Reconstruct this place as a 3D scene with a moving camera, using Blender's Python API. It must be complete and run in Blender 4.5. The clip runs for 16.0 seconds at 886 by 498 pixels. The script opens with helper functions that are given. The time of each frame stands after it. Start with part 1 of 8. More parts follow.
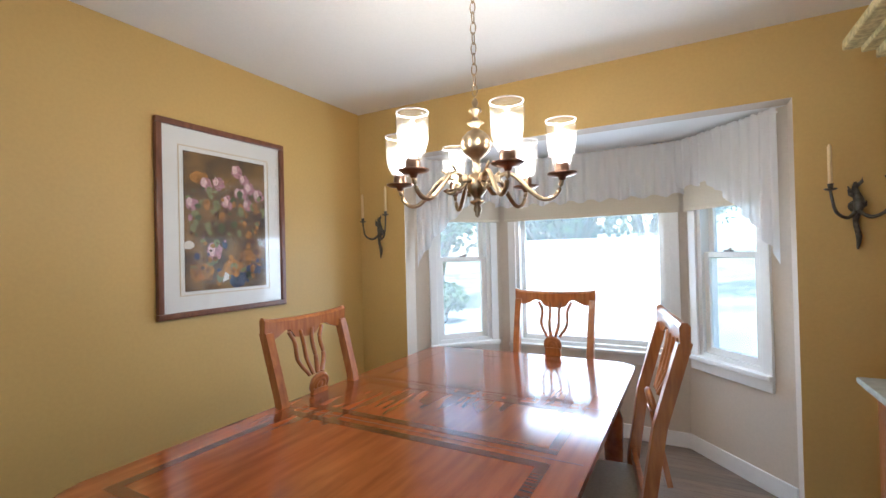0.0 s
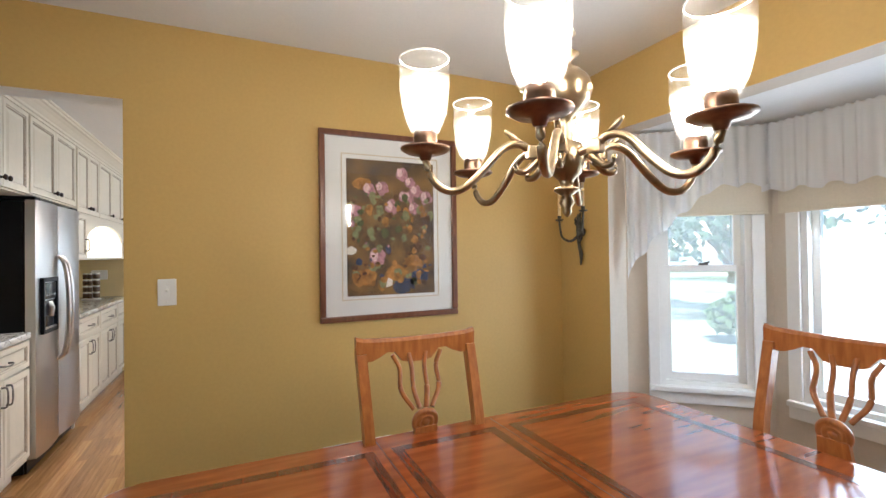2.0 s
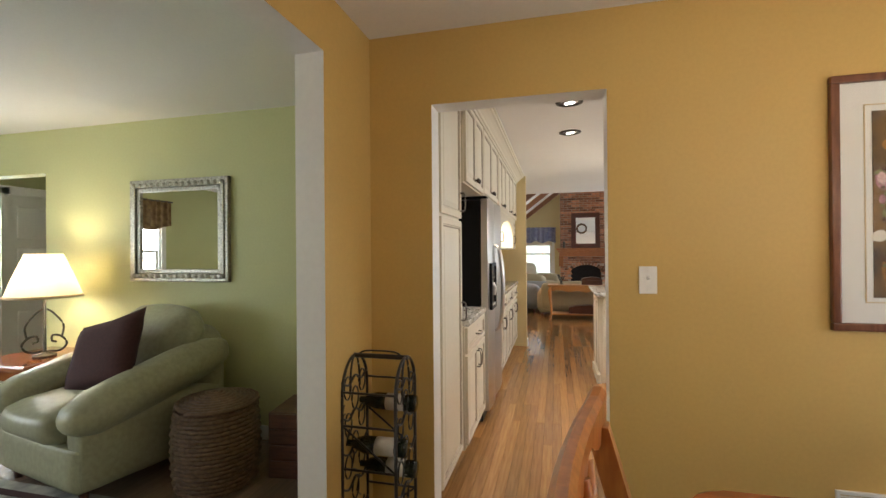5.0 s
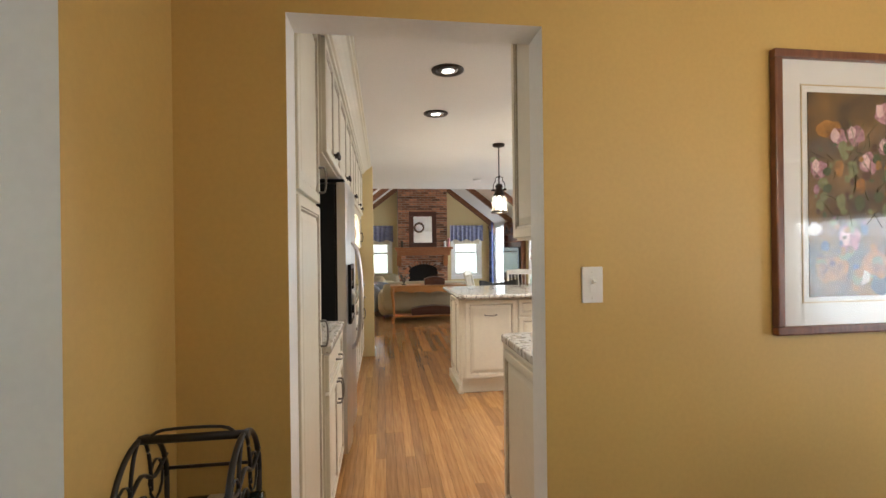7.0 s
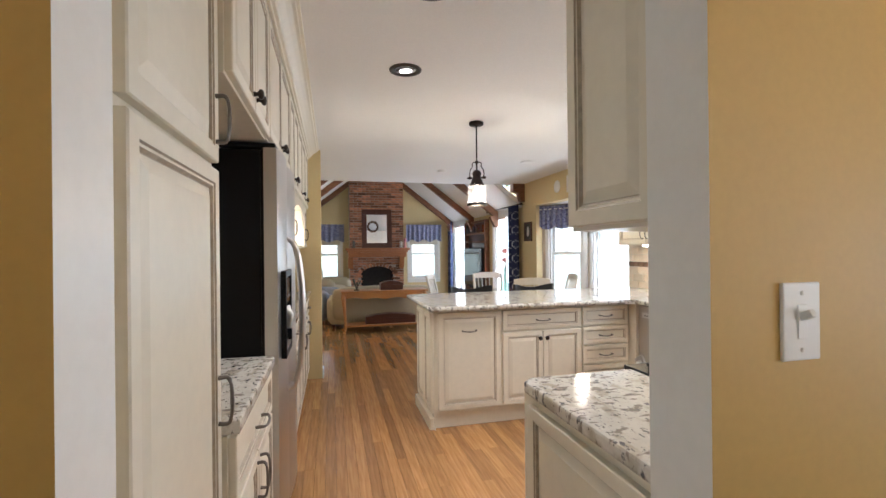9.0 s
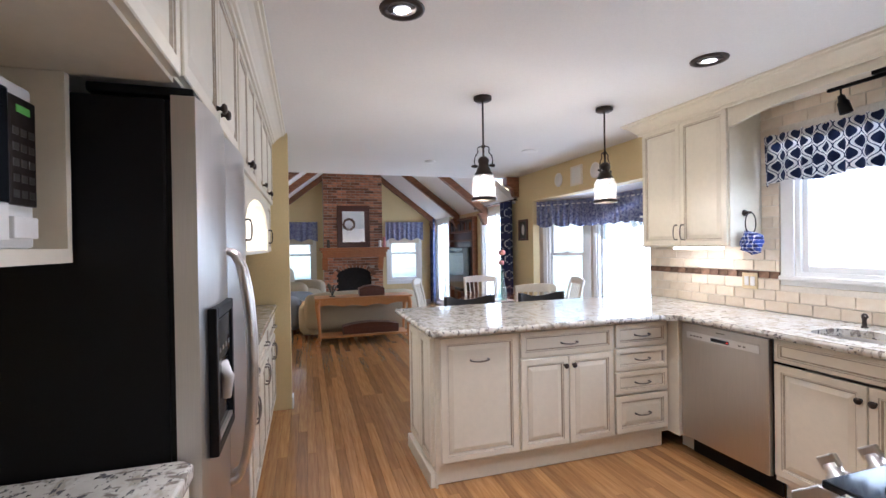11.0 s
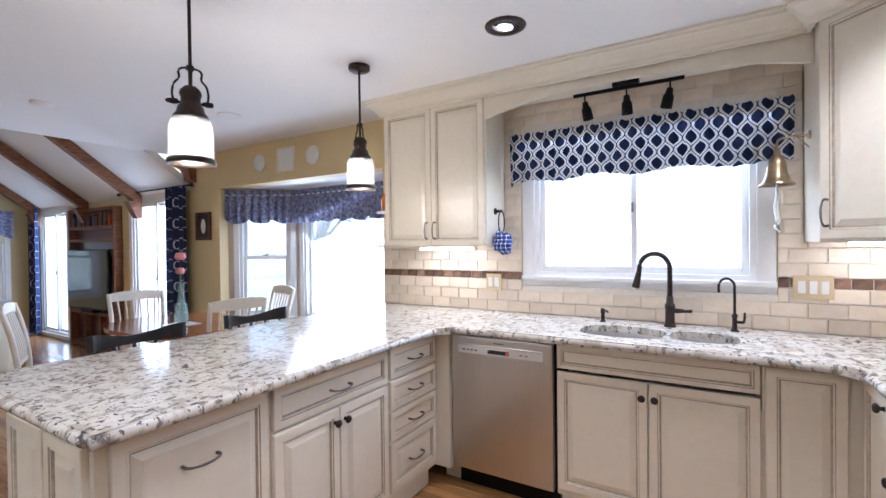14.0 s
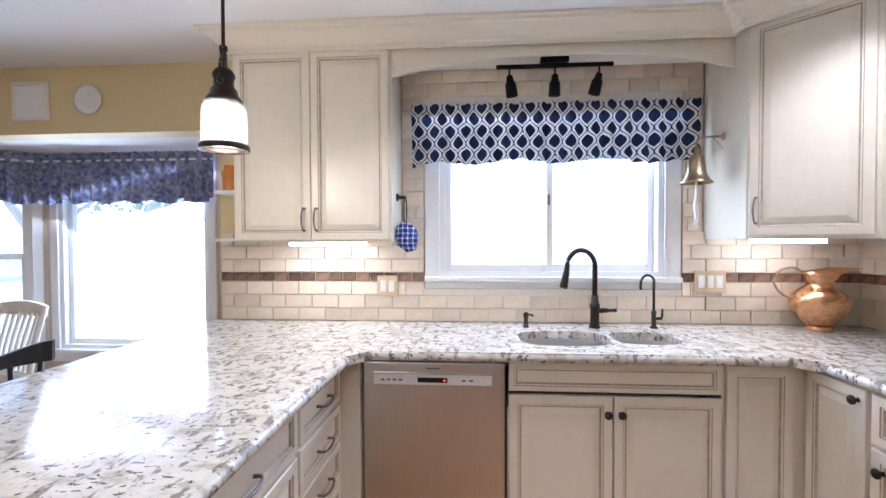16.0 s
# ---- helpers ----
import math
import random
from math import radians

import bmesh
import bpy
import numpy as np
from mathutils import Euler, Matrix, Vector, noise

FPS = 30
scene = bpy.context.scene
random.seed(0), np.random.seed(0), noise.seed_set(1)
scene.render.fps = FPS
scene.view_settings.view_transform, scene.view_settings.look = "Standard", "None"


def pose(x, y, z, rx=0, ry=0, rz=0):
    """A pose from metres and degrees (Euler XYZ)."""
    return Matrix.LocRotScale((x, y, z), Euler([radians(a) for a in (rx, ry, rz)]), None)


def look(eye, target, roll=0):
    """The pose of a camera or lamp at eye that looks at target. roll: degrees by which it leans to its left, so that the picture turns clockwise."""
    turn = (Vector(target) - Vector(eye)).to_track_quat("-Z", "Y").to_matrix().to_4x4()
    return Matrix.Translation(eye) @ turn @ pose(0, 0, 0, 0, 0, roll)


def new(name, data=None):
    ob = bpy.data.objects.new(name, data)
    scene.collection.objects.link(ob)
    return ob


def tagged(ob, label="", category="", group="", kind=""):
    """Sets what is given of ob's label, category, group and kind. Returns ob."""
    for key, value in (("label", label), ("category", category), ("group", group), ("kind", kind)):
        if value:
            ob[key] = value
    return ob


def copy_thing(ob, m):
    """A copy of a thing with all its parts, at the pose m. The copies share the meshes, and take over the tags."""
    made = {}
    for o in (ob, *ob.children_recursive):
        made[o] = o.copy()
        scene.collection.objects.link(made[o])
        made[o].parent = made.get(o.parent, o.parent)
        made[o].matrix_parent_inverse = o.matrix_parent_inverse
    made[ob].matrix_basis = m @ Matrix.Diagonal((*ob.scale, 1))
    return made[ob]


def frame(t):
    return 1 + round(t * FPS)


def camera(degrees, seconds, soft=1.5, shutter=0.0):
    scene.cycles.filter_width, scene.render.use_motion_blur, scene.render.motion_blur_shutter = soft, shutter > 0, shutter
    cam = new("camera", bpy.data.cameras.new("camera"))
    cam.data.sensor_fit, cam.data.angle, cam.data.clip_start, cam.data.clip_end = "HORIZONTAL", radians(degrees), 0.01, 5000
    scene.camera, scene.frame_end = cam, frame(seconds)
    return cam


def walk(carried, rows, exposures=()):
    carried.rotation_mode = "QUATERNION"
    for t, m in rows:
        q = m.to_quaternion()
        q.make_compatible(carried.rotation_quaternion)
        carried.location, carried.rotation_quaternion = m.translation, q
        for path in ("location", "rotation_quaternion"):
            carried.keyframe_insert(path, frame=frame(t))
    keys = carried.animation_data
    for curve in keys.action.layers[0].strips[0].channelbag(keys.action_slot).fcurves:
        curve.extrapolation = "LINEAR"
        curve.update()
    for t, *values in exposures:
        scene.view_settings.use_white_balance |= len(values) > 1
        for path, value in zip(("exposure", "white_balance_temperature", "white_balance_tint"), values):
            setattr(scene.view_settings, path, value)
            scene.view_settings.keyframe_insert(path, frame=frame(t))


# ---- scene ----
cam = camera(89.5, 16.0)
PATH = [
    (0, (-0.56, 0.224, 1.349), (-1.525, 1.976, 1.367), -1.4),
    (0.5, (-0.458, 0.505, 1.369), (-1.676, 2.091, 1.384), -1.2),
    (1, (-0.432, 0.752, 1.392), (-1.809, 2.203, 1.412), -0.9),
    (1.5, (-0.437, 0.949, 1.408), (-2.013, 2.18, 1.425), -0.9),
    (2, (-0.482, 1.052, 1.398), (-2.298, 1.89, 1.42), -0.8),
    (2.5, (-0.559, 1.09, 1.396), (-2.519, 1.488, 1.419), -0.6),
    (3, (-0.577, 1.06, 1.407), (-2.575, 0.987, 1.426), -0.4),
    (3.5, (-0.557, 0.947, 1.402), (-2.487, 0.423, 1.413), -0.4),
    (3.7, (-0.56, 0.884, 1.392), (-2.454, 0.244, 1.408), -0.4),
    (5.8, (-0.92, 0.159, 1.365), (-2.912, -0.021, 1.368), -0.5),
    (6, (-0.983, 0.129, 1.358), (-2.982, 0.057, 1.361), -0.5),
    (6.5, (-1.196, 0.109, 1.365), (-3.191, 0.247, 1.367), -0.6),
    (7, (-1.409, 0.091, 1.369), (-3.391, 0.358, 1.368), -0.7),
    (7.5, (-1.645, 0.033, 1.372), (-3.603, 0.44, 1.371), -0.6),
    (8, (-1.866, 0.054, 1.356), (-3.812, 0.516, 1.349), -0.8),
    (8.3, (-1.993, 0.091, 1.342), (-3.94, 0.549, 1.342), -1.2),
    (8.5, (-2.085, 0.105, 1.353), (-4.03, 0.568, 1.351), -0.8),
    (8.7, (-2.16, 0.081, 1.354), (-4.102, 0.556, 1.357), -0.6),
    (10.8, (-2.965, 0.112, 1.426), (-4.899, 0.624, 1.41), -0.9),
    (11, (-3.04, 0.108, 1.424), (-4.952, 0.696, 1.41), -0.9),
    (11.5, (-3.237, 0.138, 1.412), (-5.075, 0.927, 1.395), -0.9),
    (12, (-3.431, 0.174, 1.412), (-5.15, 1.197, 1.395), -0.9),
    (12.5, (-3.639, 0.185, 1.424), (-5.194, 1.442, 1.403), -0.7),
    (13, (-3.804, 0.203, 1.399), (-5.17, 1.663, 1.384), -0.7),
    (13.5, (-3.989, 0.257, 1.408), (-5.193, 1.854, 1.384), -0.7),
    (14, (-4.155, 0.292, 1.406), (-5.186, 2.006, 1.385), -0.7),
    (14.5, (-4.342, 0.335, 1.42), (-5.143, 2.167, 1.391), -0.5),
    (15, (-4.526, 0.467, 1.405), (-5.117, 2.377, 1.369), -0.5),
    (15.2, (-4.629, 0.53, 1.397), (-5.134, 2.464, 1.368), -0.4),
    (15.5, (-4.742, 0.592, 1.403), (-5.151, 2.549, 1.365), -0.4),
    (16, (-4.969, 0.677, 1.398), (-5.118, 2.67, 1.355), -0.2),
]
walk(cam, [(t, look(eye, target, roll)) for t, eye, target, roll in PATH],
     [(0.0, 1.47, 5150, 10), (2.0, 1.53, 5400, 10), (3.5, 1.45, 6150, 10), (8.0, 1.46, 5850, 11), (11.0, 1.34, 5150, 17), (16.0, 1.26, 5000, 18)])

# ---- light ----
world = bpy.data.worlds.new("sky")
scene.world = world
world.use_nodes = True
wn = world.node_tree
sky = wn.nodes.new("ShaderNodeTexSky")
sky.sky_type, sky.sun_disc = "NISHITA", False
sky.sun_elevation, sky.sun_rotation = radians(52), radians(-35)
bg = wn.nodes["Background"]
wn.links.new(sky.outputs["Color"], bg.inputs["Color"])
bg.inputs["Strength"].default_value = 0.15
sun = new("sun", bpy.data.lights.new("sun", "SUN"))
sun.data.energy, sun.data.angle, sun.data.color = 5.0, radians(0.5), (1.0, 0.95, 0.88)
# the sun stands behind the house, so that the north side sees sky and sunlit garden
sun.matrix_world = look((0, 0, 0), (-0.35, 0.5, -0.85))


def area_light(name, eye, target, width, height, watts, colour):
    lamp = new(name, bpy.data.lights.new(name, "AREA"))
    lamp.data.shape, lamp.data.size, lamp.data.size_y = "RECTANGLE", width, height
    lamp.data.energy, lamp.data.color = watts, colour
    lamp.matrix_world = look(eye, target)
    return lamp


def point_light(name, place, radius, watts, colour):
    lamp = new(name, bpy.data.lights.new(name, "POINT"))
    lamp.data.energy, lamp.data.color, lamp.data.shadow_soft_size = watts, colour, radius
    lamp.matrix_world = pose(*place)
    return lamp


def spot_light(name, eye, target, degrees, watts, colour, radius=0.03):
    lamp = new(name, bpy.data.lights.new(name, "SPOT"))
    lamp.data.energy, lamp.data.color, lamp.data.shadow_soft_size = watts, colour, radius
    lamp.data.spot_size, lamp.data.spot_blend = radians(degrees), 0.8
    lamp.matrix_world = look(eye, target)
    return lamp


DAY, WARM = (0.93, 0.97, 1.0), (1.0, 0.80, 0.55)
area_light("daylight_dining", (-1.25, 3.84, 1.12), (-1.25, 1.2, 0.0), 1.25, 0.95, 9.5, DAY)
area_light("daylight_sink", (-4.57, 3.44, 1.62), (-4.57, 1.6, 0.3), 1.4, 1.1, 14, DAY)
area_light("daylight_breakfast", (-7.45, 3.98, 1.30), (-7.1, 1.8, 0.0), 1.4, 1.5, 21, DAY)
area_light("daylight_patio", (-10.1, 3.45, 1.1), (-10.1, 0.5, 0.6), 1.0, 1.8, 18.0, DAY)
area_light("daylight_garden_door", (-13.2, 3.45, 1.1), (-12.6, 0.5, 0.6), 0.9, 1.8, 11.5, DAY)
area_light("daylight_living", (-1.6, -5.45, 1.4), (-1.6, -1.0, 0.9), 1.3, 1.2, 15, DAY)
area_light("daylight_hall", (-4.03, -5.60, 1.45), (-4.03, -3.0, 1.1), 0.28, 0.9, 12, DAY)
# fill for the living room, through an added window out of view
area_light("living_fill", (1.4, -5.45, 1.4), (0.9, -1.0, 0.9), 1.3, 1.2, 15, DAY)

# ---- materials ----


def material(name, colour, rough=0.5, metal=0.0, grain=0.0, scale=20.0, bump=0.0, spread=0.0, stretch=(1, 1, 1), second=None, big=0.0, coat=0.0):
    """A surface with fine grain, large uneven patches, relief and a change from piece to piece."""
    m = bpy.data.materials.new(name)
    m.use_nodes = True
    nt = m.node_tree
    b = nt.nodes["Principled BSDF"]
    b.inputs["Roughness"].default_value, b.inputs["Metallic"].default_value = rough, metal
    b.inputs["Coat Weight"].default_value = coat
    b.inputs["Coat Roughness"].default_value = 0.12
    co = nt.nodes.new("ShaderNodeTexCoord")
    mp = nt.nodes.new("ShaderNodeMapping")
    mp.inputs["Scale"].default_value = stretch
    nt.links.new(co.outputs["Object"], mp.inputs["Vector"])
    n1 = nt.nodes.new("ShaderNodeTexNoise")
    n1.inputs["Scale"].default_value, n1.inputs["Detail"].default_value = scale, 5
    n2 = nt.nodes.new("ShaderNodeTexNoise")
    n2.inputs["Scale"].default_value, n2.inputs["Detail"].default_value = 1.7, 2
    info = nt.nodes.new("ShaderNodeObjectInfo")
    nt.links.new(mp.outputs[0], n1.inputs["Vector"])
    nt.links.new(co.outputs["Object"], n2.inputs["Vector"])
    mix = nt.nodes.new("ShaderNodeMix")
    mix.data_type = "RGBA"
    dark = second or tuple(c * (1 - grain) for c in colour)
    mix.inputs["A"].default_value, mix.inputs["B"].default_value = (*dark, 1), (*colour, 1)
    ramp = nt.nodes.new("ShaderNodeMapRange")
    ramp.inputs["From Min"].default_value, ramp.inputs["From Max"].default_value = 0.35, 0.65
    nt.links.new(n1.outputs["Fac"], ramp.inputs["Value"])
    nt.links.new(ramp.outputs[0], mix.inputs["Factor"])
    hsv = nt.nodes.new("ShaderNodeHueSaturation")
    val = nt.nodes.new("ShaderNodeMath")
    val.operation = "MULTIPLY_ADD"
    val.inputs[1].default_value, val.inputs[2].default_value = spread, 1 - spread / 2
    nt.links.new(info.outputs["Random"], val.inputs[0])
    val2 = nt.nodes.new("ShaderNodeMath")
    val2.operation = "MULTIPLY_ADD"
    val2.inputs[1].default_value = big
    nt.links.new(n2.outputs["Fac"], val2.inputs[0])
    off = nt.nodes.new("ShaderNodeMath")
    off.operation = "SUBTRACT"
    off.inputs[1].default_value = big / 2
    nt.links.new(val.outputs[0], off.inputs[0])
    nt.links.new(off.outputs[0], val2.inputs[2])
    nt.links.new(val2.outputs[0], hsv.inputs["Value"])
    nt.links.new(mix.outputs["Result"], hsv.inputs["Color"])
    nt.links.new(hsv.outputs[0], b.inputs["Base Color"])
    if bump:
        bp = nt.nodes.new("ShaderNodeBump")
        bp.inputs["Strength"].default_value, bp.inputs["Distance"].default_value = bump, 0.004
        nt.links.new(n1.outputs["Fac"], bp.inputs["Height"])
        nt.links.new(bp.outputs[0], b.inputs["Normal"])
    return m


def glow(name, colour, strength):
    m = bpy.data.materials.new(name)
    m.use_nodes = True
    b = m.node_tree.nodes["Principled BSDF"]
    b.inputs["Base Color"].default_value = (*colour, 1)
    b.inputs["Emission Color"].default_value, b.inputs["Emission Strength"].default_value = (*colour, 1), strength
    return m


def clear_glass(name, colour=(1, 1, 1), rough=0.0, frost=0.0, gloss=0.05):
    m = bpy.data.materials.new(name)
    m.use_nodes = True
    nt = m.node_tree
    nt.nodes.clear()
    out = nt.nodes.new("ShaderNodeOutputMaterial")
    tr, gl, mx = (nt.nodes.new("ShaderNode" + k) for k in ("BsdfTransparent", "BsdfGlossy", "MixShader"))
    tr.inputs[0].default_value = (*colour, 1)
    gl.inputs["Roughness"].default_value = rough
    mx.inputs[0].default_value = gloss
    nt.links.new(gl.outputs[0], mx.inputs[2])
    if frost:
        df, m2 = nt.nodes.new("ShaderNodeBsdfTranslucent"), nt.nodes.new("ShaderNodeMixShader")
        df.inputs[0].default_value = (0.95, 0.95, 0.93, 1)
        m2.inputs[0].default_value = frost
        nt.links.new(tr.outputs[0], m2.inputs[1])
        nt.links.new(df.outputs[0], m2.inputs[2])
        nt.links.new(m2.outputs[0], mx.inputs[1])
    else:
        nt.links.new(tr.outputs[0], mx.inputs[1])
    nt.links.new(mx.outputs[0], out.inputs[0])
    return m


YELLOW = material("golden wall paint", (0.56, 0.375, 0.115), 0.55, grain=0.04, scale=60, bump=0.06, big=0.08)
GREEN = material("sage wall paint", (0.56, 0.57, 0.29), 0.6, grain=0.04, scale=60, bump=0.06, big=0.08)
TAN = material("tan wall paint", (0.68, 0.55, 0.29), 0.6, grain=0.04, scale=60, bump=0.06, big=0.08)
WHITE = material("white trim paint", (0.80, 0.79, 0.76), 0.35, grain=0.03, scale=40, bump=0.02, big=0.05)
CEIL = material("flat ceiling paint", (0.80, 0.79, 0.77), 0.8, grain=0.03, scale=90, bump=0.1, big=0.05)
CREAM = material("cream cabinet paint", (0.74, 0.685, 0.56), 0.32, grain=0.04, scale=30, bump=0.02, big=0.05)
GLAZE = material("brown glaze in grooves", (0.47, 0.40, 0.30), 0.4, grain=0.25, scale=50)
OAK = material("oak strip floor", (0.43, 0.225, 0.082), 0.2, grain=0.0, second=(0.31, 0.150, 0.050), scale=4.5, stretch=(0.8, 14, 1), bump=0.015, spread=0.55, big=0.16, coat=0.3)
OAKDARK = material("dark oak floor", (0.19, 0.13, 0.085), 0.34, second=(0.12, 0.078, 0.05), scale=6, stretch=(1.0, 14, 1), bump=0.03, spread=0.4, coat=0.5)
CHERRY = material("cherry table wood", (0.34, 0.092, 0.024), 0.15, second=(0.25, 0.060, 0.015), scale=3.2, stretch=(10, 1.2, 10), bump=0.02, spread=0.1, coat=0.6)
CHERRYX = material("cherry cross banding", (0.20, 0.05, 0.015), 0.14, second=(0.11, 0.026, 0.01), scale=7, stretch=(1.5, 14, 14), spread=0.1, coat=0.6)
CHAIRWOOD = material("honey chair wood", (0.42, 0.16, 0.04), 0.28, second=(0.29, 0.095, 0.022), scale=7, stretch=(9, 9, 1.5), bump=0.03, coat=0.3)
HONEY = material("honey pine wood", (0.52, 0.25, 0.08), 0.35, second=(0.38, 0.16, 0.05), scale=7, stretch=(9, 1.5, 9), bump=0.03)
BEAM = material("stained beam wood", (0.25, 0.105, 0.045), 0.5, second=(0.13, 0.05, 0.02), scale=6, stretch=(9, 1.5, 9), bump=0.2)
MAHOG = material("dark mahogany", (0.11, 0.035, 0.02), 0.35, second=(0.06, 0.018, 0.012), scale=6, stretch=(9, 1.5, 9), coat=0.2)
STEEL = material("brushed stainless steel", (0.60, 0.57, 0.54), 0.30, 1.0, grain=0.08, scale=14, stretch=(40, 40, 0.6))
BLACK = material("black textured plastic", (0.006, 0.006, 0.0065), 0.4, grain=0.2, scale=200, bump=0.05)
BLACK.node_tree.nodes["Principled BSDF"].inputs["Specular IOR Level"].default_value = 0.18
BRONZE = material("oil rubbed bronze", (0.055, 0.042, 0.035), 0.38, 0.8, grain=0.3, scale=60)
NICKEL = material("dark pewter pulls", (0.22, 0.20, 0.18), 0.32, 1.0, grain=0.2, scale=60)
BRASS = material("aged brass", (0.48, 0.37, 0.23), 0.29, 1.0, grain=0.3, scale=30)
COPPER = material("hammered copper", (0.84, 0.48, 0.25), 0.27, 1.0, grain=0.22, scale=45, bump=0.25)
PATINA = material("dull gilded carving", (0.56, 0.46, 0.21), 0.45, 0.0, grain=0.5, scale=45, bump=0.4)
BAYTONE = material("pale taupe bay tone", (0.58, 0.50, 0.40), 0.55, grain=0.04, scale=60, bump=0.06, big=0.06)
STONETRIM = material("grey green ledge paint", (0.40, 0.41, 0.34), 0.4, grain=0.3, scale=30, bump=0.1)
IRON = material("verdigris wrought metal", (0.13, 0.12, 0.095), 0.5, 0.6, grain=0.5, scale=50, bump=0.3)
SILVER = material("antique silver frame", (0.52, 0.50, 0.42), 0.38, 0.7, grain=0.5, scale=70, bump=0.5)
CHINA = material("white ceramic plastic", (0.78, 0.77, 0.74), 0.3, grain=0.02, scale=30)
IVORY = material("ivory switch plate", (0.60, 0.47, 0.27), 0.4, grain=0.04, scale=30)
TILE = material("tumbled travertine", (0.74, 0.65, 0.52), 0.5, second=(0.67, 0.56, 0.42), scale=14, bump=0.25, spread=0.22)
GROUT = material("pale grout", (0.72, 0.66, 0.56), 0.9, grain=0.1, scale=90, bump=0.3)
ACCENT = material("emperador accent stone", (0.24, 0.145, 0.095), 0.25, second=(0.10, 0.058, 0.040), scale=22, spread=0.9)
BRICK = material("red brick", (0.42, 0.20, 0.11), 0.85, second=(0.27, 0.125, 0.075), scale=14, bump=0.5, spread=1.3)
MORTAR = material("grey mortar", (0.46, 0.40, 0.34), 0.95, grain=0.2, scale=60, bump=0.4)
LEATHER = material("sage leather", (0.33, 0.33, 0.22), 0.42, grain=0.15, scale=35, bump=0.25, big=0.12)
BEIGE = material("beige upholstery", (0.44, 0.38, 0.26), 0.7, grain=0.12, scale=80, bump=0.3, big=0.1)
BLUEGREY = material("blue grey upholstery", (0.22, 0.25, 0.30), 0.8, grain=0.15, scale=80, bump=0.3)
PLUM = material("plum velvet", (0.055, 0.018, 0.018), 0.9, grain=0.2, scale=60, bump=0.3)
WICKER = material("brown wicker", (0.17, 0.10, 0.055), 0.6, grain=0.5, scale=40, bump=0.5, spread=0.3)
BLACKWOOD = material("black painted wood", (0.02, 0.018, 0.017), 0.3, grain=0.2, scale=30)
CREAMWOOD = material("cream painted wood", (0.78, 0.73, 0.63), 0.4, grain=0.05, scale=30)
WAX = material("ivory candle wax", (0.72, 0.55, 0.28), 0.5, grain=0.05, scale=20)
SHADEFAB = material("cream pleated lamp fabric", (0.85, 0.76, 0.55), 0.8, grain=0.06, scale=60)
ROLLER = material("ivory roller shade", (0.62, 0.56, 0.44), 0.8, grain=0.05, scale=90, bump=0.1)
SCREEN = material("black glass screen", (0.01, 0.012, 0.015), 0.08)
SOOT = material("sooty firebrick", (0.02, 0.018, 0.017), 0.9, grain=0.4, scale=20, bump=0.4)
PINK = material("pink petals", (0.85, 0.38, 0.38), 0.6, grain=0.25, scale=40)
LEAF = material("green leaves", (0.10, 0.17, 0.06), 0.55, grain=0.45, scale=12, spread=0.5)
BARK = material("grey bark", (0.26, 0.21, 0.16), 0.9, grain=0.4, scale=9, bump=0.6)
LAWN = material("pale paving and lawn", (0.55, 0.54, 0.47), 0.9, second=(0.24, 0.30, 0.13), scale=0.3, bump=0.3)
SIDING = material("pale deck boards", (0.46, 0.42, 0.36), 0.8, grain=0.2, scale=9, stretch=(1, 12, 1), spread=0.2)
RUG = material("patterned wool rug", (0.46, 0.45, 0.38), 0.95, second=(0.20, 0.20, 0.19), scale=7, bump=0.4)
# the translucent share puts the haze of window glare into the panes
GLASS = clear_glass("window glass with a glare veil", (0.97, 0.99, 0.98), 0.0, 0.26)
SEEDED = clear_glass("seeded clear glass", (0.96, 0.95, 0.92), 0.05, 0.10, 0.07)
# clear glass whitened to carry the bloom round a lit bulb
BLOOMGLASS = clear_glass("lamp glass with a bulb glow veil", (1, 0.99, 0.97), 0.1, 0.05)
TULIP = clear_glass("clear tulip glass", (0.97, 0.97, 0.96), 0.04, 0.006, 0.08)
VASEGLASS = clear_glass("pale aqua glass", (0.86, 0.95, 0.92), 0.02, 0.1)
MIRROR = material("mirror silver", (0.92, 0.93, 0.92), 0.01, 1.0)
BULB = glow("lit bulb", (1.0, 0.86, 0.66), 30)
PENDANTBULB = glow("lit pendant bulb", (1.0, 0.87, 0.70), 6)
CANLENS = glow("lit reflector bulb", (1.0, 0.93, 0.82), 5)
STRIP = glow("under cabinet tube", (1.0, 0.90, 0.75), 6)


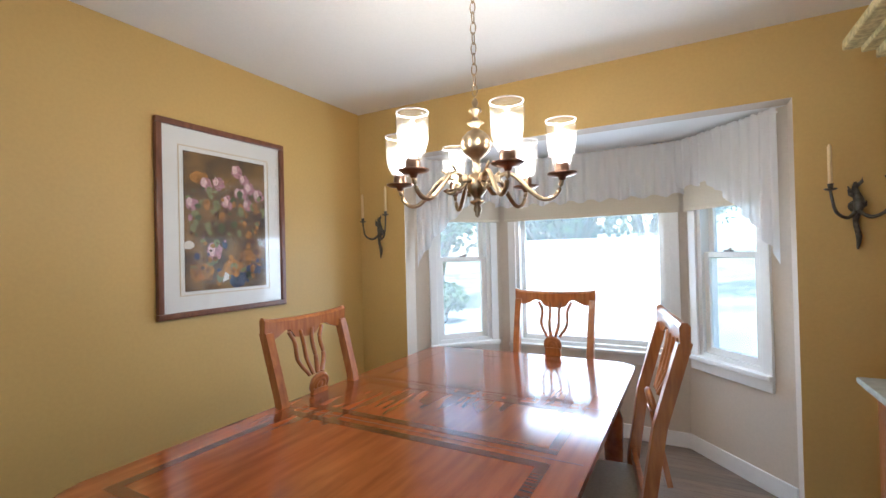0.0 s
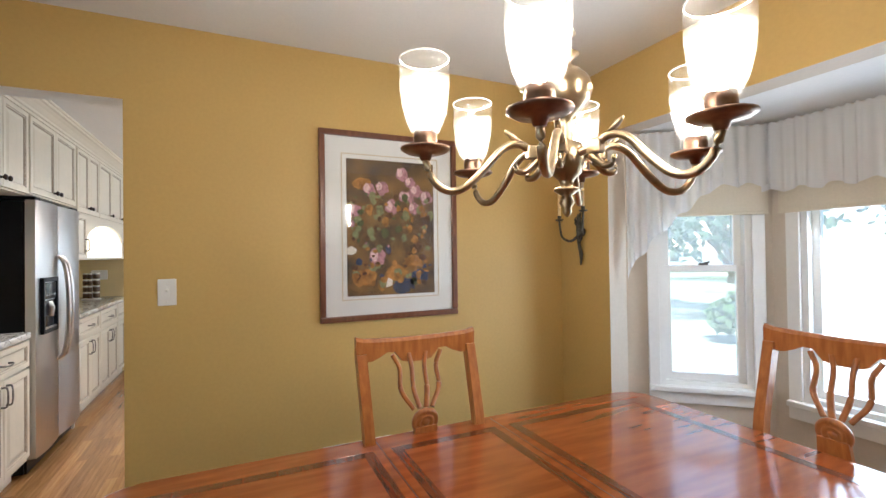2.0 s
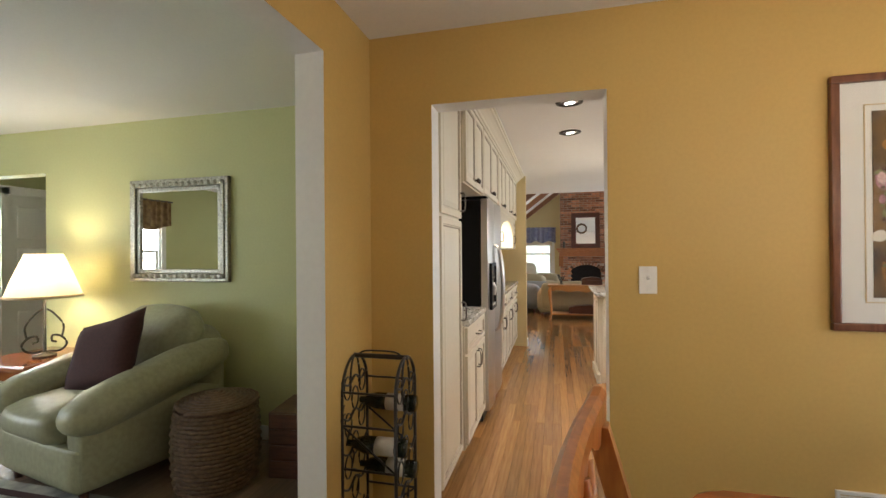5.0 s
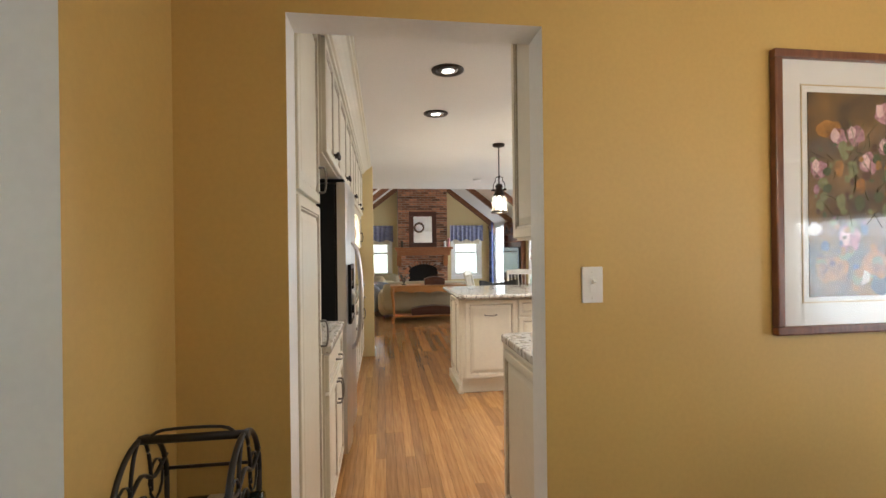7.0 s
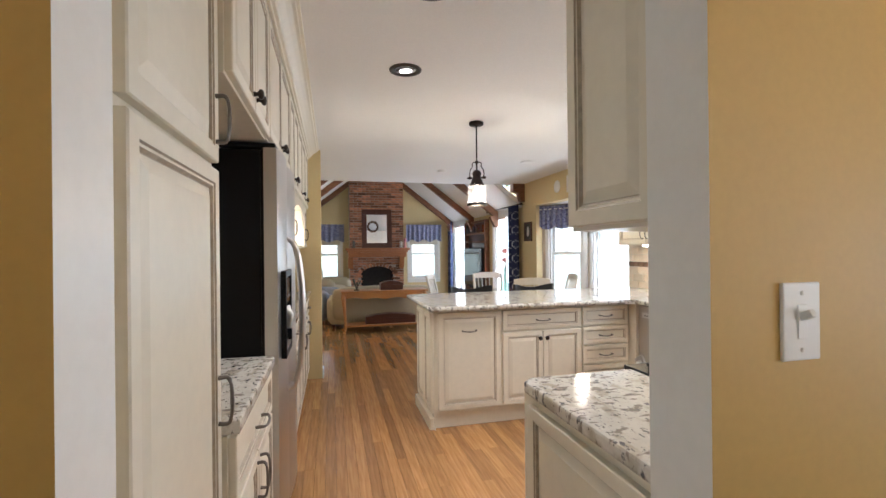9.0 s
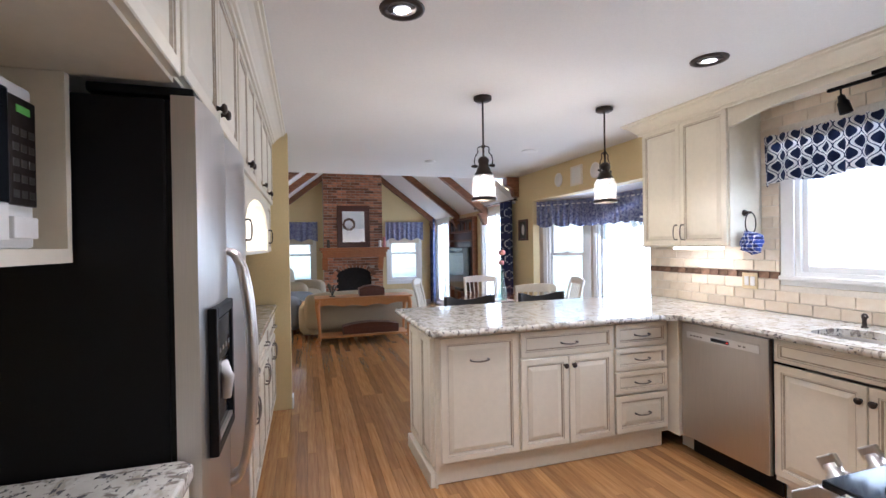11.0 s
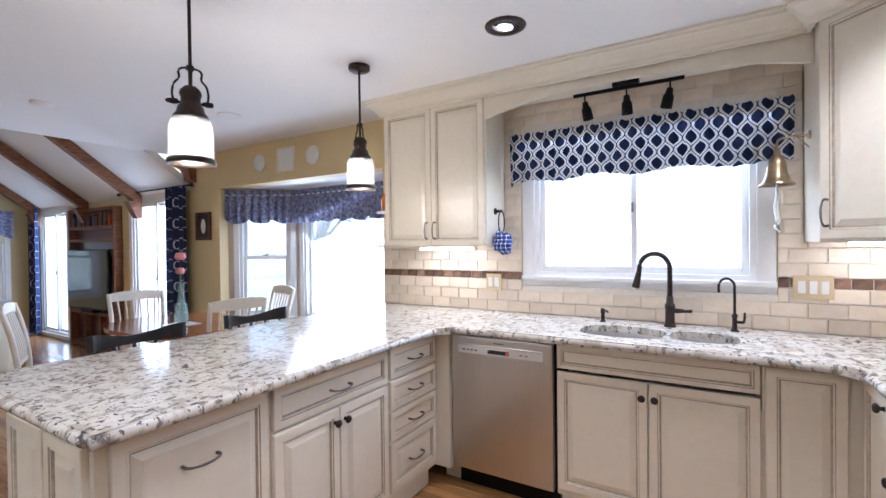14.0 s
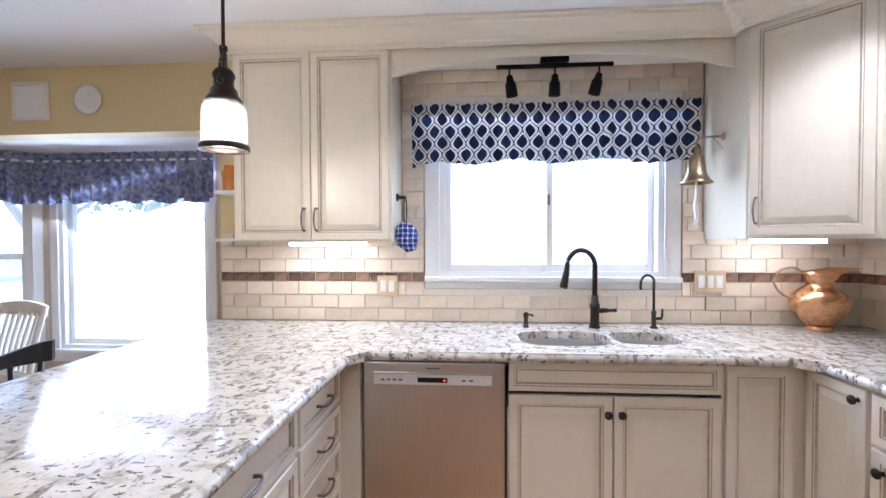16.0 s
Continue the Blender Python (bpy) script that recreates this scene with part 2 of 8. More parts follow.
def granite():
    m = material("speckled granite", (0.69, 0.665, 0.60), 0.11, grain=0.14, scale=20)
    nt = m.node_tree
    b = nt.nodes["Principled BSDF"]
    base = b.inputs["Base Color"].links[0].from_socket
    co = nt.nodes.new("ShaderNodeTexCoord")
    for scale, low, high, colour, stretch in ((11, 0.52, 0.62, (0.46, 0.42, 0.34), (1, 2.1, 1)), (20, 0.57, 0.63, (0.25, 0.22, 0.19), (2.0, 1, 1)), (34, 0.61, 0.65, (0.13, 0.125, 0.13), (1, 1.8, 1)), (60, 0.64, 0.68, (0.06, 0.055, 0.06), (1, 1.4, 1)), (95, 0.60, 0.70, (0.58, 0.53, 0.45), (1, 1, 1))):
        mp = nt.nodes.new("ShaderNodeMapping")
        mp.inputs["Scale"].default_value = stretch
        mp.inputs["Rotation"].default_value = (0.3, 0.2, scale)
        n = nt.nodes.new("ShaderNodeTexNoise")
        n.inputs["Scale"].default_value, n.inputs["Detail"].default_value = scale, 3
        r = nt.nodes.new("ShaderNodeMapRange")
        r.inputs["From Min"].default_value, r.inputs["From Max"].default_value = low, high
        mx = nt.nodes.new("ShaderNodeMix")
        mx.data_type = "RGBA"
        mx.inputs["B"].default_value = (*colour, 1)
        nt.links.new(co.outputs["Object"], mp.inputs[0])
        nt.links.new(mp.outputs[0], n.inputs["Vector"])
        nt.links.new(n.outputs["Fac"], r.inputs["Value"])
        nt.links.new(r.outputs[0], mx.inputs["Factor"])
        nt.links.new(base, mx.inputs["A"])
        base = mx.outputs["Result"]
    nt.links.new(base, b.inputs["Base Color"])
    return m


GRANITE = granite()

# ---- mesh helpers ----


def box(bm, x0, x1, y0, y1, z0, z1, bevel=0.0, m=None, index=0):
    r = bmesh.ops.create_cube(bm, size=1, matrix=(m or Matrix()) @ Matrix.LocRotScale(((x0 + x1) / 2, (y0 + y1) / 2, (z0 + z1) / 2), None, (abs(x1 - x0), abs(y1 - y0), abs(z1 - z0))))
    faces = {f for v in r["verts"] for f in v.link_faces}
    for f in faces:
        f.material_index = index
    if bevel:
        edges = list({e for v in r["verts"] for e in v.link_edges})
        bmesh.ops.bevel(bm, geom=edges, offset=bevel, segments=2, profile=0.6, affect="EDGES", clamp_overlap=True, material=-1)


def lathe(bm, profile, n=20, m=None, index=0, smooth=True):
    """Turns (radius, height) pairs round z."""
    m = m or Matrix()
    rings = []
    for r, z in profile:
        rings.append([bm.verts.new(m @ Vector((max(r, 1e-4) * math.cos(a * math.tau / n), max(r, 1e-4) * math.sin(a * math.tau / n), z))) for a in range(n)])
    for a, b in zip(rings, rings[1:]):
        for i in range(n):
            f = bm.faces.new((a[i], a[(i + 1) % n], b[(i + 1) % n], b[i]))
            f.smooth, f.material_index = smooth, index


def tube(bm, points, radius, n=8, m=None, closed=False, index=0, flat=1.0):
    """A round bar along points; radius may be a number or a list. Long runs are rounded through their points."""
    m = m or Matrix()
    pts = [Vector(p) for p in points]
    rad = list(radius) if isinstance(radius, (list, tuple)) else [radius] * len(pts)
    if 4 <= len(pts) <= 16 and not closed:
        fine, thick = [], []
        for i in range(len(pts) - 1):
            p0, p1, p2, p3 = pts[max(0, i - 1)], pts[i], pts[i + 1], pts[min(len(pts) - 1, i + 2)]
            for k in range(4):
                s = k / 4
                fine.append(0.5 * (2 * p1 + (p2 - p0) * s + (2 * p0 - 5 * p1 + 4 * p2 - p3) * s * s + (3 * p1 - p0 - 3 * p2 + p3) * s ** 3))
                thick.append(rad[i] * (1 - s) + rad[i + 1] * s)
        pts, rad = fine + [pts[-1]], thick + [rad[-1]]
    rings = []
    for i, p in enumerate(pts):
        a = pts[(i - 1) % len(pts)] if closed or i else p
        b = pts[(i + 1) % len(pts)] if closed or i < len(pts) - 1 else p
        way = (b - a).normalized()
        side = way.cross(Vector((0, 0, 1)) if abs(way.z) < 0.95 else Vector((1, 0, 0))).normalized()
        up = side.cross(way)
        rings.append([bm.verts.new(m @ (p + rad[i] * (side * math.cos(k * math.tau / n) + flat * up * math.sin(k * math.tau / n)))) for k in range(n)])
    pairs = list(zip(rings, rings[1:])) + ([(rings[-1], rings[0])] if closed else [])
    for a, b in pairs:
        for k in range(n):
            f = bm.faces.new((a[k], a[(k + 1) % n], b[(k + 1) % n], b[k]))
            f.smooth, f.material_index = True, index
    if not closed:
        for ring in (rings[0][::-1], rings[-1]):
            bm.faces.new(ring).material_index = index


def prism(bm, outline, z0, z1, m=None, index=0, bevel=0.0):
    """An upright block over an outline of (x, y)."""
    m = m or Matrix()
    low = [bm.verts.new(m @ Vector((x, y, z0))) for x, y in outline]
    high = [bm.verts.new(m @ Vector((x, y, z1))) for x, y in outline]
    n = len(outline)
    made = [bm.faces.new(low[::-1]), bm.faces.new(high)] + [bm.faces.new((low[i], low[(i + 1) % n], high[(i + 1) % n], high[i])) for i in range(n)]
    for f in made:
        f.material_index = index
    if bevel:
        bmesh.ops.bevel(bm, geom=list({e for f in made[:2] for e in f.edges}), offset=bevel, segments=2, profile=0.6, affect="EDGES", clamp_overlap=True, material=-1)


def mesh_of(name, bm, mats):
    bmesh.ops.recalc_face_normals(bm, faces=bm.faces)
    me = bpy.data.meshes.new(name)
    bm.to_mesh(me)
    bm.free()
    for mat in mats if isinstance(mats, (list, tuple)) else [mats]:
        me.materials.append(mat)
    return me


def part(name, bm, mat, parent=None, label=""):
    ob = new(name, mesh_of(name, bm, mat))
    ob.parent = parent
    return tagged(ob, label)


def thing(name, label, category, m=None, group=""):
    ob = new(name)
    ob.matrix_world = m or Matrix()
    ob.empty_display_size = 0.1
    return tagged(ob, label, category, group)


def structure(name, bm, mat, label=""):
    return tagged(part(name, bm, mat), label, kind="structure")


def boxes(*rows, bevel=0.0):
    bm = bmesh.new()
    for r in rows:
        box(bm, *r, bevel=bevel)
    return bm


# ---- setting ----
EAST, NORTH = 0.55, 2.97
bm = boxes((-2.93, -2.80, -0.70, -0.19, 0, 2.5), (-2.93, -2.80, -0.19, 0.61, 2.085, 2.5), (-2.93, -2.80, 0.61, 3.3, 0, 2.5))
for f in bm.faces:
    f.material_index = 1 if f.normal.x < -0.5 else (2 if abs(f.normal.x) < 0.5 and -0.25 < f.calc_center_median().y < 0.65 and f.calc_center_median().z < 2.2 else 0)
structure("wall_west_dining", bm, [YELLOW, TAN, WHITE], "golden painted wall with a doorway to the kitchen")
bm = boxes((-2.80, -2.39, NORTH, 3.10, 0, 2.5), (-0.10, EAST, NORTH, 3.10, 0, 2.5), (-2.39, -0.10, NORTH, 3.10, 2.07, 2.5))
bm.normal_update()
for f in bm.faces:
    c = f.calc_center_median()
    # the opening's reveals get a paler colour in place of window light on them
    f.material_index = 1 if abs(f.normal.y) < 0.5 and -2.5 < c.x < 0 and c.z < 2.1 else 0
structure("wall_north_dining", bm, [YELLOW, BAYTONE], "golden painted wall round a bay window")
bm = boxes((-2.80, -2.34, -0.64, -0.51, 0, 2.5), (-2.34, 0.1, -0.64, -0.51, 2.185, 2.5), (0.1, EAST, -0.64, -0.51, 0, 2.5))
bm.normal_update()
for f in bm.faces:
    c = f.calc_center_median()
    f.material_index = 1 if f.normal.y < -0.5 else (2 if abs(f.normal.y) < 0.5 and -2.38 < c.x < 0.2 and c.z < 2.3 else 0)
structure("wall_south_dining", bm, [YELLOW, GREEN, WHITE], "golden wall with a wide cased opening")
structure("wall_east_dining", boxes((EAST, EAST + 0.12, -0.70, 3.1, 0, 2.5)), YELLOW, "golden painted wall")
structure("ceiling_dining", boxes((-2.93, 3.1, -0.80, 3.10, 2.44, 2.52)), CEIL, "white painted ceiling")
# the dining bay: three sides round a deeper centre
BAY = [(-2.39, 3.10), (-1.91, 3.65), (-0.58, 3.65), (-0.10, 3.10)]
structure("ceiling_dining_bay", (lambda b: (prism(b, [(-2.39, 3.101), (-1.97, 3.78), (-0.52, 3.78), (-0.10, 3.101)], 2.07, 2.14), b)[1])(bmesh.new()), CEIL, "white bay ceiling")


def wall_run(bm, a, b, thick, z0, z1, holes):
    """A wall from a to b (inner face), thickness outwards to the left, with holes (s0, s1, z0, z1) measured along it."""
    d = Vector((b[0] - a[0], b[1] - a[1], 0))
    m = Matrix.Translation((a[0], a[1], 0)) @ Matrix.Rotation(math.atan2(d.y, d.x), 4, "Z")
    s = 0.0
    for s0, s1, h0, h1 in sorted(holes):
        if s0 - s > 1e-3:
            box(bm, s, s0, 0, thick, z0, z1, m=m)
        if h0 > z0 + 1e-3:
            box(bm, s0, s1, 0, thick, z0, h0, m=m)
        if z1 - h1 > 1e-3:
            box(bm, s0, s1, 0, thick, h1, z1, m=m)
        s = s1
    if d.length - s > 1e-3:
        box(bm, s, d.length, 0, thick, z0, z1, m=m)
    return m


def window(name, m, s0, s1, z0, z1, kind="single", casing=0.07, mat=None, apron=0.09, label="white framed window with clear panes"):
    """A window in the hole s0..s1, z0..z1 of a wall whose inner face is y=0 of m. kind: single, hung or slide."""
    mat = mat or WHITE
    ob = thing(name, label, "window", m)
    ob["kind"] = "structure"
    bm = bmesh.new()
    c = casing
    for r in ((s0 - c, s0, z0, z1), (s1, s1 + c, z0, z1), (s0 - c, s1 + c, z1, z1 + c)):
        box(bm, r[0], r[1], -0.018, 0.0, r[2], r[3], bevel=0.004)
    for r in ((s0, s0 + 0.03, z0, z1), (s1 - 0.03, s1, z0, z1), (s0 + 0.03, s1 - 0.03, z1 - 0.03, z1), (s0 + 0.03, s1 - 0.03, z0, z0 + 0.03)):
        box(bm, r[0], r[1], 0.0, 0.12, r[2], r[3])
    part("window_frame", bm, mat, ob)
    bm = bmesh.new()
    box(bm, s0 - c, s1 + c, -0.045, 0.03, z0 - 0.025, z0 + 0.004, bevel=0.006)
    box(bm, s0 - c, s1 + c, -0.02, 0.0, z0 - apron, z0 - 0.025, bevel=0.004)
    part("window_sill", bm, mat, ob)
    zm, sm = (z0 + z1) / 2, (s0 + s1) / 2
    sashes = {"single": [(s0 + 0.03, s1 - 0.03, z0 + 0.03, z1 - 0.03, 0.06)], "hung": [(s0 + 0.03, s1 - 0.03, z0 + 0.03, zm + 0.02, 0.04), (s0 + 0.03, s1 - 0.03, zm - 0.02, z1 - 0.03, 0.08)],
              "slide": [(s0 + 0.03, sm + 0.02, z0 + 0.03, z1 - 0.03, 0.04), (sm - 0.02, s1 - 0.03, z0 + 0.03, z1 - 0.03, 0.08)]}[kind]
    for a, b, l, h, y in sashes:
        bm = bmesh.new()
        for r in ((a, a + 0.035, l, h), (b - 0.035, b, l, h), (a + 0.035, b - 0.035, l, l + 0.04), (a + 0.035, b - 0.035, h - 0.035, h)):
            box(bm, r[0], r[1], y - 0.017, y + 0.017, r[2], r[3], bevel=0.004)
        sash = part("sash", bm, mat, ob)
        pane = part("pane", boxes((a + 0.03, b - 0.03, y - 0.003, y + 0.003, l + 0.03, h - 0.03)), GLASS, sash)
        pane.visible_shadow = False
    if kind != "single":
        bm = bmesh.new()
        if kind == "hung":
            box(bm, sm - 0.025, sm + 0.025, 0.0, 0.03, zm + 0.02, zm + 0.032, bevel=0.003)
            tube(bm, [(sm, 0.01, zm + 0.03), (sm + 0.03, 0.0, zm + 0.04)], 0.006)
        else:
            box(bm, sm - 0.012, sm + 0.002, 0.005, 0.023, zm - 0.03, zm + 0.03, bevel=0.003)
        part("latch", bm, NICKEL, ob)
    return ob


bm = bmesh.new()
LW, CW = math.dist(BAY[0], BAY[1]), math.dist(BAY[1], BAY[2])
m1 = wall_run(bm, BAY[0], BAY[1], 0.12, 0, 2.07, [(0.17, LW - 0.10, 0.64, 1.95)])
m2 = wall_run(bm, BAY[1], BAY[2], 0.12, 0, 2.07, [(0.13, CW - 0.10, 0.62, 1.95)])
m3 = wall_run(bm, BAY[2], BAY[3], 0.12, 0, 2.07, [(0.10, LW - 0.17, 0.64, 1.95)])
structure("wall_dining_bay", bm, BAYTONE, "pale taupe bay walls")
window("window_1", m1, 0.17, LW - 0.10, 0.64, 1.95, "hung", 0.06)
window("window_2", m2, 0.13, CW - 0.10, 0.62, 1.95, "single", 0.06, label="large white framed picture window in the bay")
window("window_3", m3, 0.10, LW - 0.17, 0.64, 1.95, "hung", 0.06)

# kitchen, breakfast bay and family room
NK, SK, FAR, PLATE, RIDGE, RY = 3.2, -0.80, -13.85, 2.06, 3.62, 1.17
bm = bmesh.new()
mk = wall_run(bm, (-13.85, NK), (-2.93, NK), 0.14, 0, 2.5, [(-13.62 + 13.85, -12.62 + 13.85, 0.02, 2.0), (-10.60 + 13.85, -9.55 + 13.85, 0.02, 2.0), (-8.73 + 13.85, -6.47 + 13.85, 0, 2.04), (-5.175 + 13.85, -3.95 + 13.85, 1.185, 2.05)])
structure("wall_north_kitchen", bm, TAN, "tan painted wall with windows and doors to the garden")
window("window_4", mk, -5.175 + 13.85, -3.95 + 13.85, 1.185, 2.05, "slide", 0.085, apron=0.062, label="white sliding window over the sink")
BB = [(-8.73, NK + 0.1), (-8.13, 3.75), (-6.80, 3.75), (-6.47, NK + 0.1)]
bm = bmesh.new()
l1, l2, l3 = (math.dist(BB[i], BB[i + 1]) for i in range(3))
q1 = wall_run(bm, BB[0], BB[1], 0.12, 0, 2.04, [(0.12, l1 - 0.08, 0.62, 1.95)])
q2 = wall_run(bm, BB[1], BB[2], 0.12, 0, 2.04, [(0.10, l2 - 0.08, 0.60, 1.95)])
q3 = wall_run(bm, BB[2], BB[3], 0.12, 0, 2.04, [])
structure("wall_breakfast_bay", bm, BAYTONE, "pale taupe bay walls")
structure("ceiling_breakfast_bay", (lambda b: (prism(b, [(-8.73, 3.341), (-8.2, 3.9), (-6.7, 3.9), (-6.47, 3.341)], 2.04, 2.12), b)[1])(bmesh.new()), CEIL, "white bay ceiling")
window("window_5", q1, 0.12, l1 - 0.08, 0.62, 1.95, "hung", 0.06)
window("window_6", q2, 0.10, l2 - 0.08, 0.60, 1.95, "single", 0.06, label="large white framed picture window")
structure("wall_south_kitchen", boxes((-13.85, -2.93, SK - 0.12, SK, 0, 2.5)), TAN, "tan painted wall")
structure("wall_cabinet_end", boxes((-7.35, -7.22, SK, -0.03, 0, 2.44)), TAN, "tan painted wall end beside the cabinets")
structure("ceiling_kitchen", boxes((-9.35, -2.93, SK, 3.32, 2.44, 2.52)), CEIL, "white painted ceiling")
bm = bmesh.new()
for x0, x1 in ((-13.97, -13.85), (-9.35, -9.27)):
    lowz = 0.0 if x0 < -13 else 2.44
    if lowz:
        prism(bm, [(RY - 1.42, 2.5), (RY + 1.42, 2.5), (RY, 3.75)], x0, x1, m=Matrix(((0, 0, 1, 0), (1, 0, 0, 0), (0, 1, 0, 0), (0, 0, 0, 1))))
bmesh.ops.recalc_face_normals(bm, faces=bm.faces)
structure("wall_gable_inner", bm, CEIL, "white gable over the flat ceiling's edge")
bm = bmesh.new()
FM = Matrix(((0, 0, 1, 0), (1, 0, 0, 0), (0, 1, 0, 0), (0, 0, 0, 1)))


def far_block(y0, y1, z0, z1):
    box(bm, -13.97, FAR, y0, y1, z0, z1)


WF = [(-0.62, 0.28), (2.06, 2.80)]
far_block(SK, WF[0][0], 0, 2.02), far_block(WF[0][1], WF[1][0], 0, 2.02), far_block(WF[1][1], NK, 0, 2.02)
for a, b in WF:
    far_block(a, b, 0, 0.60), far_block(a, b, 1.92, 2.02)
prism(bm, [(SK, 2.02), (NK, 2.02), (RY, 3.66)], -13.97, FAR, m=FM)
structure("wall_far_family", bm, TAN, "tan gable wall behind the brick fireplace")
mf = Matrix.Translation((FAR, 0, 0)) @ Matrix.Rotation(radians(90), 4, "Z")
for i, (a, b) in enumerate(WF):
    window("window_%d" % (7 + i), mf, a, b, 0.60, 1.92, "hung", 0.07)
bm = bmesh.new()
for sgn in (-1, 1):
    yw = RY + sgn * 2.15
    zw = RIDGE - 2.15 * 0.77
    prism(bm, [(yw, zw), (RY, RIDGE), (RY, RIDGE + 0.1), (yw, zw + 0.1)], FAR - 0.1, -9.27, m=FM)
structure("ceiling_family", bm, CEIL, "white cathedral ceiling")

# living room and hall
structure("wall_west_living", boxes((-3.72, -3.60, -3.85, -0.80, 0, 2.5), (-3.72, -3.60, -5.4, -3.85, 2.07, 2.5)), GREEN, "sage green wall with an opening to the hall")
bm = bmesh.new()
box(bm, -3.60, -2.93, -0.82, -0.70, 0, 2.5)
structure("wall_north_living", bm, GREEN, "sage green wall")
bm = bmesh.new()
ml = wall_run(bm, (3.0, -5.4), (-6.0, -5.4), 0.14, 0, 2.5, [(1.0, 2.3, 0.75, 2.05), (3.95, 5.2, 0.75, 2.05), (6.90, 7.16, 1.0, 1.88)])
structure("wall_south_living", bm, GREEN, "sage green wall with windows")
# unseen window, added to let the fill lamp in
window("window_9", ml, 1.0, 2.3, 0.75, 2.05, "hung", 0.08)
window("window_10", ml, 3.95, 5.2, 0.75, 2.05, "hung", 0.08)
structure("wall_east_living", boxes((3.0, 3.12, -5.5, -0.6, 0, 2.5)), GREEN, "sage green wall")
structure("wall_hall", boxes((-6.1, -6.0, -5.5, -0.9, 0, 2.5)), TAN, "plain hall wall")
structure("wall_north_living_east", boxes((EAST + 0.12, 3.0, -0.70, -0.58, 0, 2.5)), GREEN, "sage green wall")
structure("ceiling_living", boxes((-6.1, 3.1, -5.5, -0.80, 2.44, 2.52)), CEIL, "white painted ceiling")

# baseboards
bm = bmesh.new()
for r in ((-2.80, -2.786, 0.61, 2.97), (-2.80, -2.786, -0.51, -0.19), (-2.80, -2.34, -0.51, -0.496), (-2.80, -2.39, 2.956, 2.97), (-0.10, EAST, 2.956, 2.97), (-2.94, -2.93, -0.2, -0.195),
          (-7.36, -7.21, -0.03, -0.016), (-7.364, -7.35, SK, -0.03), (FAR, FAR + 0.014, SK, NK), (-12.6, -10.62, 3.186, NK), (-9.5, -8.73, 3.186, NK), (-3.60, -3.586, -3.85, -0.82), (-3.60, -2.93, -0.834, -0.82)):
    box(bm, *r, 0, 0.10, bevel=0.003)
for mm, L in ((m1, LW), (m2, CW), (m3, LW), (q1, l1), (q2, l2)):
    box(bm, 0, L, -0.014, 0, 0, 0.10, bevel=0.003, m=mm)
structure("baseboard", bm, WHITE, "white painted baseboards")

# ---- patterned cloth ----


def cloth_pattern(name, du, dv, ground, motif, line, lo=0.07, hi=0.2, core=0.48, axes=("X", "Z")):
    """A woven lattice of upright ovals: motif inside, a thin outline, ground between."""
    m = material(name, ground, 0.85, grain=0.06, scale=160, bump=0.15)
    nt = m.node_tree
    b = nt.nodes["Principled BSDF"]
    base = b.inputs["Base Color"].links[0].from_socket
    co = nt.nodes.new("ShaderNodeTexCoord")
    sp = nt.nodes.new("ShaderNodeSeparateXYZ")
    nt.links.new(co.outputs["Object"], sp.inputs[0])

    def op(kind, a, bb=None):
        n = nt.nodes.new("ShaderNodeMath")
        n.operation = kind
        for i, v in enumerate((a, bb)):
            if v is None:
                continue
            if isinstance(v, (int, float)):
                n.inputs[i].default_value = v
            else:
                nt.links.new(v, n.inputs[i])
        return n.outputs[0]

    f = op("MULTIPLY", op("COSINE", op("MULTIPLY", sp.outputs[axes[0]], math.pi / du)), op("COSINE", op("MULTIPLY", sp.outputs[axes[1]], math.pi / dv)))
    for factor, colour in ((op("MULTIPLY", op("GREATER_THAN", f, lo), op("LESS_THAN", f, hi)), line), (op("GREATER_THAN", f, core), motif)):
        mx = nt.nodes.new("ShaderNodeMix")
        mx.data_type = "RGBA"
        mx.inputs["B"].default_value = (*colour, 1)
        nt.links.new(factor, mx.inputs["Factor"])
        nt.links.new(base, mx.inputs["A"])
        base = mx.outputs["Result"]
    nt.links.new(base, b.inputs["Base Color"])
    return m


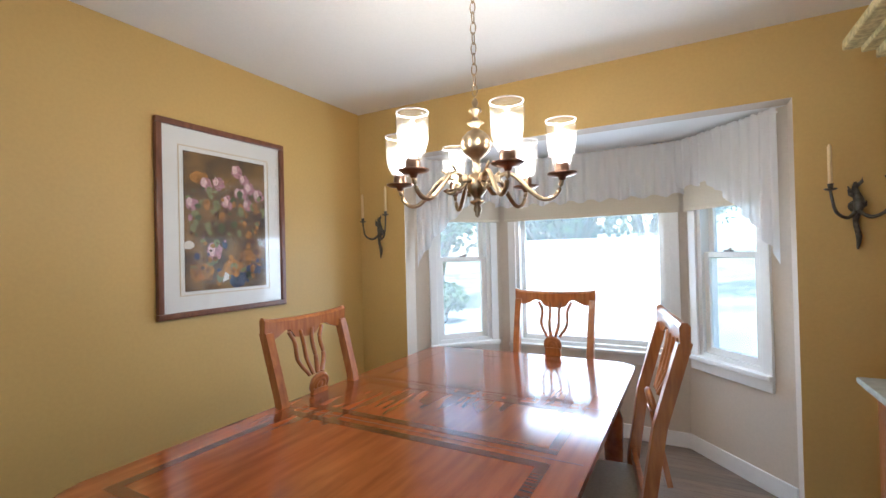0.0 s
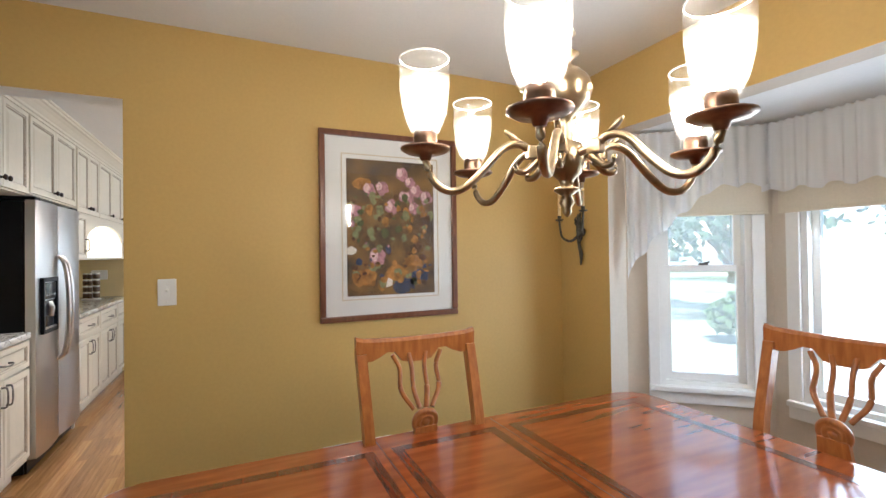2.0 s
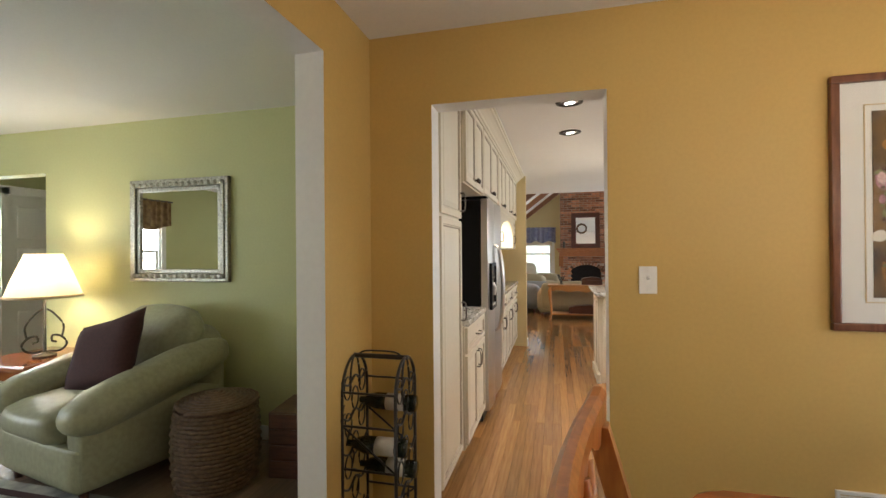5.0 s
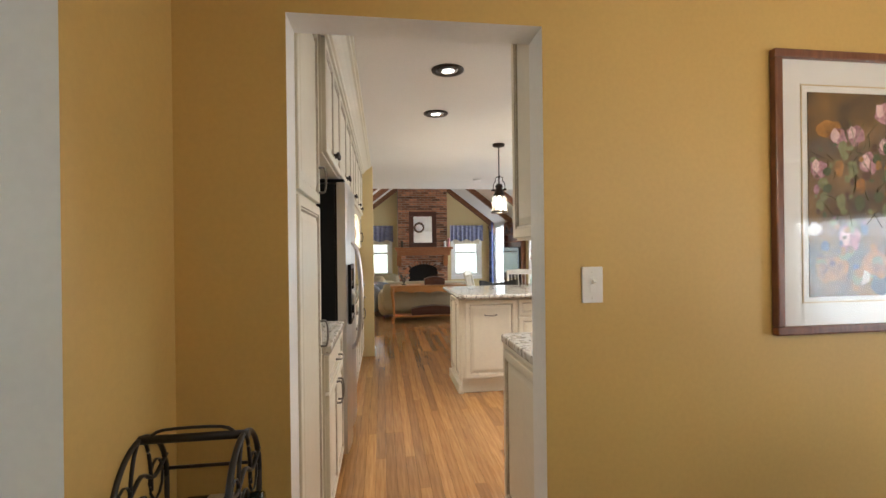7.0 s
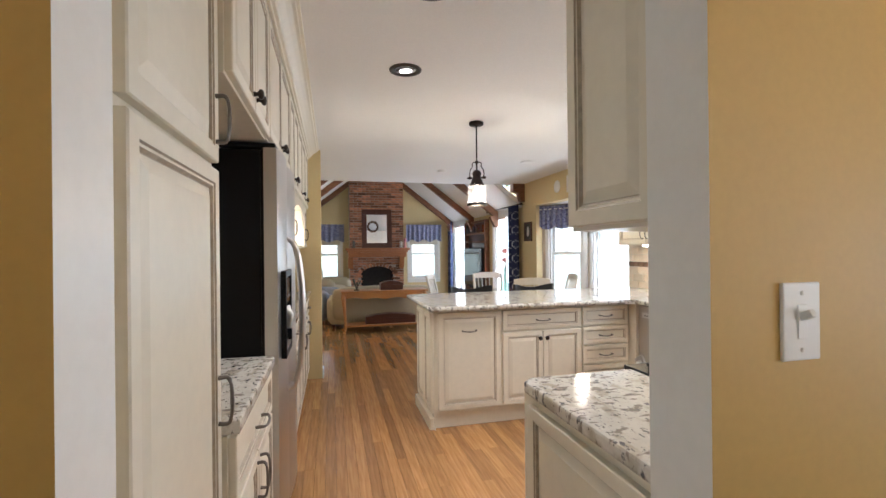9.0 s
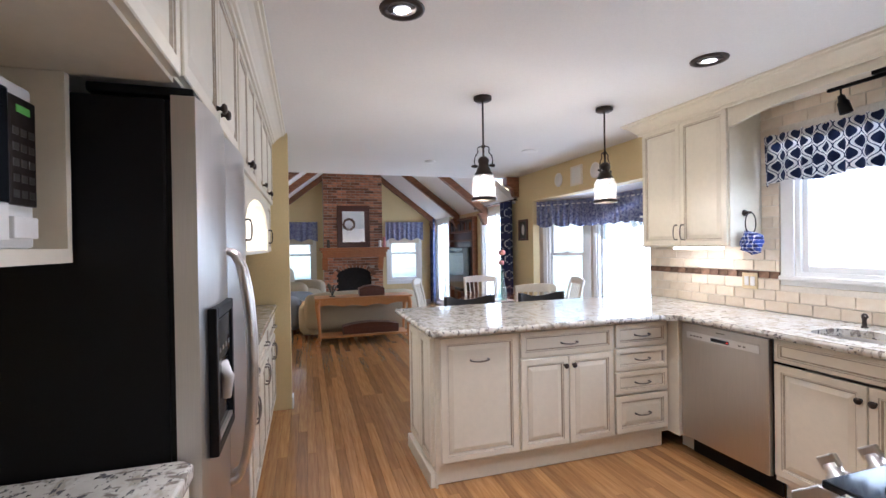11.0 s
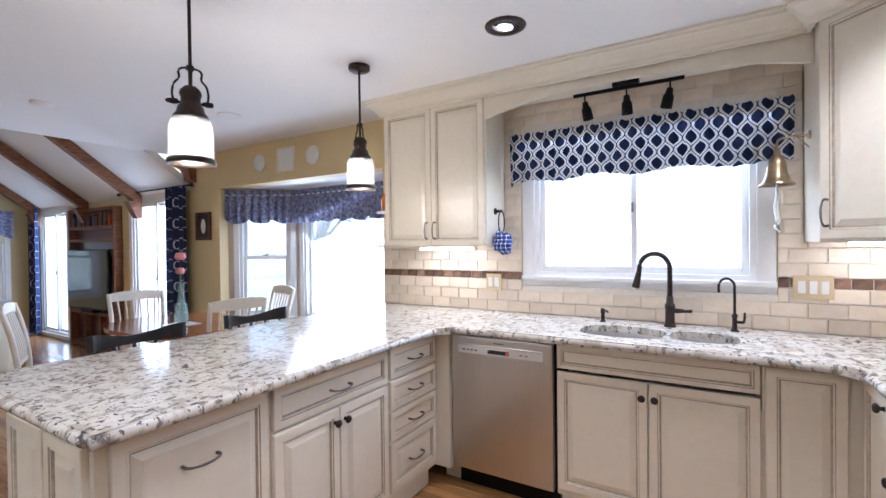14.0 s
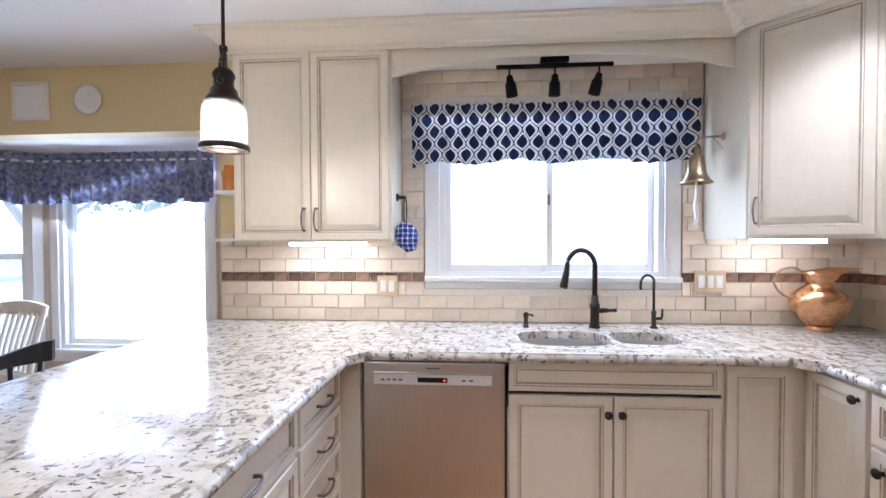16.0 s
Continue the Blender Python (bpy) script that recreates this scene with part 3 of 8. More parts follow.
def ogee_cloth(name, du, dv, ground, ink, line, band):
    """Rows of pointed ovals, each in a pale border, with a thin dark line woven between them."""
    m = material(name, ground, 0.85, grain=0.06, scale=160, bump=0.15)
    nt = m.node_tree
    b = nt.nodes["Principled BSDF"]
    co = nt.nodes.new("ShaderNodeTexCoord")
    sp = nt.nodes.new("ShaderNodeSeparateXYZ")
    nt.links.new(co.outputs["Object"], sp.inputs[0])

    def op(kind, *values):
        n = nt.nodes.new("ShaderNodeMath")
        n.operation = kind
        for i, v in enumerate(values):
            if isinstance(v, (int, float)):
                n.inputs[i].default_value = v
            else:
                nt.links.new(v, n.inputs[i])
        return n.outputs[0]
    u = op("PINGPONG", sp.outputs["X"], du)
    curve = op("MULTIPLY_ADD", op("COSINE", op("MULTIPLY", sp.outputs["Z"], math.tau / dv)), du / 2, du / 2)
    d = op("ABSOLUTE", op("SUBTRACT", curve, u))
    dark = op("MAXIMUM", op("LESS_THAN", d, line), op("GREATER_THAN", d, band))
    mx = nt.nodes.new("ShaderNodeMix")
    mx.data_type = "RGBA"
    mx.inputs["B"].default_value = (*ink, 1)
    nt.links.new(dark, mx.inputs["Factor"])
    nt.links.new(b.inputs["Base Color"].links[0].from_socket, mx.inputs["A"])
    nt.links.new(mx.outputs["Result"], b.inputs["Base Color"])
    # daylight glows through the thin cotton
    thin, blend = nt.nodes.new("ShaderNodeBsdfTranslucent"), nt.nodes.new("ShaderNodeMixShader")
    nt.links.new(mx.outputs["Result"], thin.inputs["Color"])
    blend.inputs[0].default_value = 0.3
    nt.links.new(b.outputs[0], blend.inputs[1])
    nt.links.new(thin.outputs[0], blend.inputs[2])
    nt.links.new(blend.outputs[0], nt.nodes["Material Output"].inputs[0])
    return m


def translucent_cloth(name, colour, through_share, holes=0.0):
    m = bpy.data.materials.new(name)
    m.use_nodes = True
    nt = m.node_tree
    nt.nodes.clear()
    out = nt.nodes.new("ShaderNodeOutputMaterial")
    df, tl, tr, a, b = (nt.nodes.new("ShaderNode" + k) for k in ("BsdfDiffuse", "BsdfTranslucent", "BsdfTransparent", "MixShader", "MixShader"))
    wave = nt.nodes.new("ShaderNodeTexNoise")
    wave.inputs["Scale"].default_value = 260
    mr = nt.nodes.new("ShaderNodeMapRange")
    mr.inputs["To Min"].default_value, mr.inputs["To Max"].default_value = holes * 0.5, holes * 1.5
    nt.links.new(wave.outputs["Fac"], mr.inputs["Value"])
    df.inputs[0].default_value = tl.inputs[0].default_value = (*colour, 1)
    a.inputs[0].default_value = through_share
    nt.links.new(df.outputs[0], a.inputs[1])
    nt.links.new(tl.outputs[0], a.inputs[2])
    nt.links.new(mr.outputs[0], b.inputs[0])
    nt.links.new(a.outputs[0], b.inputs[1])
    nt.links.new(tr.outputs[0], b.inputs[2])
    nt.links.new(b.outputs[0], out.inputs[0])
    return m


OGEE = ogee_cloth("navy ogee cotton", 0.043, 0.128, (0.80, 0.80, 0.80), (0.015, 0.028, 0.088), 0.0028, 0.0160)
LATTICE = cloth_pattern("navy lattice drape", 0.09, 0.12, (0.018, 0.028, 0.10), (0.018, 0.028, 0.10), (0.62, 0.64, 0.70), 0.10, 0.26, 5)
LATTICEY = cloth_pattern("navy lattice drape on a side wall", 0.09, 0.12, (0.018, 0.028, 0.10), (0.018, 0.028, 0.10), (0.62, 0.64, 0.70), 0.10, 0.26, 5, axes=("Y", "Z"))
FLORAL = material("navy floral cotton", (0.085, 0.098, 0.225), 0.85, second=(0.33, 0.34, 0.45), scale=36, bump=0.2)
PLAID = cloth_pattern("blue plaid towel", 0.026, 0.026, (0.03, 0.06, 0.30), (0.012, 0.02, 0.10), (0.72, 0.75, 0.85), -0.12, 0.12)
SHEER = translucent_cloth("white sheer lace", (0.95, 0.95, 0.96), 0.62, 0.30)
BROWNVAL = material("brown floral cotton", (0.30, 0.20, 0.09), 0.85, second=(0.16, 0.09, 0.04), scale=14)


def cloth(bm, width, z_top, hem, wave, folds, m=None, nu=0, nv=8, seed=0, flare=0.5, index=0):
    """A gathered cloth from x=0 to width; hem(s) gives the lower edge's height, wave the depth of the folds."""
    rng = random.Random(seed)
    m = m or Matrix()
    nu = nu or folds * 8
    ph = [rng.uniform(-0.9, 0.9) for _ in range(folds + 2)]
    rows = []
    for side in (0, 1):
        grid = []
        for i in range(nu + 1):
            s = i / nu
            k = s * folds
            p = ph[int(k)] * (1 - k % 1) + ph[int(k) + 1] * (k % 1)
            col = []
            for j in range(nv + 1):
                v = j / nv
                y = wave * (1 - flare + flare * v) * math.sin(k * math.tau + p * 1.6 + 0.35 * v * math.sin(k * 2.1)) - 0.003 * side
                z = z_top + (hem(s) - z_top) * v
                if j == 0:
                    z += 0.006 * math.sin(k * 9.7 + p)
                col.append(bm.verts.new(m @ Vector((s * width + 0.3 * wave * v * math.sin(k * 5.1 + p), y, z))))
            grid.append(col)
        rows.append(grid)
    for side, grid in enumerate(rows):
        for a, b in zip(grid, grid[1:]):
            for j in range(nv):
                f = bm.faces.new((a[j], b[j], b[j + 1], a[j + 1]))
                f.smooth, f.material_index = True, index


# ---- dining room ----


def dining_table():
    t = thing("dining_table", "polished cherry dining table with dark inlaid banding", "table", pose(-1.41, 1.71, 0))
    hx, hy = 0.60, 1.01

    def outline(dx, dy, r, n=6):
        pts = []
        for cx, cy, a0 in ((dx - r, dy - r, 0), (-dx + r, dy - r, 90), (-dx + r, -dy + r, 180), (dx - r, -dy + r, 270)):
            pts += [(cx + r * math.cos(radians(a0 + 90 * k / n)), cy + r * math.sin(radians(a0 + 90 * k / n))) for k in range(n + 1)]
        return pts
    bm = bmesh.new()
    prism(bm, outline(hx, hy, 0.10), 0.735, 0.757, bevel=0.007)
    prism(bm, outline(hx - 0.02, hy - 0.02, 0.09), 0.715, 0.735, bevel=0.005)
    part("tabletop", bm, CHERRY, t)
    for y0, y1 in ((-hy + 0.11, -0.26), (-0.20, 0.20), (0.26, hy - 0.11)):
        bm = bmesh.new()
        for r in ((-hx + 0.10, hx - 0.10, y0, y0 + 0.035), (-hx + 0.10, hx - 0.10, y1 - 0.035, y1), (-hx + 0.10, -hx + 0.135, y0 + 0.035, y1 - 0.035), (hx - 0.135, hx - 0.10, y0 + 0.035, y1 - 0.035)):
            box(bm, *r, 0.755, 0.7578)
        part("inlay", bm, CHERRYX, t, "dark cross banded inlay")
    part("leaf_seam", boxes((-hx + 0.02, hx - 0.02, -0.2315, -0.2285, 0.7555, 0.7575), (-hx + 0.02, hx - 0.02, 0.2285, 0.2315, 0.7555, 0.7575)), MAHOG, t)
    part("apron", boxes((-hx + 0.08, hx - 0.08, -hy + 0.08, -hy + 0.105, 0.62, 0.715), (-hx + 0.08, hx - 0.08, hy - 0.105, hy - 0.08, 0.62, 0.715), (-hx + 0.08, -hx + 0.105, -hy + 0.1, hy - 0.1, 0.62, 0.715), (hx - 0.105, hx - 0.08, -hy + 0.1, hy - 0.1, 0.62, 0.715)), CHERRY, t)
    for sx in (-1, 1):
        for sy in (-1, 1):
            bm = bmesh.new()
            lathe(bm, [(0.0, 0), (0.03, 0), (0.036, 0.05), (0.026, 0.1), (0.045, 0.3), (0.05, 0.5), (0.034, 0.54), (0.05, 0.58), (0.05, 0.715), (0, 0.715)], 16, pose(sx * (hx - 0.11), sy * (hy - 0.11), 0))
            part("leg", bm, CHERRY, t)


dining_table()


def dining_chair():
    """Faces -y: the back stands at y = 0.22."""
    c = thing("dining_chair", "honey stained wooden dining chair with a carved lyre back", "chair", group="chairs round the dining table")
    bm = bmesh.new()
    prism(bm, [(-0.20, 0.20), (-0.235, -0.22), (0.235, -0.22), (0.20, 0.20)], 0.44, 0.485, bevel=0.014)
    part("seat", bm, BEIGE, c, "beige upholstered seat pad")
    bm = bmesh.new()
    prism(bm, [(-0.205, 0.205), (-0.24, -0.225), (0.24, -0.225), (0.205, 0.205)], 0.385, 0.438, bevel=0.005)
    part("seat_frame", bm, CHAIRWOOD, c)
    for s in (-1, 1):
        bm = bmesh.new()
        for (y0, z0, w0), (y1, z1, w1) in zip([(0.27, 0, 0.034), (0.20, 0.40, 0.040), (0.20, 0.5, 0.040), (0.245, 0.78, 0.036), (0.318, 1.03, 0.036)][:-1], [(0.27, 0, 0.034), (0.20, 0.40, 0.040), (0.20, 0.5, 0.040), (0.245, 0.78, 0.036), (0.318, 1.03, 0.036)][1:]):
            x = s * 0.205
            vs = []
            for y, z, w in ((y0, z0, w0), (y1, z1, w1)):
                k = x + s * 0.02 * max(0, z - 0.45)
                vs.append([bm.verts.new((k + a * w / 2, y + b * 0.02, z)) for a, b in ((-1, -1), (1, -1), (1, 1), (-1, 1))])
            for i in range(4):
                bm.faces.new((vs[0][i], vs[0][(i + 1) % 4], vs[1][(i + 1) % 4], vs[1][i]))
            bm.faces.new(vs[0]), bm.faces.new(vs[1])
        part("back_post", bm, CHAIRWOOD, c)
        bm = bmesh.new()
        for z0, z1, w in ((0, 0.385, 0.045),):
            box(bm, s * 0.21 - w / 2, s * 0.21 + w / 2, -0.22, -0.175, z0, z1, bevel=0.006)
        part("leg", bm, CHAIRWOOD, c)
    # crest rail with a bowed top and a dipped lower edge
    bm = bmesh.new()
    n = 16
    rows = []
    for i in range(n + 1):
        s = -1 + 2 * i / n
        x = 0.235 * s
        top = 1.085 - 0.012 * (1 - s * s) + (0.006 if abs(s) > 0.9 else 0)
        low = 1.0 + 0.028 * (0.5 + 0.5 * math.cos(math.pi * min(1, abs(abs(s) - 0.45) / 0.3))) * (1 if abs(s) > 0.2 else 0.3) - (0.018 if abs(s) < 0.3 else 0)
        y = 0.318 + 0.018 * (1 - s * s)
        rows.append([bm.verts.new((x, y + a, z)) for a, z in ((-0.013, low), (0.013, low), (0.016, top - 0.012), (0.006, top), (-0.008, top), (-0.016, top - 0.012))])
    for a, b in zip(rows, rows[1:]):
        for k in range(6):
            f = bm.faces.new((a[k], a[(k + 1) % 6], b[(k + 1) % 6], b[k]))
    bm.faces.new(rows[0][::-1]), bm.faces.new(rows[-1])
    part("crest_rail", bm, CHAIRWOOD, c)
    bm = bmesh.new()
    box(bm, -0.20, 0.20, 0.192, 0.212, 0.50, 0.55, bevel=0.005)
    part("lower_rail", bm, CHAIRWOOD, c)
    # lyre splat: four bowed slats that meet at a ringed rosette
    for off in (-0.085, -0.03, 0.03, 0.085):
        bm = bmesh.new()
        pts = []
        for k in range(11):
            v = k / 10
            z = 0.825 + 0.19 * v
            bow = (0.42, 0.56, 0.72, 0.84, 0.90, 0.89, 0.86, 0.85, 0.90, 1.02, 1.14)[k]
            pts.append((off * bow, 0.268 + 0.056 * v + 0.006 * math.sin(v * math.pi), z))
        tube(bm, pts, 0.0105, 6, flat=0.8)
        part("slat", bm, CHAIRWOOD, c)
    bm = bmesh.new()
    tilt = pose(0, 0.250, 0.785, 106)
    lathe(bm, [(0, 0.013), (0.012, 0.013), (0.016, 0.007), (0.022, 0.013), (0.030, 0.013), (0.034, 0.006), (0.040, 0.012), (0.048, 0.010), (0.052, 0), (0.048, -0.01), (0, -0.01)], 24, tilt)
    part("rosette", bm, CHAIRWOOD, c, "carved ringed rosette")
    bm = bmesh.new()
    prism(bm, [(-0.042, 0.0), (0.042, 0.0), (0.06, -0.245), (-0.06, -0.245)], -0.009, 0.009, m=pose(0, 0.246, 0.77, 101))
    part("splat_foot", bm, CHAIRWOOD, c)
    return c


# the four chairs in view, drawn up to the table
chair = dining_chair()
TALL = Matrix.Diagonal((1, 1, 1.015, 1))
chair.matrix_world = pose(-1.735, 1.665, 0, 0, 0, 90) @ TALL
copy_thing(chair, pose(-1.26, 2.52, 0) @ TALL)
copy_thing(chair, pose(-1.315, 0.738, 0, 0, 0, 171) @ TALL)
copy_thing(chair, pose(-0.934, 1.90, 0, 0, 0, -79) @ TALL)


def framed_print():
    p = thing("framed_picture", "framed flower print under glass with a white mat", "picture", pose(-2.80, 1.815, 1.55, 0, 0, 90))
    w, h = 0.385, 0.495
    bm = bmesh.new()
    for r in ((-w, w, h - 0.03, h), (-w, w, -h, -h + 0.03), (-w, -w + 0.03, -h + 0.03, h - 0.03), (w - 0.03, w, -h + 0.03, h - 0.03)):
        box(bm, r[0], r[1], -0.028, -0.001, r[2], r[3], bevel=0.006)
    part("frame", bm, FRAMEWOOD, p, "reddish brown wooden frame")
    part("mat_board", boxes((-w + 0.03, w - 0.03, -0.010, -0.002, -h + 0.03, h - 0.03)), CHINA, p, "white mat board")
    bm = bmesh.new()
    for r in ((-0.272, 0.272, 0.375, 0.379), (-0.272, 0.272, -0.387, -0.383), (-0.272, -0.268, -0.387, 0.379), (0.268, 0.272, -0.387, 0.379)):
        box(bm, r[0], r[1], -0.0125, -0.010, r[2], r[3])
    part("mat_line", bm, IVORY, p)
    art = material("dark still life ground", (0.055, 0.036, 0.022), 0.6, second=(0.24, 0.13, 0.035), scale=7, grain=0.3)
    part("print", boxes((-0.245, 0.245, -0.013, -0.010, -0.366, 0.352)), art, p, "dark still life print")
    rng = random.Random(4)

    def blot(x, z, r, mat, squash=1.0, lift=0.0):
        bm = bmesh.new()
        n = 14
        bm.faces.new([bm.verts.new((x + r * (1 + rng.uniform(-0.22, 0.22)) * math.cos(k * math.tau / n), -0.0137 - lift, z + squash * r * (1 + rng.uniform(-0.2, 0.2)) * math.sin(k * math.tau / n))) for k in range(n)])
        return bm
    for x, z, r in ((0.06, 0.285, 0.036), (-0.055, 0.205, 0.036), (-0.125, 0.195, 0.034), (0.14, 0.195, 0.034), (0.105, 0.24, 0.03), (0.0, 0.105, 0.038), (0.10, 0.16, 0.03), (0.20, 0.16, 0.036), (-0.205, 0.085, 0.034), (0.125, 0.10, 0.032), (-0.085, -0.165, 0.046), (0.07, 0.165, 0.03)):
        fl = part("blossom", blot(x, z, r, None), PINKART, p, "pink tulip blossom")
        part("petal", blot(x - 0.4 * r, z + 0.2 * r, r * 0.45, None, 1.5, 0.0004), PINKART2, fl)
    for k in range(150):
        x, z = rng.uniform(-0.225, 0.225), rng.uniform(-0.34, 0.17)
        low = z < -0.12
        mt = rng.choice([GOLDART, GOLDART, BROWNART, BLUEART if k % 3 else GREENART2] if low else [GREENART, GREENART2, BROWNART, GOLDART, PINKART if k % 4 == 0 else GREENART2])
        part("brush_mark", blot(x, z, rng.uniform(0.006, 0.022), None, rng.uniform(0.5, 1.6), -0.0003 + 0.00002 * k), mt, p)
    for k in range(34):
        x, z = rng.uniform(-0.2, 0.2), rng.uniform(-0.14, 0.16)
        bm = bmesh.new()
        tube(bm, [(x, -0.0134, z), (x + rng.uniform(-0.05, 0.05), -0.0134, z + 0.05), (x + rng.uniform(-0.08, 0.08), -0.0134, z + rng.uniform(0.02, 0.1))], 0.0022, 4, flat=0.1)
        part("stem", bm, rng.choice([GREENART, GREENART2]), p)
    for x, z, r, mt in ((-0.15, -0.27, 0.07, 2), (0.02, -0.25, 0.06, 2), (0.12, -0.19, 0.05, 2), (0.06, -0.32, 0.06, 3), (0.16, -0.27, 0.05, 3), (-0.03, -0.30, 0.034, 4), (-0.225, -0.13, 0.03, 4), (0.13, -0.30, 0.03, 1), (-0.16, 0.22, 0.05, 2)):
        part("fruit", blot(x, z, r, None, 0.7), [PINKART, GREENART, GOLDART, BLUEART, CREAMWOOD][mt], p)
    pane = part("glass", boxes((-w + 0.03, w - 0.03, -0.0205, -0.018, -h + 0.03, h - 0.03)), PICGLASS, p)
    pane.visible_shadow = False


FRAMEWOOD = material("reddish brown frame wood", (0.19, 0.07, 0.03), 0.3, second=(0.12, 0.04, 0.018), scale=7, stretch=(9, 9, 1.5))
PINKART = material("printed pink", (0.55, 0.27, 0.31), 0.6, grain=0.5, scale=90)
PINKART2 = material("printed pale pink", (0.80, 0.55, 0.54), 0.6, grain=0.3, scale=90)
GREENART = material("printed green", (0.10, 0.12, 0.04), 0.6, grain=0.4, scale=60)
GREENART2 = material("printed pale green", (0.26, 0.27, 0.11), 0.6, grain=0.4, scale=60)
BROWNART = material("printed brown", (0.13, 0.055, 0.02), 0.6, grain=0.5, scale=50)
GOLDART = material("printed gold", (0.50, 0.22, 0.04), 0.6, grain=0.6, scale=30)
BLUEART = material("printed blue", (0.05, 0.07, 0.14), 0.6, grain=0.5, scale=40)
PICGLASS = clear_glass("picture glass", (0.98, 0.98, 0.98), gloss=0.035)
framed_print()


def wall_sconce(x):
    s = thing("wall_sconce", "verdigris metal two arm candle sconce on the golden wall", "wall sconce", pose(x, 2.97, 1.50), group="candle sconces")
    bm = bmesh.new()
    tube(bm, [(0, -0.02, -0.18), (0.006, -0.02, -0.12), (-0.006, -0.025, -0.05), (0.008, -0.03, 0.03), (-0.004, -0.025, 0.09), (0, -0.02, 0.13)], [0.004, 0.012, 0.010, 0.022, 0.014, 0.006], 8)
    lathe(bm, [(0, 0), (0.028, 0.004), (0.022, 0.016), (0, 0.02)], 12, pose(0, 0, 0.02, 90))
    for k in range(7):
        a = k * 0.9
        tube(bm, [(0, -0.03, 0.0 + 0.018 * k), (0.028 * math.cos(a), -0.035, 0.02 + 0.018 * k), (0.034 * math.cos(a), -0.03, 0.04 + 0.018 * k)], [0.007, 0.008, 0.002], 6)
    part("back_plate", bm, IRON, s)
    for sgn, z in ((-1, 0.09), (1, 0.13)):
        bm = bmesh.new()
        tube(bm, [(0, -0.03, 0.0), (sgn * 0.04, -0.06, -0.035), (sgn * 0.085, -0.085, -0.01), (sgn * 0.10, -0.09, 0.05), (sgn * 0.105, -0.09, z)], [0.009, 0.008, 0.007, 0.006, 0.006], 8)
        lathe(bm, [(0.004, z), (0.022, z + 0.006), (0.026, z + 0.012), (0.010, z + 0.012), (0.012, z + 0.034), (0, z + 0.034)], 14, pose(sgn * 0.105, -0.09, 0))
        arm = part("arm", bm, IRON, s)
        bm = bmesh.new()
        lathe(bm, [(0.009, z + 0.03), (0.0085, z + 0.20), (0.004, z + 0.215), (0, z + 0.216)], 12, pose(sgn * 0.105, -0.09, 0))
        part("candle", bm, WAX, arm, "ivory taper candle")


wall_sconce(-2.60)
wall_sconce(0.12)


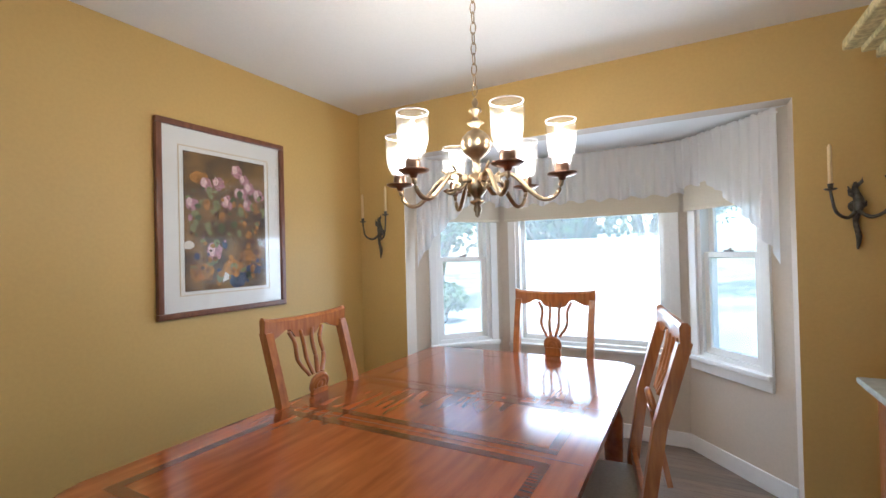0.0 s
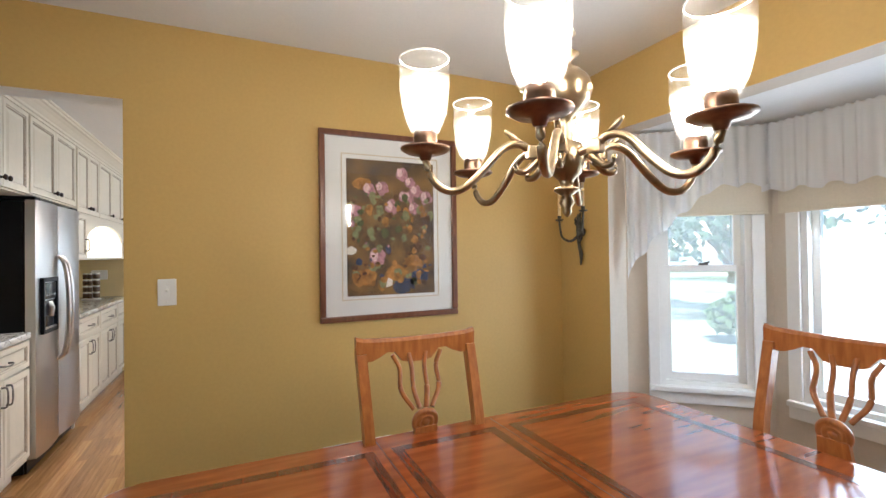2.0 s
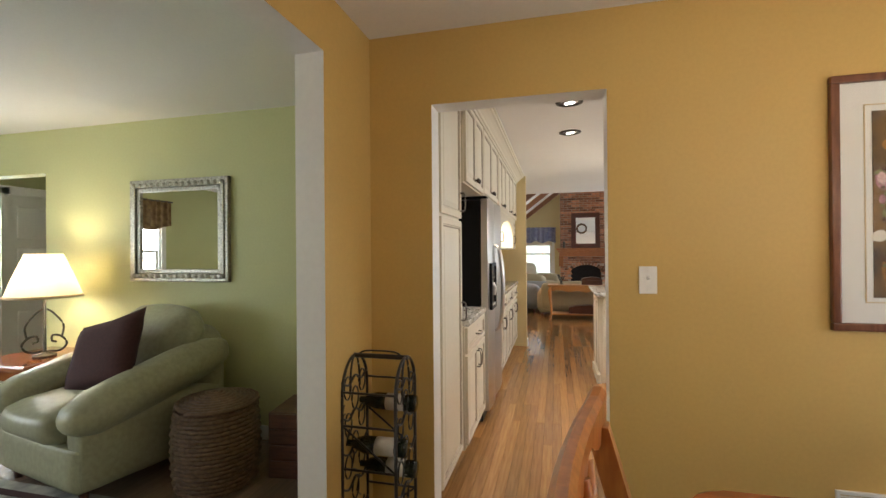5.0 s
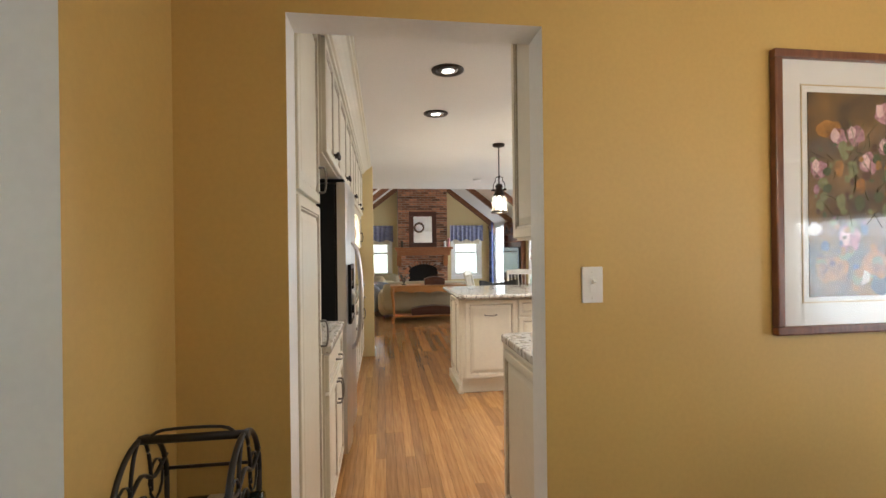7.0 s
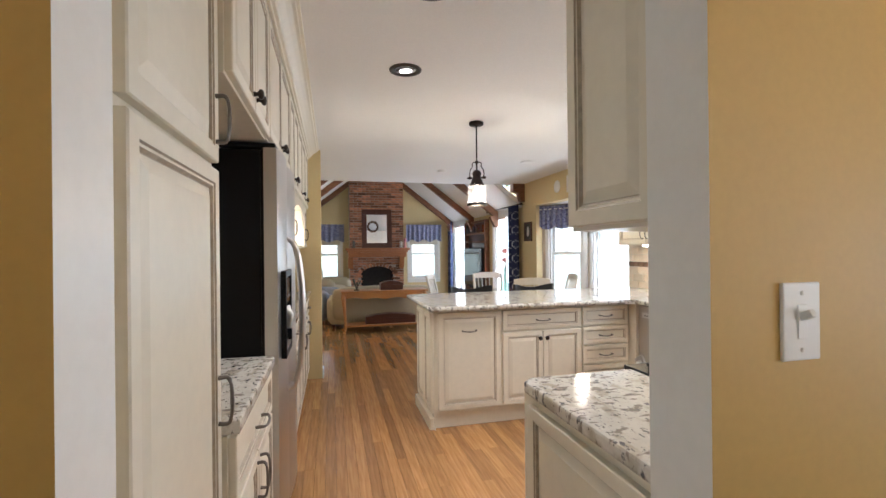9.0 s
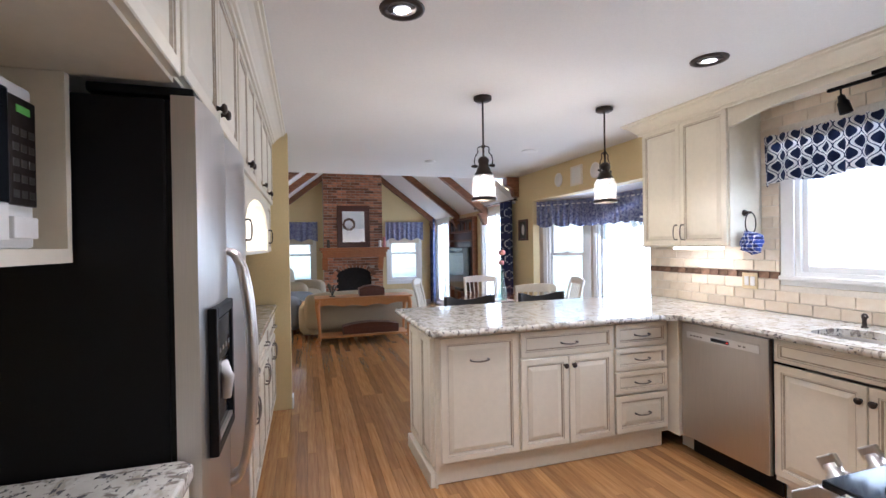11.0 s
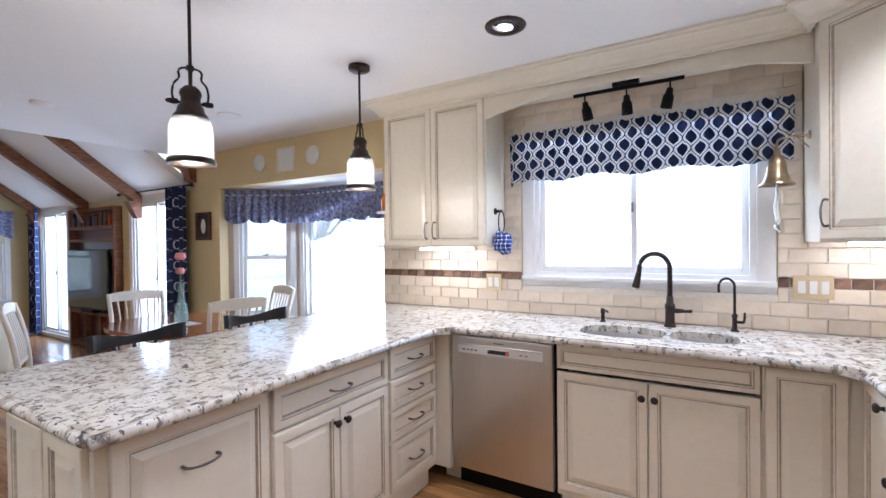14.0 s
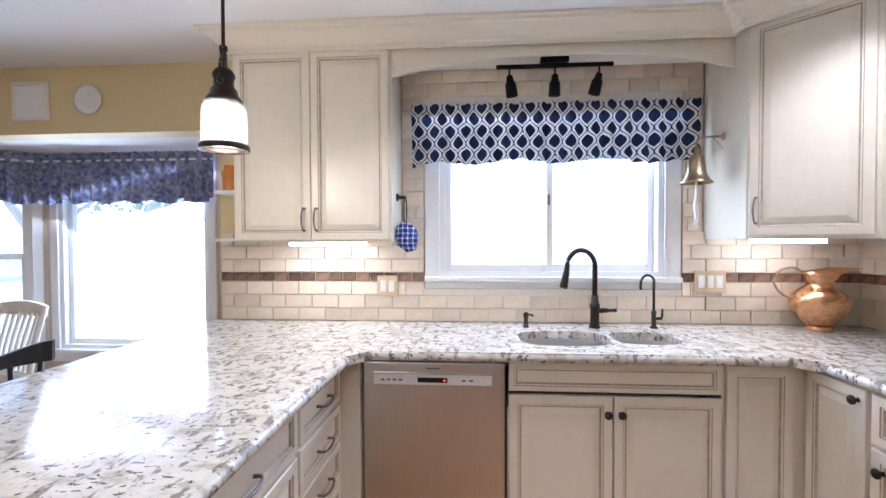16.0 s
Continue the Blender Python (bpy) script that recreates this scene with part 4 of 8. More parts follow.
def chandelier():
    x, y = -1.215, 1.675
    c = thing("chandelier", "aged brass six arm chandelier with lit clear glass shades", "chandelier", pose(x, y, 0))
    bm = bmesh.new()
    lathe(bm, [(0, 2.44), (0.06, 2.438), (0.058, 2.425), (0.02, 2.40), (0.008, 2.385), (0, 2.385)], 20)
    part("ceiling_canopy", bm, BRASS, c)
    z = 2.39
    k = 0
    while z > 1.93:
        bm = bmesh.new()
        a = radians(90 * k)
        pts = [(0.010 * math.cos(q) * math.cos(a), 0.010 * math.cos(q) * math.sin(a), z - 0.020 + 0.022 * math.sin(q)) for q in [i * math.tau / 12 for i in range(12)]]
        tube(bm, pts, 0.0022, 6, closed=True)
        part("chain_link", bm, BRASS, c)
        z -= 0.037
        k += 1
    bm = bmesh.new()
    lathe(bm, [(0, 1.90), (0.006, 1.895), (0.012, 1.88), (0.006, 1.865), (0.02, 1.858), (0.024, 1.85), (0.008, 1.84), (0.012, 1.82), (0.03, 1.808), (0.012, 1.795), (0.014, 1.785), (0.03, 1.776), (0.049, 1.757), (0.056, 1.733), (0.048, 1.707), (0.028, 1.688), (0.014, 1.676), (0.012, 1.65), (0.018, 1.64), (0.012, 1.63), (0.034, 1.622), (0.037, 1.585), (0.03, 1.56), (0.016, 1.548), (0.012, 1.535), (0.026, 1.53), (0.026, 1.525), (0.010, 1.515), (0.016, 1.50), (0.008, 1.488), (0.010, 1.48), (0.003, 1.472), (0, 1.470)], 24)
    part("stem", bm, BRASS, c)
    for i in range(6):
        a = radians(12.5 + 60 * i)
        m = Matrix.Rotation(a, 4, "Z")
        bm = bmesh.new()
        tube(bm, [(0.03, 0, 1.600), (0.07, 0, 1.606), (0.10, 0, 1.620), (0.135, 0, 1.610), (0.18, 0, 1.562), (0.22, 0, 1.528), (0.255, 0, 1.526), (0.28, 0, 1.548), (0.293, 0, 1.585)], [0.010, 0.008, 0.008, 0.008, 0.0085, 0.008, 0.008, 0.0075, 0.007], 10, m)
        tube(bm, [(0.10, 0, 1.622), (0.118, 0, 1.640), (0.130, 0, 1.648)], [0.007, 0.006, 0.003], 6, m)
        tube(bm, [(0.06, 0, 1.590), (0.085, 0, 1.566), (0.105, 0, 1.566), (0.11, 0, 1.582)], [0.009, 0.008, 0.007, 0.004], 6, m)
        box(bm, 0.055, 0.085, -0.010, 0.010, 1.590, 1.618, bevel=0.003, m=m)
        arm = part("arm", bm, BRASS, c)
        bm = bmesh.new()
        mc = m @ pose(0.293, 0, 0.010)
        lathe(bm, [(0, 1.572), (0.010, 1.575), (0.014, 1.586), (0.040, 1.590), (0.050, 1.596), (0.050, 1.600), (0.024, 1.598), (0.023, 1.604), (0.024, 1.618), (0.022, 1.632), (0, 1.632)], 22, mc)
        part("cup", bm, CUPBRASS, arm, "darkened reddish brass drip cup")
        # lower shade: the bulb's glow is put into whiter glass up to z 1.73
        bm = bmesh.new()
        lathe(bm, [(0.021, 1.624), (0.029, 1.630), (0.040, 1.655), (0.048, 1.69), (0.051, 1.73), (0.049, 1.73), (0.046, 1.69), (0.038, 1.657), (0.027, 1.634)], 24, mc)
        sh = part("shade", bm, BLOOMGLASS, arm, "lower tulip glass shade whitened with bulb glow")
        bm = bmesh.new()
        lathe(bm, [(0.051, 1.731), (0.0515, 1.75), (0.0505, 1.776), (0.0485, 1.776), (0.0495, 1.75), (0.049, 1.731)], 24, mc)
        up = part("shade_top", bm, TULIP, sh, "clear glass upper shade")
        up.visible_shadow = False
        bm = bmesh.new()
        tube(bm, [tuple(mc @ Vector((0.0495 * math.cos(k * math.tau / 28), 0.0495 * math.sin(k * math.tau / 28), 1.777))) for k in range(28)], 0.0016, 6, closed=True)
        part("rim", bm, CHINA, sh, "thin white ring round the shade's rim")
        sh.visible_shadow = False
        bm = bmesh.new()
        lathe(bm, [(0.009, 1.63), (0.010, 1.65), (0.018, 1.675), (0.016, 1.70), (0.006, 1.73), (0, 1.738)], 14, mc)
        bl = part("bulb", bm, BULB, arm, "glowing flame shaped bulb")
        point_light("chandelier_light", Matrix.Translation((x, y, 0)) @ mc @ Vector((0, 0, 1.79)), 0.02, 1.3, WARM)


CUPBRASS = material("darkened reddish brass", (0.30, 0.19, 0.13), 0.33, 1.0, grain=0.3, scale=40)
chandelier()

# bay dressing: roller shades and sheer lace
for mm, L, a, b in ((m1, LW, 0.11, LW - 0.03), (m2, CW, 0.05, CW - 0.03), (m3, LW, 0.03, LW - 0.11)):
    t = thing("roller_shade", "ivory roller shade drawn to the top of the window", "window shade", mm, "bay window shades")
    part("shade_cloth", boxes((a, b, -0.035, -0.032, 1.60, 2.03)), ROLLER, t)
    part("hem_bar", boxes((a, b, -0.041, -0.026, 1.585, 1.603), bevel=0.004), ROLLER, t)
for mm, L, kind in ((m1, LW, -1), (m2, CW, 0), (m3, LW, 1)):
    t = thing("sheer_valance", "white sheer lace valance gathered on a rod in the bay", "curtain", mm @ pose(0, -0.075, 0), "sheer bay valances")
    bm = bmesh.new()
    if kind == 0:
        cloth(bm, L, 2.052, lambda s: 1.70 + 0.012 * math.sin(s * 60), 0.013, 22, seed=3)
    elif kind < 0:
        cloth(bm, L, 2.052, lambda s: 1.24 + 0.50 * min(1, s / 0.62) ** 0.7 + 0.012 * math.sin(s * 40), 0.014, 12, seed=5, nv=12)
    else:
        cloth(bm, L, 2.052, lambda s: 1.24 + 0.50 * min(1, (1 - s) / 0.62) ** 0.7 + 0.012 * math.sin(s * 40), 0.014, 12, seed=6, nv=12)
    part("lace", bm, SHEER, t)
    bm = bmesh.new()
    tube(bm, [(0.0, 0.012, 2.03), (L, 0.012, 2.03)], 0.005)
    part("rod", bm, WHITE, t)


def switch_plate(name, m, gangs=1, mat=None, label="white light switch plate on the wall"):
    t = thing(name, label, "switch", m)
    w = 0.035 + 0.023 * (gangs - 1) * 2 / 2
    bm = bmesh.new()
    box(bm, -w, w, -0.007, 0, -0.058, 0.058, bevel=0.003)
    plate = part("plate", bm, mat or CHINA, t)
    for g in range(gangs):
        x = (g - (gangs - 1) / 2) * 0.046
        part("rocker", boxes((x - 0.0165, x + 0.0165, -0.0105, -0.006, -0.033, 0.033), bevel=0.002), CHINA, t)
    return t


sw = thing("light_switch", "white toggle light switch plate on the golden wall", "switch", pose(-2.80, 0.770, 1.245, 0, 0, 90))
part("plate", boxes((-0.036, 0.036, -0.007, 0, -0.059, 0.059), bevel=0.003), CHINA, sw)
part("slot", boxes((-0.009, 0.009, -0.0085, -0.006, -0.026, 0.026), bevel=0.001), WHITE, sw)
bm = bmesh.new()
box(bm, -0.0055, 0.0055, -0.020, 0.0, -0.006, 0.006, bevel=0.002, m=pose(0, -0.006, 0.006, -28))
part("toggle", bm, CHINA, sw)
for z in (-0.043, 0.043):
    bm = bmesh.new()
    lathe(bm, [(0, 0.0015), (0.0035, 0.001), (0.004, 0)], 10, pose(0, -0.007, z, 90))
    part("screw", bm, CHINA, sw)
switch_plate("wall_outlet", pose(-2.80, 1.93, 0.37, 0, 0, 90), label="white wall outlet near the baseboard")
v = thing("wall_vent", "white metal return air grille low on the golden wall", "vent", pose(-2.80, 1.62, 0.33, 0, 0, 90))
bm = bmesh.new()
for r in ((-0.18, 0.18, 0.085, 0.10), (-0.18, 0.18, -0.10, -0.085), (-0.18, -0.165, -0.085, 0.085), (0.165, 0.18, -0.085, 0.085)):
    box(bm, r[0], r[1], -0.012, 0, r[2], r[3], bevel=0.003)
part("frame", bm, WHITE, v)
for k in range(10):
    bm = bmesh.new()
    box(bm, -0.165, 0.165, -0.008, 0.0, -0.0015, 0.0015, m=pose(0, 0, -0.076 + 0.017 * k, 35))
    part("slat", bm, WHITE, v)


def wine_rack():
    r = thing("wine_rack", "black wrought iron arched wine rack standing in the corner", "wine rack", pose(-2.60, -0.385, 0) @ Matrix.Diagonal((1, 1.35, 1.02, 1)))
    for x in (-0.13, 0.13):
        for y in (-0.09, 0.09):
            bm = bmesh.new()
            tube(bm, [(x, y, 0), (x, y, 0.74)], 0.006, 6)
            part("upright", bm, BLACKWOOD, r)
    for y in (-0.09, 0.09):
        bm = bmesh.new()
        tube(bm, [(0.13 * math.cos(a), y, 0.74 + 0.15 * math.sin(a)) for a in [math.pi * k / 12 for k in range(13)]], 0.006, 6)
        tube(bm, [(0.05 * math.cos(a), y, 0.74 + 0.15 * math.sin(a)) for a in [math.pi * k / 12 for k in range(13)]], 0.004, 6)
        part("arch", bm, BLACKWOOD, r)
    for z in (0.05, 0.20, 0.35, 0.50, 0.65, 0.80):
        for y in (-0.09, 0.09):
            bm = bmesh.new()
            tube(bm, [(-0.13, y, z), (-0.065, y, z - 0.03), (0, y, z), (0.065, y, z - 0.03), (0.13, y, z)], 0.005, 6)
            part("cradle", bm, BLACKWOOD, r)
    for x in (-0.13, 0.13):
        for za, zb, rad in ((0.08, 0.08, 0.005), (0.26, 0.26, 0.005), (0.44, 0.44, 0.005), (0.62, 0.62, 0.005), (0.76, 0.76, 0.005), (0.08, 0.26, 0.004), (0.62, 0.44, 0.004)):
            bm = bmesh.new()
            tube(bm, [(x, -0.09, za), (x, 0.09, zb)], rad, 6)
            part("side_bar", bm, BLACKWOOD, r)
    bm = bmesh.new()
    for y in (-0.09, 0.09):
        for k in range(5):
            a = k * 1.3
            tube(bm, [(-0.1 + 0.05 * k, y, 0.1 + 0.14 * k), (-0.06 + 0.05 * k, y, 0.16 + 0.12 * k), (-0.09 + 0.05 * k, y, 0.22 + 0.12 * k)], 0.003, 5)
    part("vine", bm, BLACKWOOD, r)
    bm = bmesh.new()
    tube(bm, [(0, -0.10, 0.888), (0, 0.10, 0.888)], 0.011, 8)
    tube(bm, [(0, -0.075, 0.89), (0, -0.05, 0.91), (0, 0.05, 0.91), (0, 0.075, 0.89)], 0.004, 6)
    part("handle", bm, BLACKWOOD, r)
    for y in (-0.09, 0.09):
        for x, z in ((-0.075, 0.76), (0.075, 0.76), (0.0, 0.70), (-0.07, 0.60), (0.07, 0.60), (0.0, 0.50), (-0.07, 0.42), (0.07, 0.42), (0.0, 0.30)):
            bm = bmesh.new()
            tube(bm, [(x + 0.034 * math.cos(a), y, z + 0.05 * math.sin(a)) for a in [k * math.tau / 12 for k in range(12)]], 0.003, 5, closed=True)
            part("wire_ring", bm, BLACKWOOD, r)


wine_rack()
WINE = material("dark green bottle glass", (0.010, 0.014, 0.008), 0.08, grain=0.1, scale=20)
LABEL = material("paper bottle label", (0.62, 0.60, 0.55), 0.7, grain=0.2, scale=30)
for x, z, sgn in ((-2.665, 0.675, 1), (-2.535, 0.525, 1), (-2.665, 0.375, 1), (-2.535, 0.225, -1)):
    b = thing("wine_bottle", "dark glass wine bottle lying in the rack", "bottle", pose(x, -0.385, z + 0.008, 90 * sgn), group="bottles in the wine rack")
    bm = bmesh.new()
    lathe(bm, [(0, -0.15), (0.036, -0.148), (0.038, -0.14), (0.038, 0.04), (0.03, 0.075), (0.015, 0.10), (0.014, 0.15), (0.016, 0.152), (0.016, 0.16), (0, 0.16)], 18)
    part("bottle_body", bm, WINE, b)
    bm = bmesh.new()
    lathe(bm, [(0.0384, -0.10), (0.0386, -0.10), (0.0386, -0.01), (0.0384, -0.01)], 18)
    part("label", bm, LABEL, b, "pale paper label")


def hutch():
    h = thing("china_hutch", "tall cherry china hutch with a carved crown", "china cabinet", pose(0.27, 1.885, 0))
    part("base", boxes((-0.22, 0.22, -0.62, 0.62, 0.06, 0.78), bevel=0.01), CHERRY, h)
    part("plinth", boxes((-0.24, 0.23, -0.64, 0.64, 0, 0.06), bevel=0.008), CHERRY, h)
    bm = bmesh.new()
    box(bm, -0.27, 0.24, -0.66, 0.66, 0.80, 0.825, bevel=0.008)
    box(bm, -0.25, 0.23, -0.645, 0.645, 0.78, 0.80, bevel=0.005)
    part("shelf_top", bm, STONETRIM, h, "grey green moulded ledge")
    part("upper_case", boxes((-0.13, 0.22, -0.60, 0.60, 0.825, 2.02), bevel=0.008), CHERRY, h)
    bm = bmesh.new()
    for k, (o, z0, z1) in enumerate(((0.0, 2.02, 2.05), (0.03, 2.05, 2.085), (0.06, 2.085, 2.11), (0.10, 2.11, 2.15))):
        box(bm, -0.15 - 1.3 * o, 0.23, -0.62 - 0.4 * o, 0.62 + 0.4 * o, z0, z1, bevel=0.008)
    part("crown", bm, PATINA, h, "dull gilded carved crown moulding")
    for k in range(2):
        bm = bmesh.new()
        y = -0.30 + 0.60 * k
        for r in ((y - 0.28, y - 0.22, 0.85, 2.0), (y + 0.22, y + 0.28, 0.85, 2.0), (y - 0.22, y + 0.22, 0.85, 0.93), (y - 0.22, y + 0.22, 1.92, 2.0)):
            box(bm, -0.15, -0.13, r[0], r[1], r[2], r[3], bevel=0.004)
        d = part("door", bm, CHERRY, h)
        pn = part("pane", boxes((-0.142, -0.138, y - 0.22, y + 0.22, 0.93, 1.92)), SCREEN, d, "dark glass pane")
        bm = bmesh.new()
        lathe(bm, [(0, 0), (0.012, 0.004), (0.012, 0.014), (0, 0.018)], 12, pose(-0.15, y + (0.25 if k == 0 else -0.25), 1.3, 0, -90))
        part("knob", bm, BRASS, d)
    for s in (-1, 1):
        bm = bmesh.new()
        turns = [(0.0, 0.826), (0.02, 0.828)]
        for i in range(18):
            z = 0.84 + 0.065 * i
            turns += [(0.010, z), (0.018, z + 0.016), (0.020, z + 0.034), (0.014, z + 0.052)]
        lathe(bm, turns + [(0.02, 2.012), (0.0, 2.014)], 12, pose(-0.155, s * 0.59, 0))
        part("carved_post", bm, PATINA, h, "carved gilded corner post")


hutch()

# ---- living room ----


def pillow_mesh(bm, w, h, d, m, n=10):
    rows = []
    for side in (-1, 1):
        g = []
        for i in range(n + 1):
            col = []
            for j in range(n + 1):
                u, v = -1 + 2 * i / n, -1 + 2 * j / n
                fat = (max(0, 1 - u ** 4) * max(0, 1 - v ** 4)) ** 0.5
                pinch = 1 - 0.07 * (1 - (abs(u * v)))
                col.append(bm.verts.new(m @ Vector((u * w * pinch, side * d * fat, v * h * pinch))))
            g.append(col)
        rows.append(g)
    for g in rows:
        for a, b in zip(g, g[1:]):
            for j in range(n):
                bm.faces.new((a[j], a[j + 1], b[j + 1], b[j])).smooth = True
    bmesh.ops.remove_doubles(bm, verts=bm.verts, dist=0.0008)


def soft_box(bm, x0, x1, y0, y1, z0, z1, puff=0.03, m=None, n=8, r=0.25):
    """A stuffed block with rounded edges and bulging faces."""
    m = m or Matrix()
    c = Vector(((x0 + x1) / 2, (y0 + y1) / 2, (z0 + z1) / 2))
    half = Vector((abs(x1 - x0) / 2, abs(y1 - y0) / 2, abs(z1 - z0) / 2))
    start = len(bm.verts)
    res = bmesh.ops.create_cube(bm, size=2)
    edges = list({e for v in res["verts"] for e in v.link_edges})
    bmesh.ops.subdivide_edges(bm, edges=edges, cuts=n - 1, use_grid_fill=True)
    bm.verts.ensure_lookup_table()
    rad = min(half) * r * 2
    for v in bm.verts[start:]:
        p = Vector((v.co.x * half.x, v.co.y * half.y, v.co.z * half.z))
        inner = Vector([max(-h + rad, min(h - rad, q)) for q, h in zip(p, half)])
        d = p - inner
        if d.length > 1e-6:
            p = inner + d.normalized() * rad
        bulge = (1 - v.co.x ** 2 * 0.5) * (1 - v.co.y ** 2 * 0.5) * (1 - v.co.z ** 2 * 0.5)
        p += Vector([puff * (1 - abs(b) ** 2) * (1 - abs(e) ** 2) * a ** 3 for a, b, e in ((v.co.x, v.co.y, v.co.z), (v.co.y, v.co.x, v.co.z), (v.co.z, v.co.x, v.co.y))])
        p += Vector([noise.noise((c + p) * 5 + Vector((k * 9, 0, 0))) * 0.006 for k in range(3)])
        v.co = m @ (c + p)
    for f in bm.faces:
        f.smooth = True


def armchair(m, mat, label, width=0.95, name="armchair", seats=1):
    """Stuffed seat facing -y."""
    c = thing(name, label, name.replace("_", " "), m)
    w = width / 2
    bm = bmesh.new()
    soft_box(bm, -w + 0.04, w - 0.04, -0.40, 0.38, 0.07, 0.34, 0.01, r=0.12)
    part("base", bm, mat, c)
    for s in (-1, 1):
        bm = bmesh.new()
        soft_box(bm, s * w - s * 0.24, s * w, -0.45, 0.36, 0.09, 0.62, 0.02, r=0.4)
        part("armrest", bm, mat, c)
    bm = bmesh.new()
    soft_box(bm, -w + 0.1, w - 0.1, 0.20, 0.47, 0.15, 0.84, 0.03, r=0.4)
    part("backrest", bm, mat, c)
    sw = (2 * w - 0.44) / seats
    for k in range(seats):
        x0 = -w + 0.22 + k * sw
        bm = bmesh.new()
        soft_box(bm, x0, x0 + sw, -0.46, 0.22, 0.32, 0.48, 0.03, r=0.4)
        part("seat_cushion", bm, mat, c)
        bm = bmesh.new()
        soft_box(bm, x0 - 0.02, x0 + sw + 0.02, 0.06, 0.28, 0.44, 0.82, 0.04, m=pose(0, 0.02, 0.02, -8), r=0.45)
        part("back_cushion", bm, mat, c)
    for sx in (-1, 1):
        for y in (-0.36, 0.34):
            bm = bmesh.new()
            lathe(bm, [(0, 0), (0.022, 0), (0.03, 0.07), (0, 0.07)], 10, pose(sx * (w - 0.1), y, 0))
            part("foot", bm, MAHOG, c)
    return c




def club_chair(m):
    """A deep stuffed chair facing -y, its rolled arms rising to the back."""
    c = thing("armchair", "overstuffed sage green leather armchair on the dark floor", "armchair", m)
    bm = bmesh.new()
    soft_box(bm, -0.44, 0.44, -0.50, 0.46, 0.07, 0.30, 0.01, r=0.12)
    part("base", bm, LEATHER, c)
    for s in (-1, 1):
        bm = bmesh.new()
        soft_box(bm, s * 0.30, s * 0.46, -0.48, 0.47, 0.08, 0.44, 0.01, r=0.2)
        part("arm_panel", bm, LEATHER, c)
        bm = bmesh.new()
        soft_box(bm, s * 0.26, s * 0.52, -0.54, 0.50, -0.10, 0.10, 0.02, m=pose(0, 0, 0.54, 12, 0), r=0.48)
        part("armrest", bm, LEATHER, c, "rolled sloping armrest")
    bm = bmesh.new()
    soft_box(bm, -0.42, 0.42, 0.26, 0.54, 0.12, 0.78, 0.03, r=0.4)
    part("backrest", bm, LEATHER, c)
    bm = bmesh.new()
    soft_box(bm, -0.28, 0.28, -0.56, 0.24, 0.29, 0.47, 0.03, r=0.4)
    part("seat_cushion", bm, LEATHER, c)
    bm = bmesh.new()
    soft_box(bm, -0.34, 0.36, -0.12, 0.12, -0.24, 0.24, 0.04, m=pose(0, 0.26, 0.66, -24), r=0.45)
    part("back_cushion", bm, LEATHER, c, "loose pillow back")
    for sx in (-1, 1):
        for y in (-0.42, 0.40):
            bm = bmesh.new()
            lathe(bm, [(0, 0), (0.022, 0), (0.03, 0.075), (0, 0.075)], 10, pose(sx * 0.36, y, 0))
            part("foot", bm, MAHOG, c)


club_chair(pose(-3.08, -2.43, 0, 0, 0, 79) @ Matrix.Diagonal((1, 0.93, 1.09, 1)))
p = thing("throw_pillow", "dark plum velvet throw pillow propped on the armchair", "pillow")
bm = bmesh.new()
pillow_mesh(bm, 0.29, 0.24, 0.075, pose(-2.95, -2.40, 0.745, -26, -16, 88))
part("cover", bm, PLUM, p)


def wicker_basket():
    b = thing("wicker_basket", "round brown wicker hamper with a lid beside the armchair", "basket", pose(-3.02, -1.62, 0))
    bm = bmesh.new()
    for k in range(19):
        z = 0.012 + 0.024 * k
        r = 0.205 + 0.03 * math.sin(math.pi * (0.15 + 0.7 * k / 18))
        tube(bm, [((r + 0.006 * (-1) ** (i + k)) * math.cos(i * math.tau / 40), (r + 0.006 * (-1) ** (i + k)) * math.sin(i * math.tau / 40), z) for i in range(40)], 0.0135, 6, closed=True)
    part("weave", bm, WICKER, b)
    bm = bmesh.new()
    coil = []
    for i in range(9 * 36):
        r = 0.236 - 0.026 * i / 36 + 0.004 * (-1) ** i
        coil.append((r * math.cos(i * math.tau / 36), r * math.sin(i * math.tau / 36), 0.475 + 0.006 * i / 36))
    tube(bm, coil, 0.0145, 6)
    part("lid", bm, WICKER, b)
    bm = bmesh.new()
    lathe(bm, [(0, 0.004), (0.2, 0.004), (0.215, 0.24), (0.2, 0.46), (0, 0.46)], 24)
    part("lining", bm, WICKER, b)


wicker_basket()
bx = thing("storage_box", "dark brown slatted storage box against the wall", "box", pose(-3.30, -1.20, 0, 0, 0, 8))
part("case", boxes((-0.18, 0.18, -0.15, 0.15, 0, 0.40), bevel=0.01), MAHOG, bx)
for k in range(4):
    part("slat", boxes((0.18, 0.19, -0.14, 0.14, 0.03 + 0.095 * k, 0.11 + 0.095 * k), bevel=0.004), MAHOG, bx)


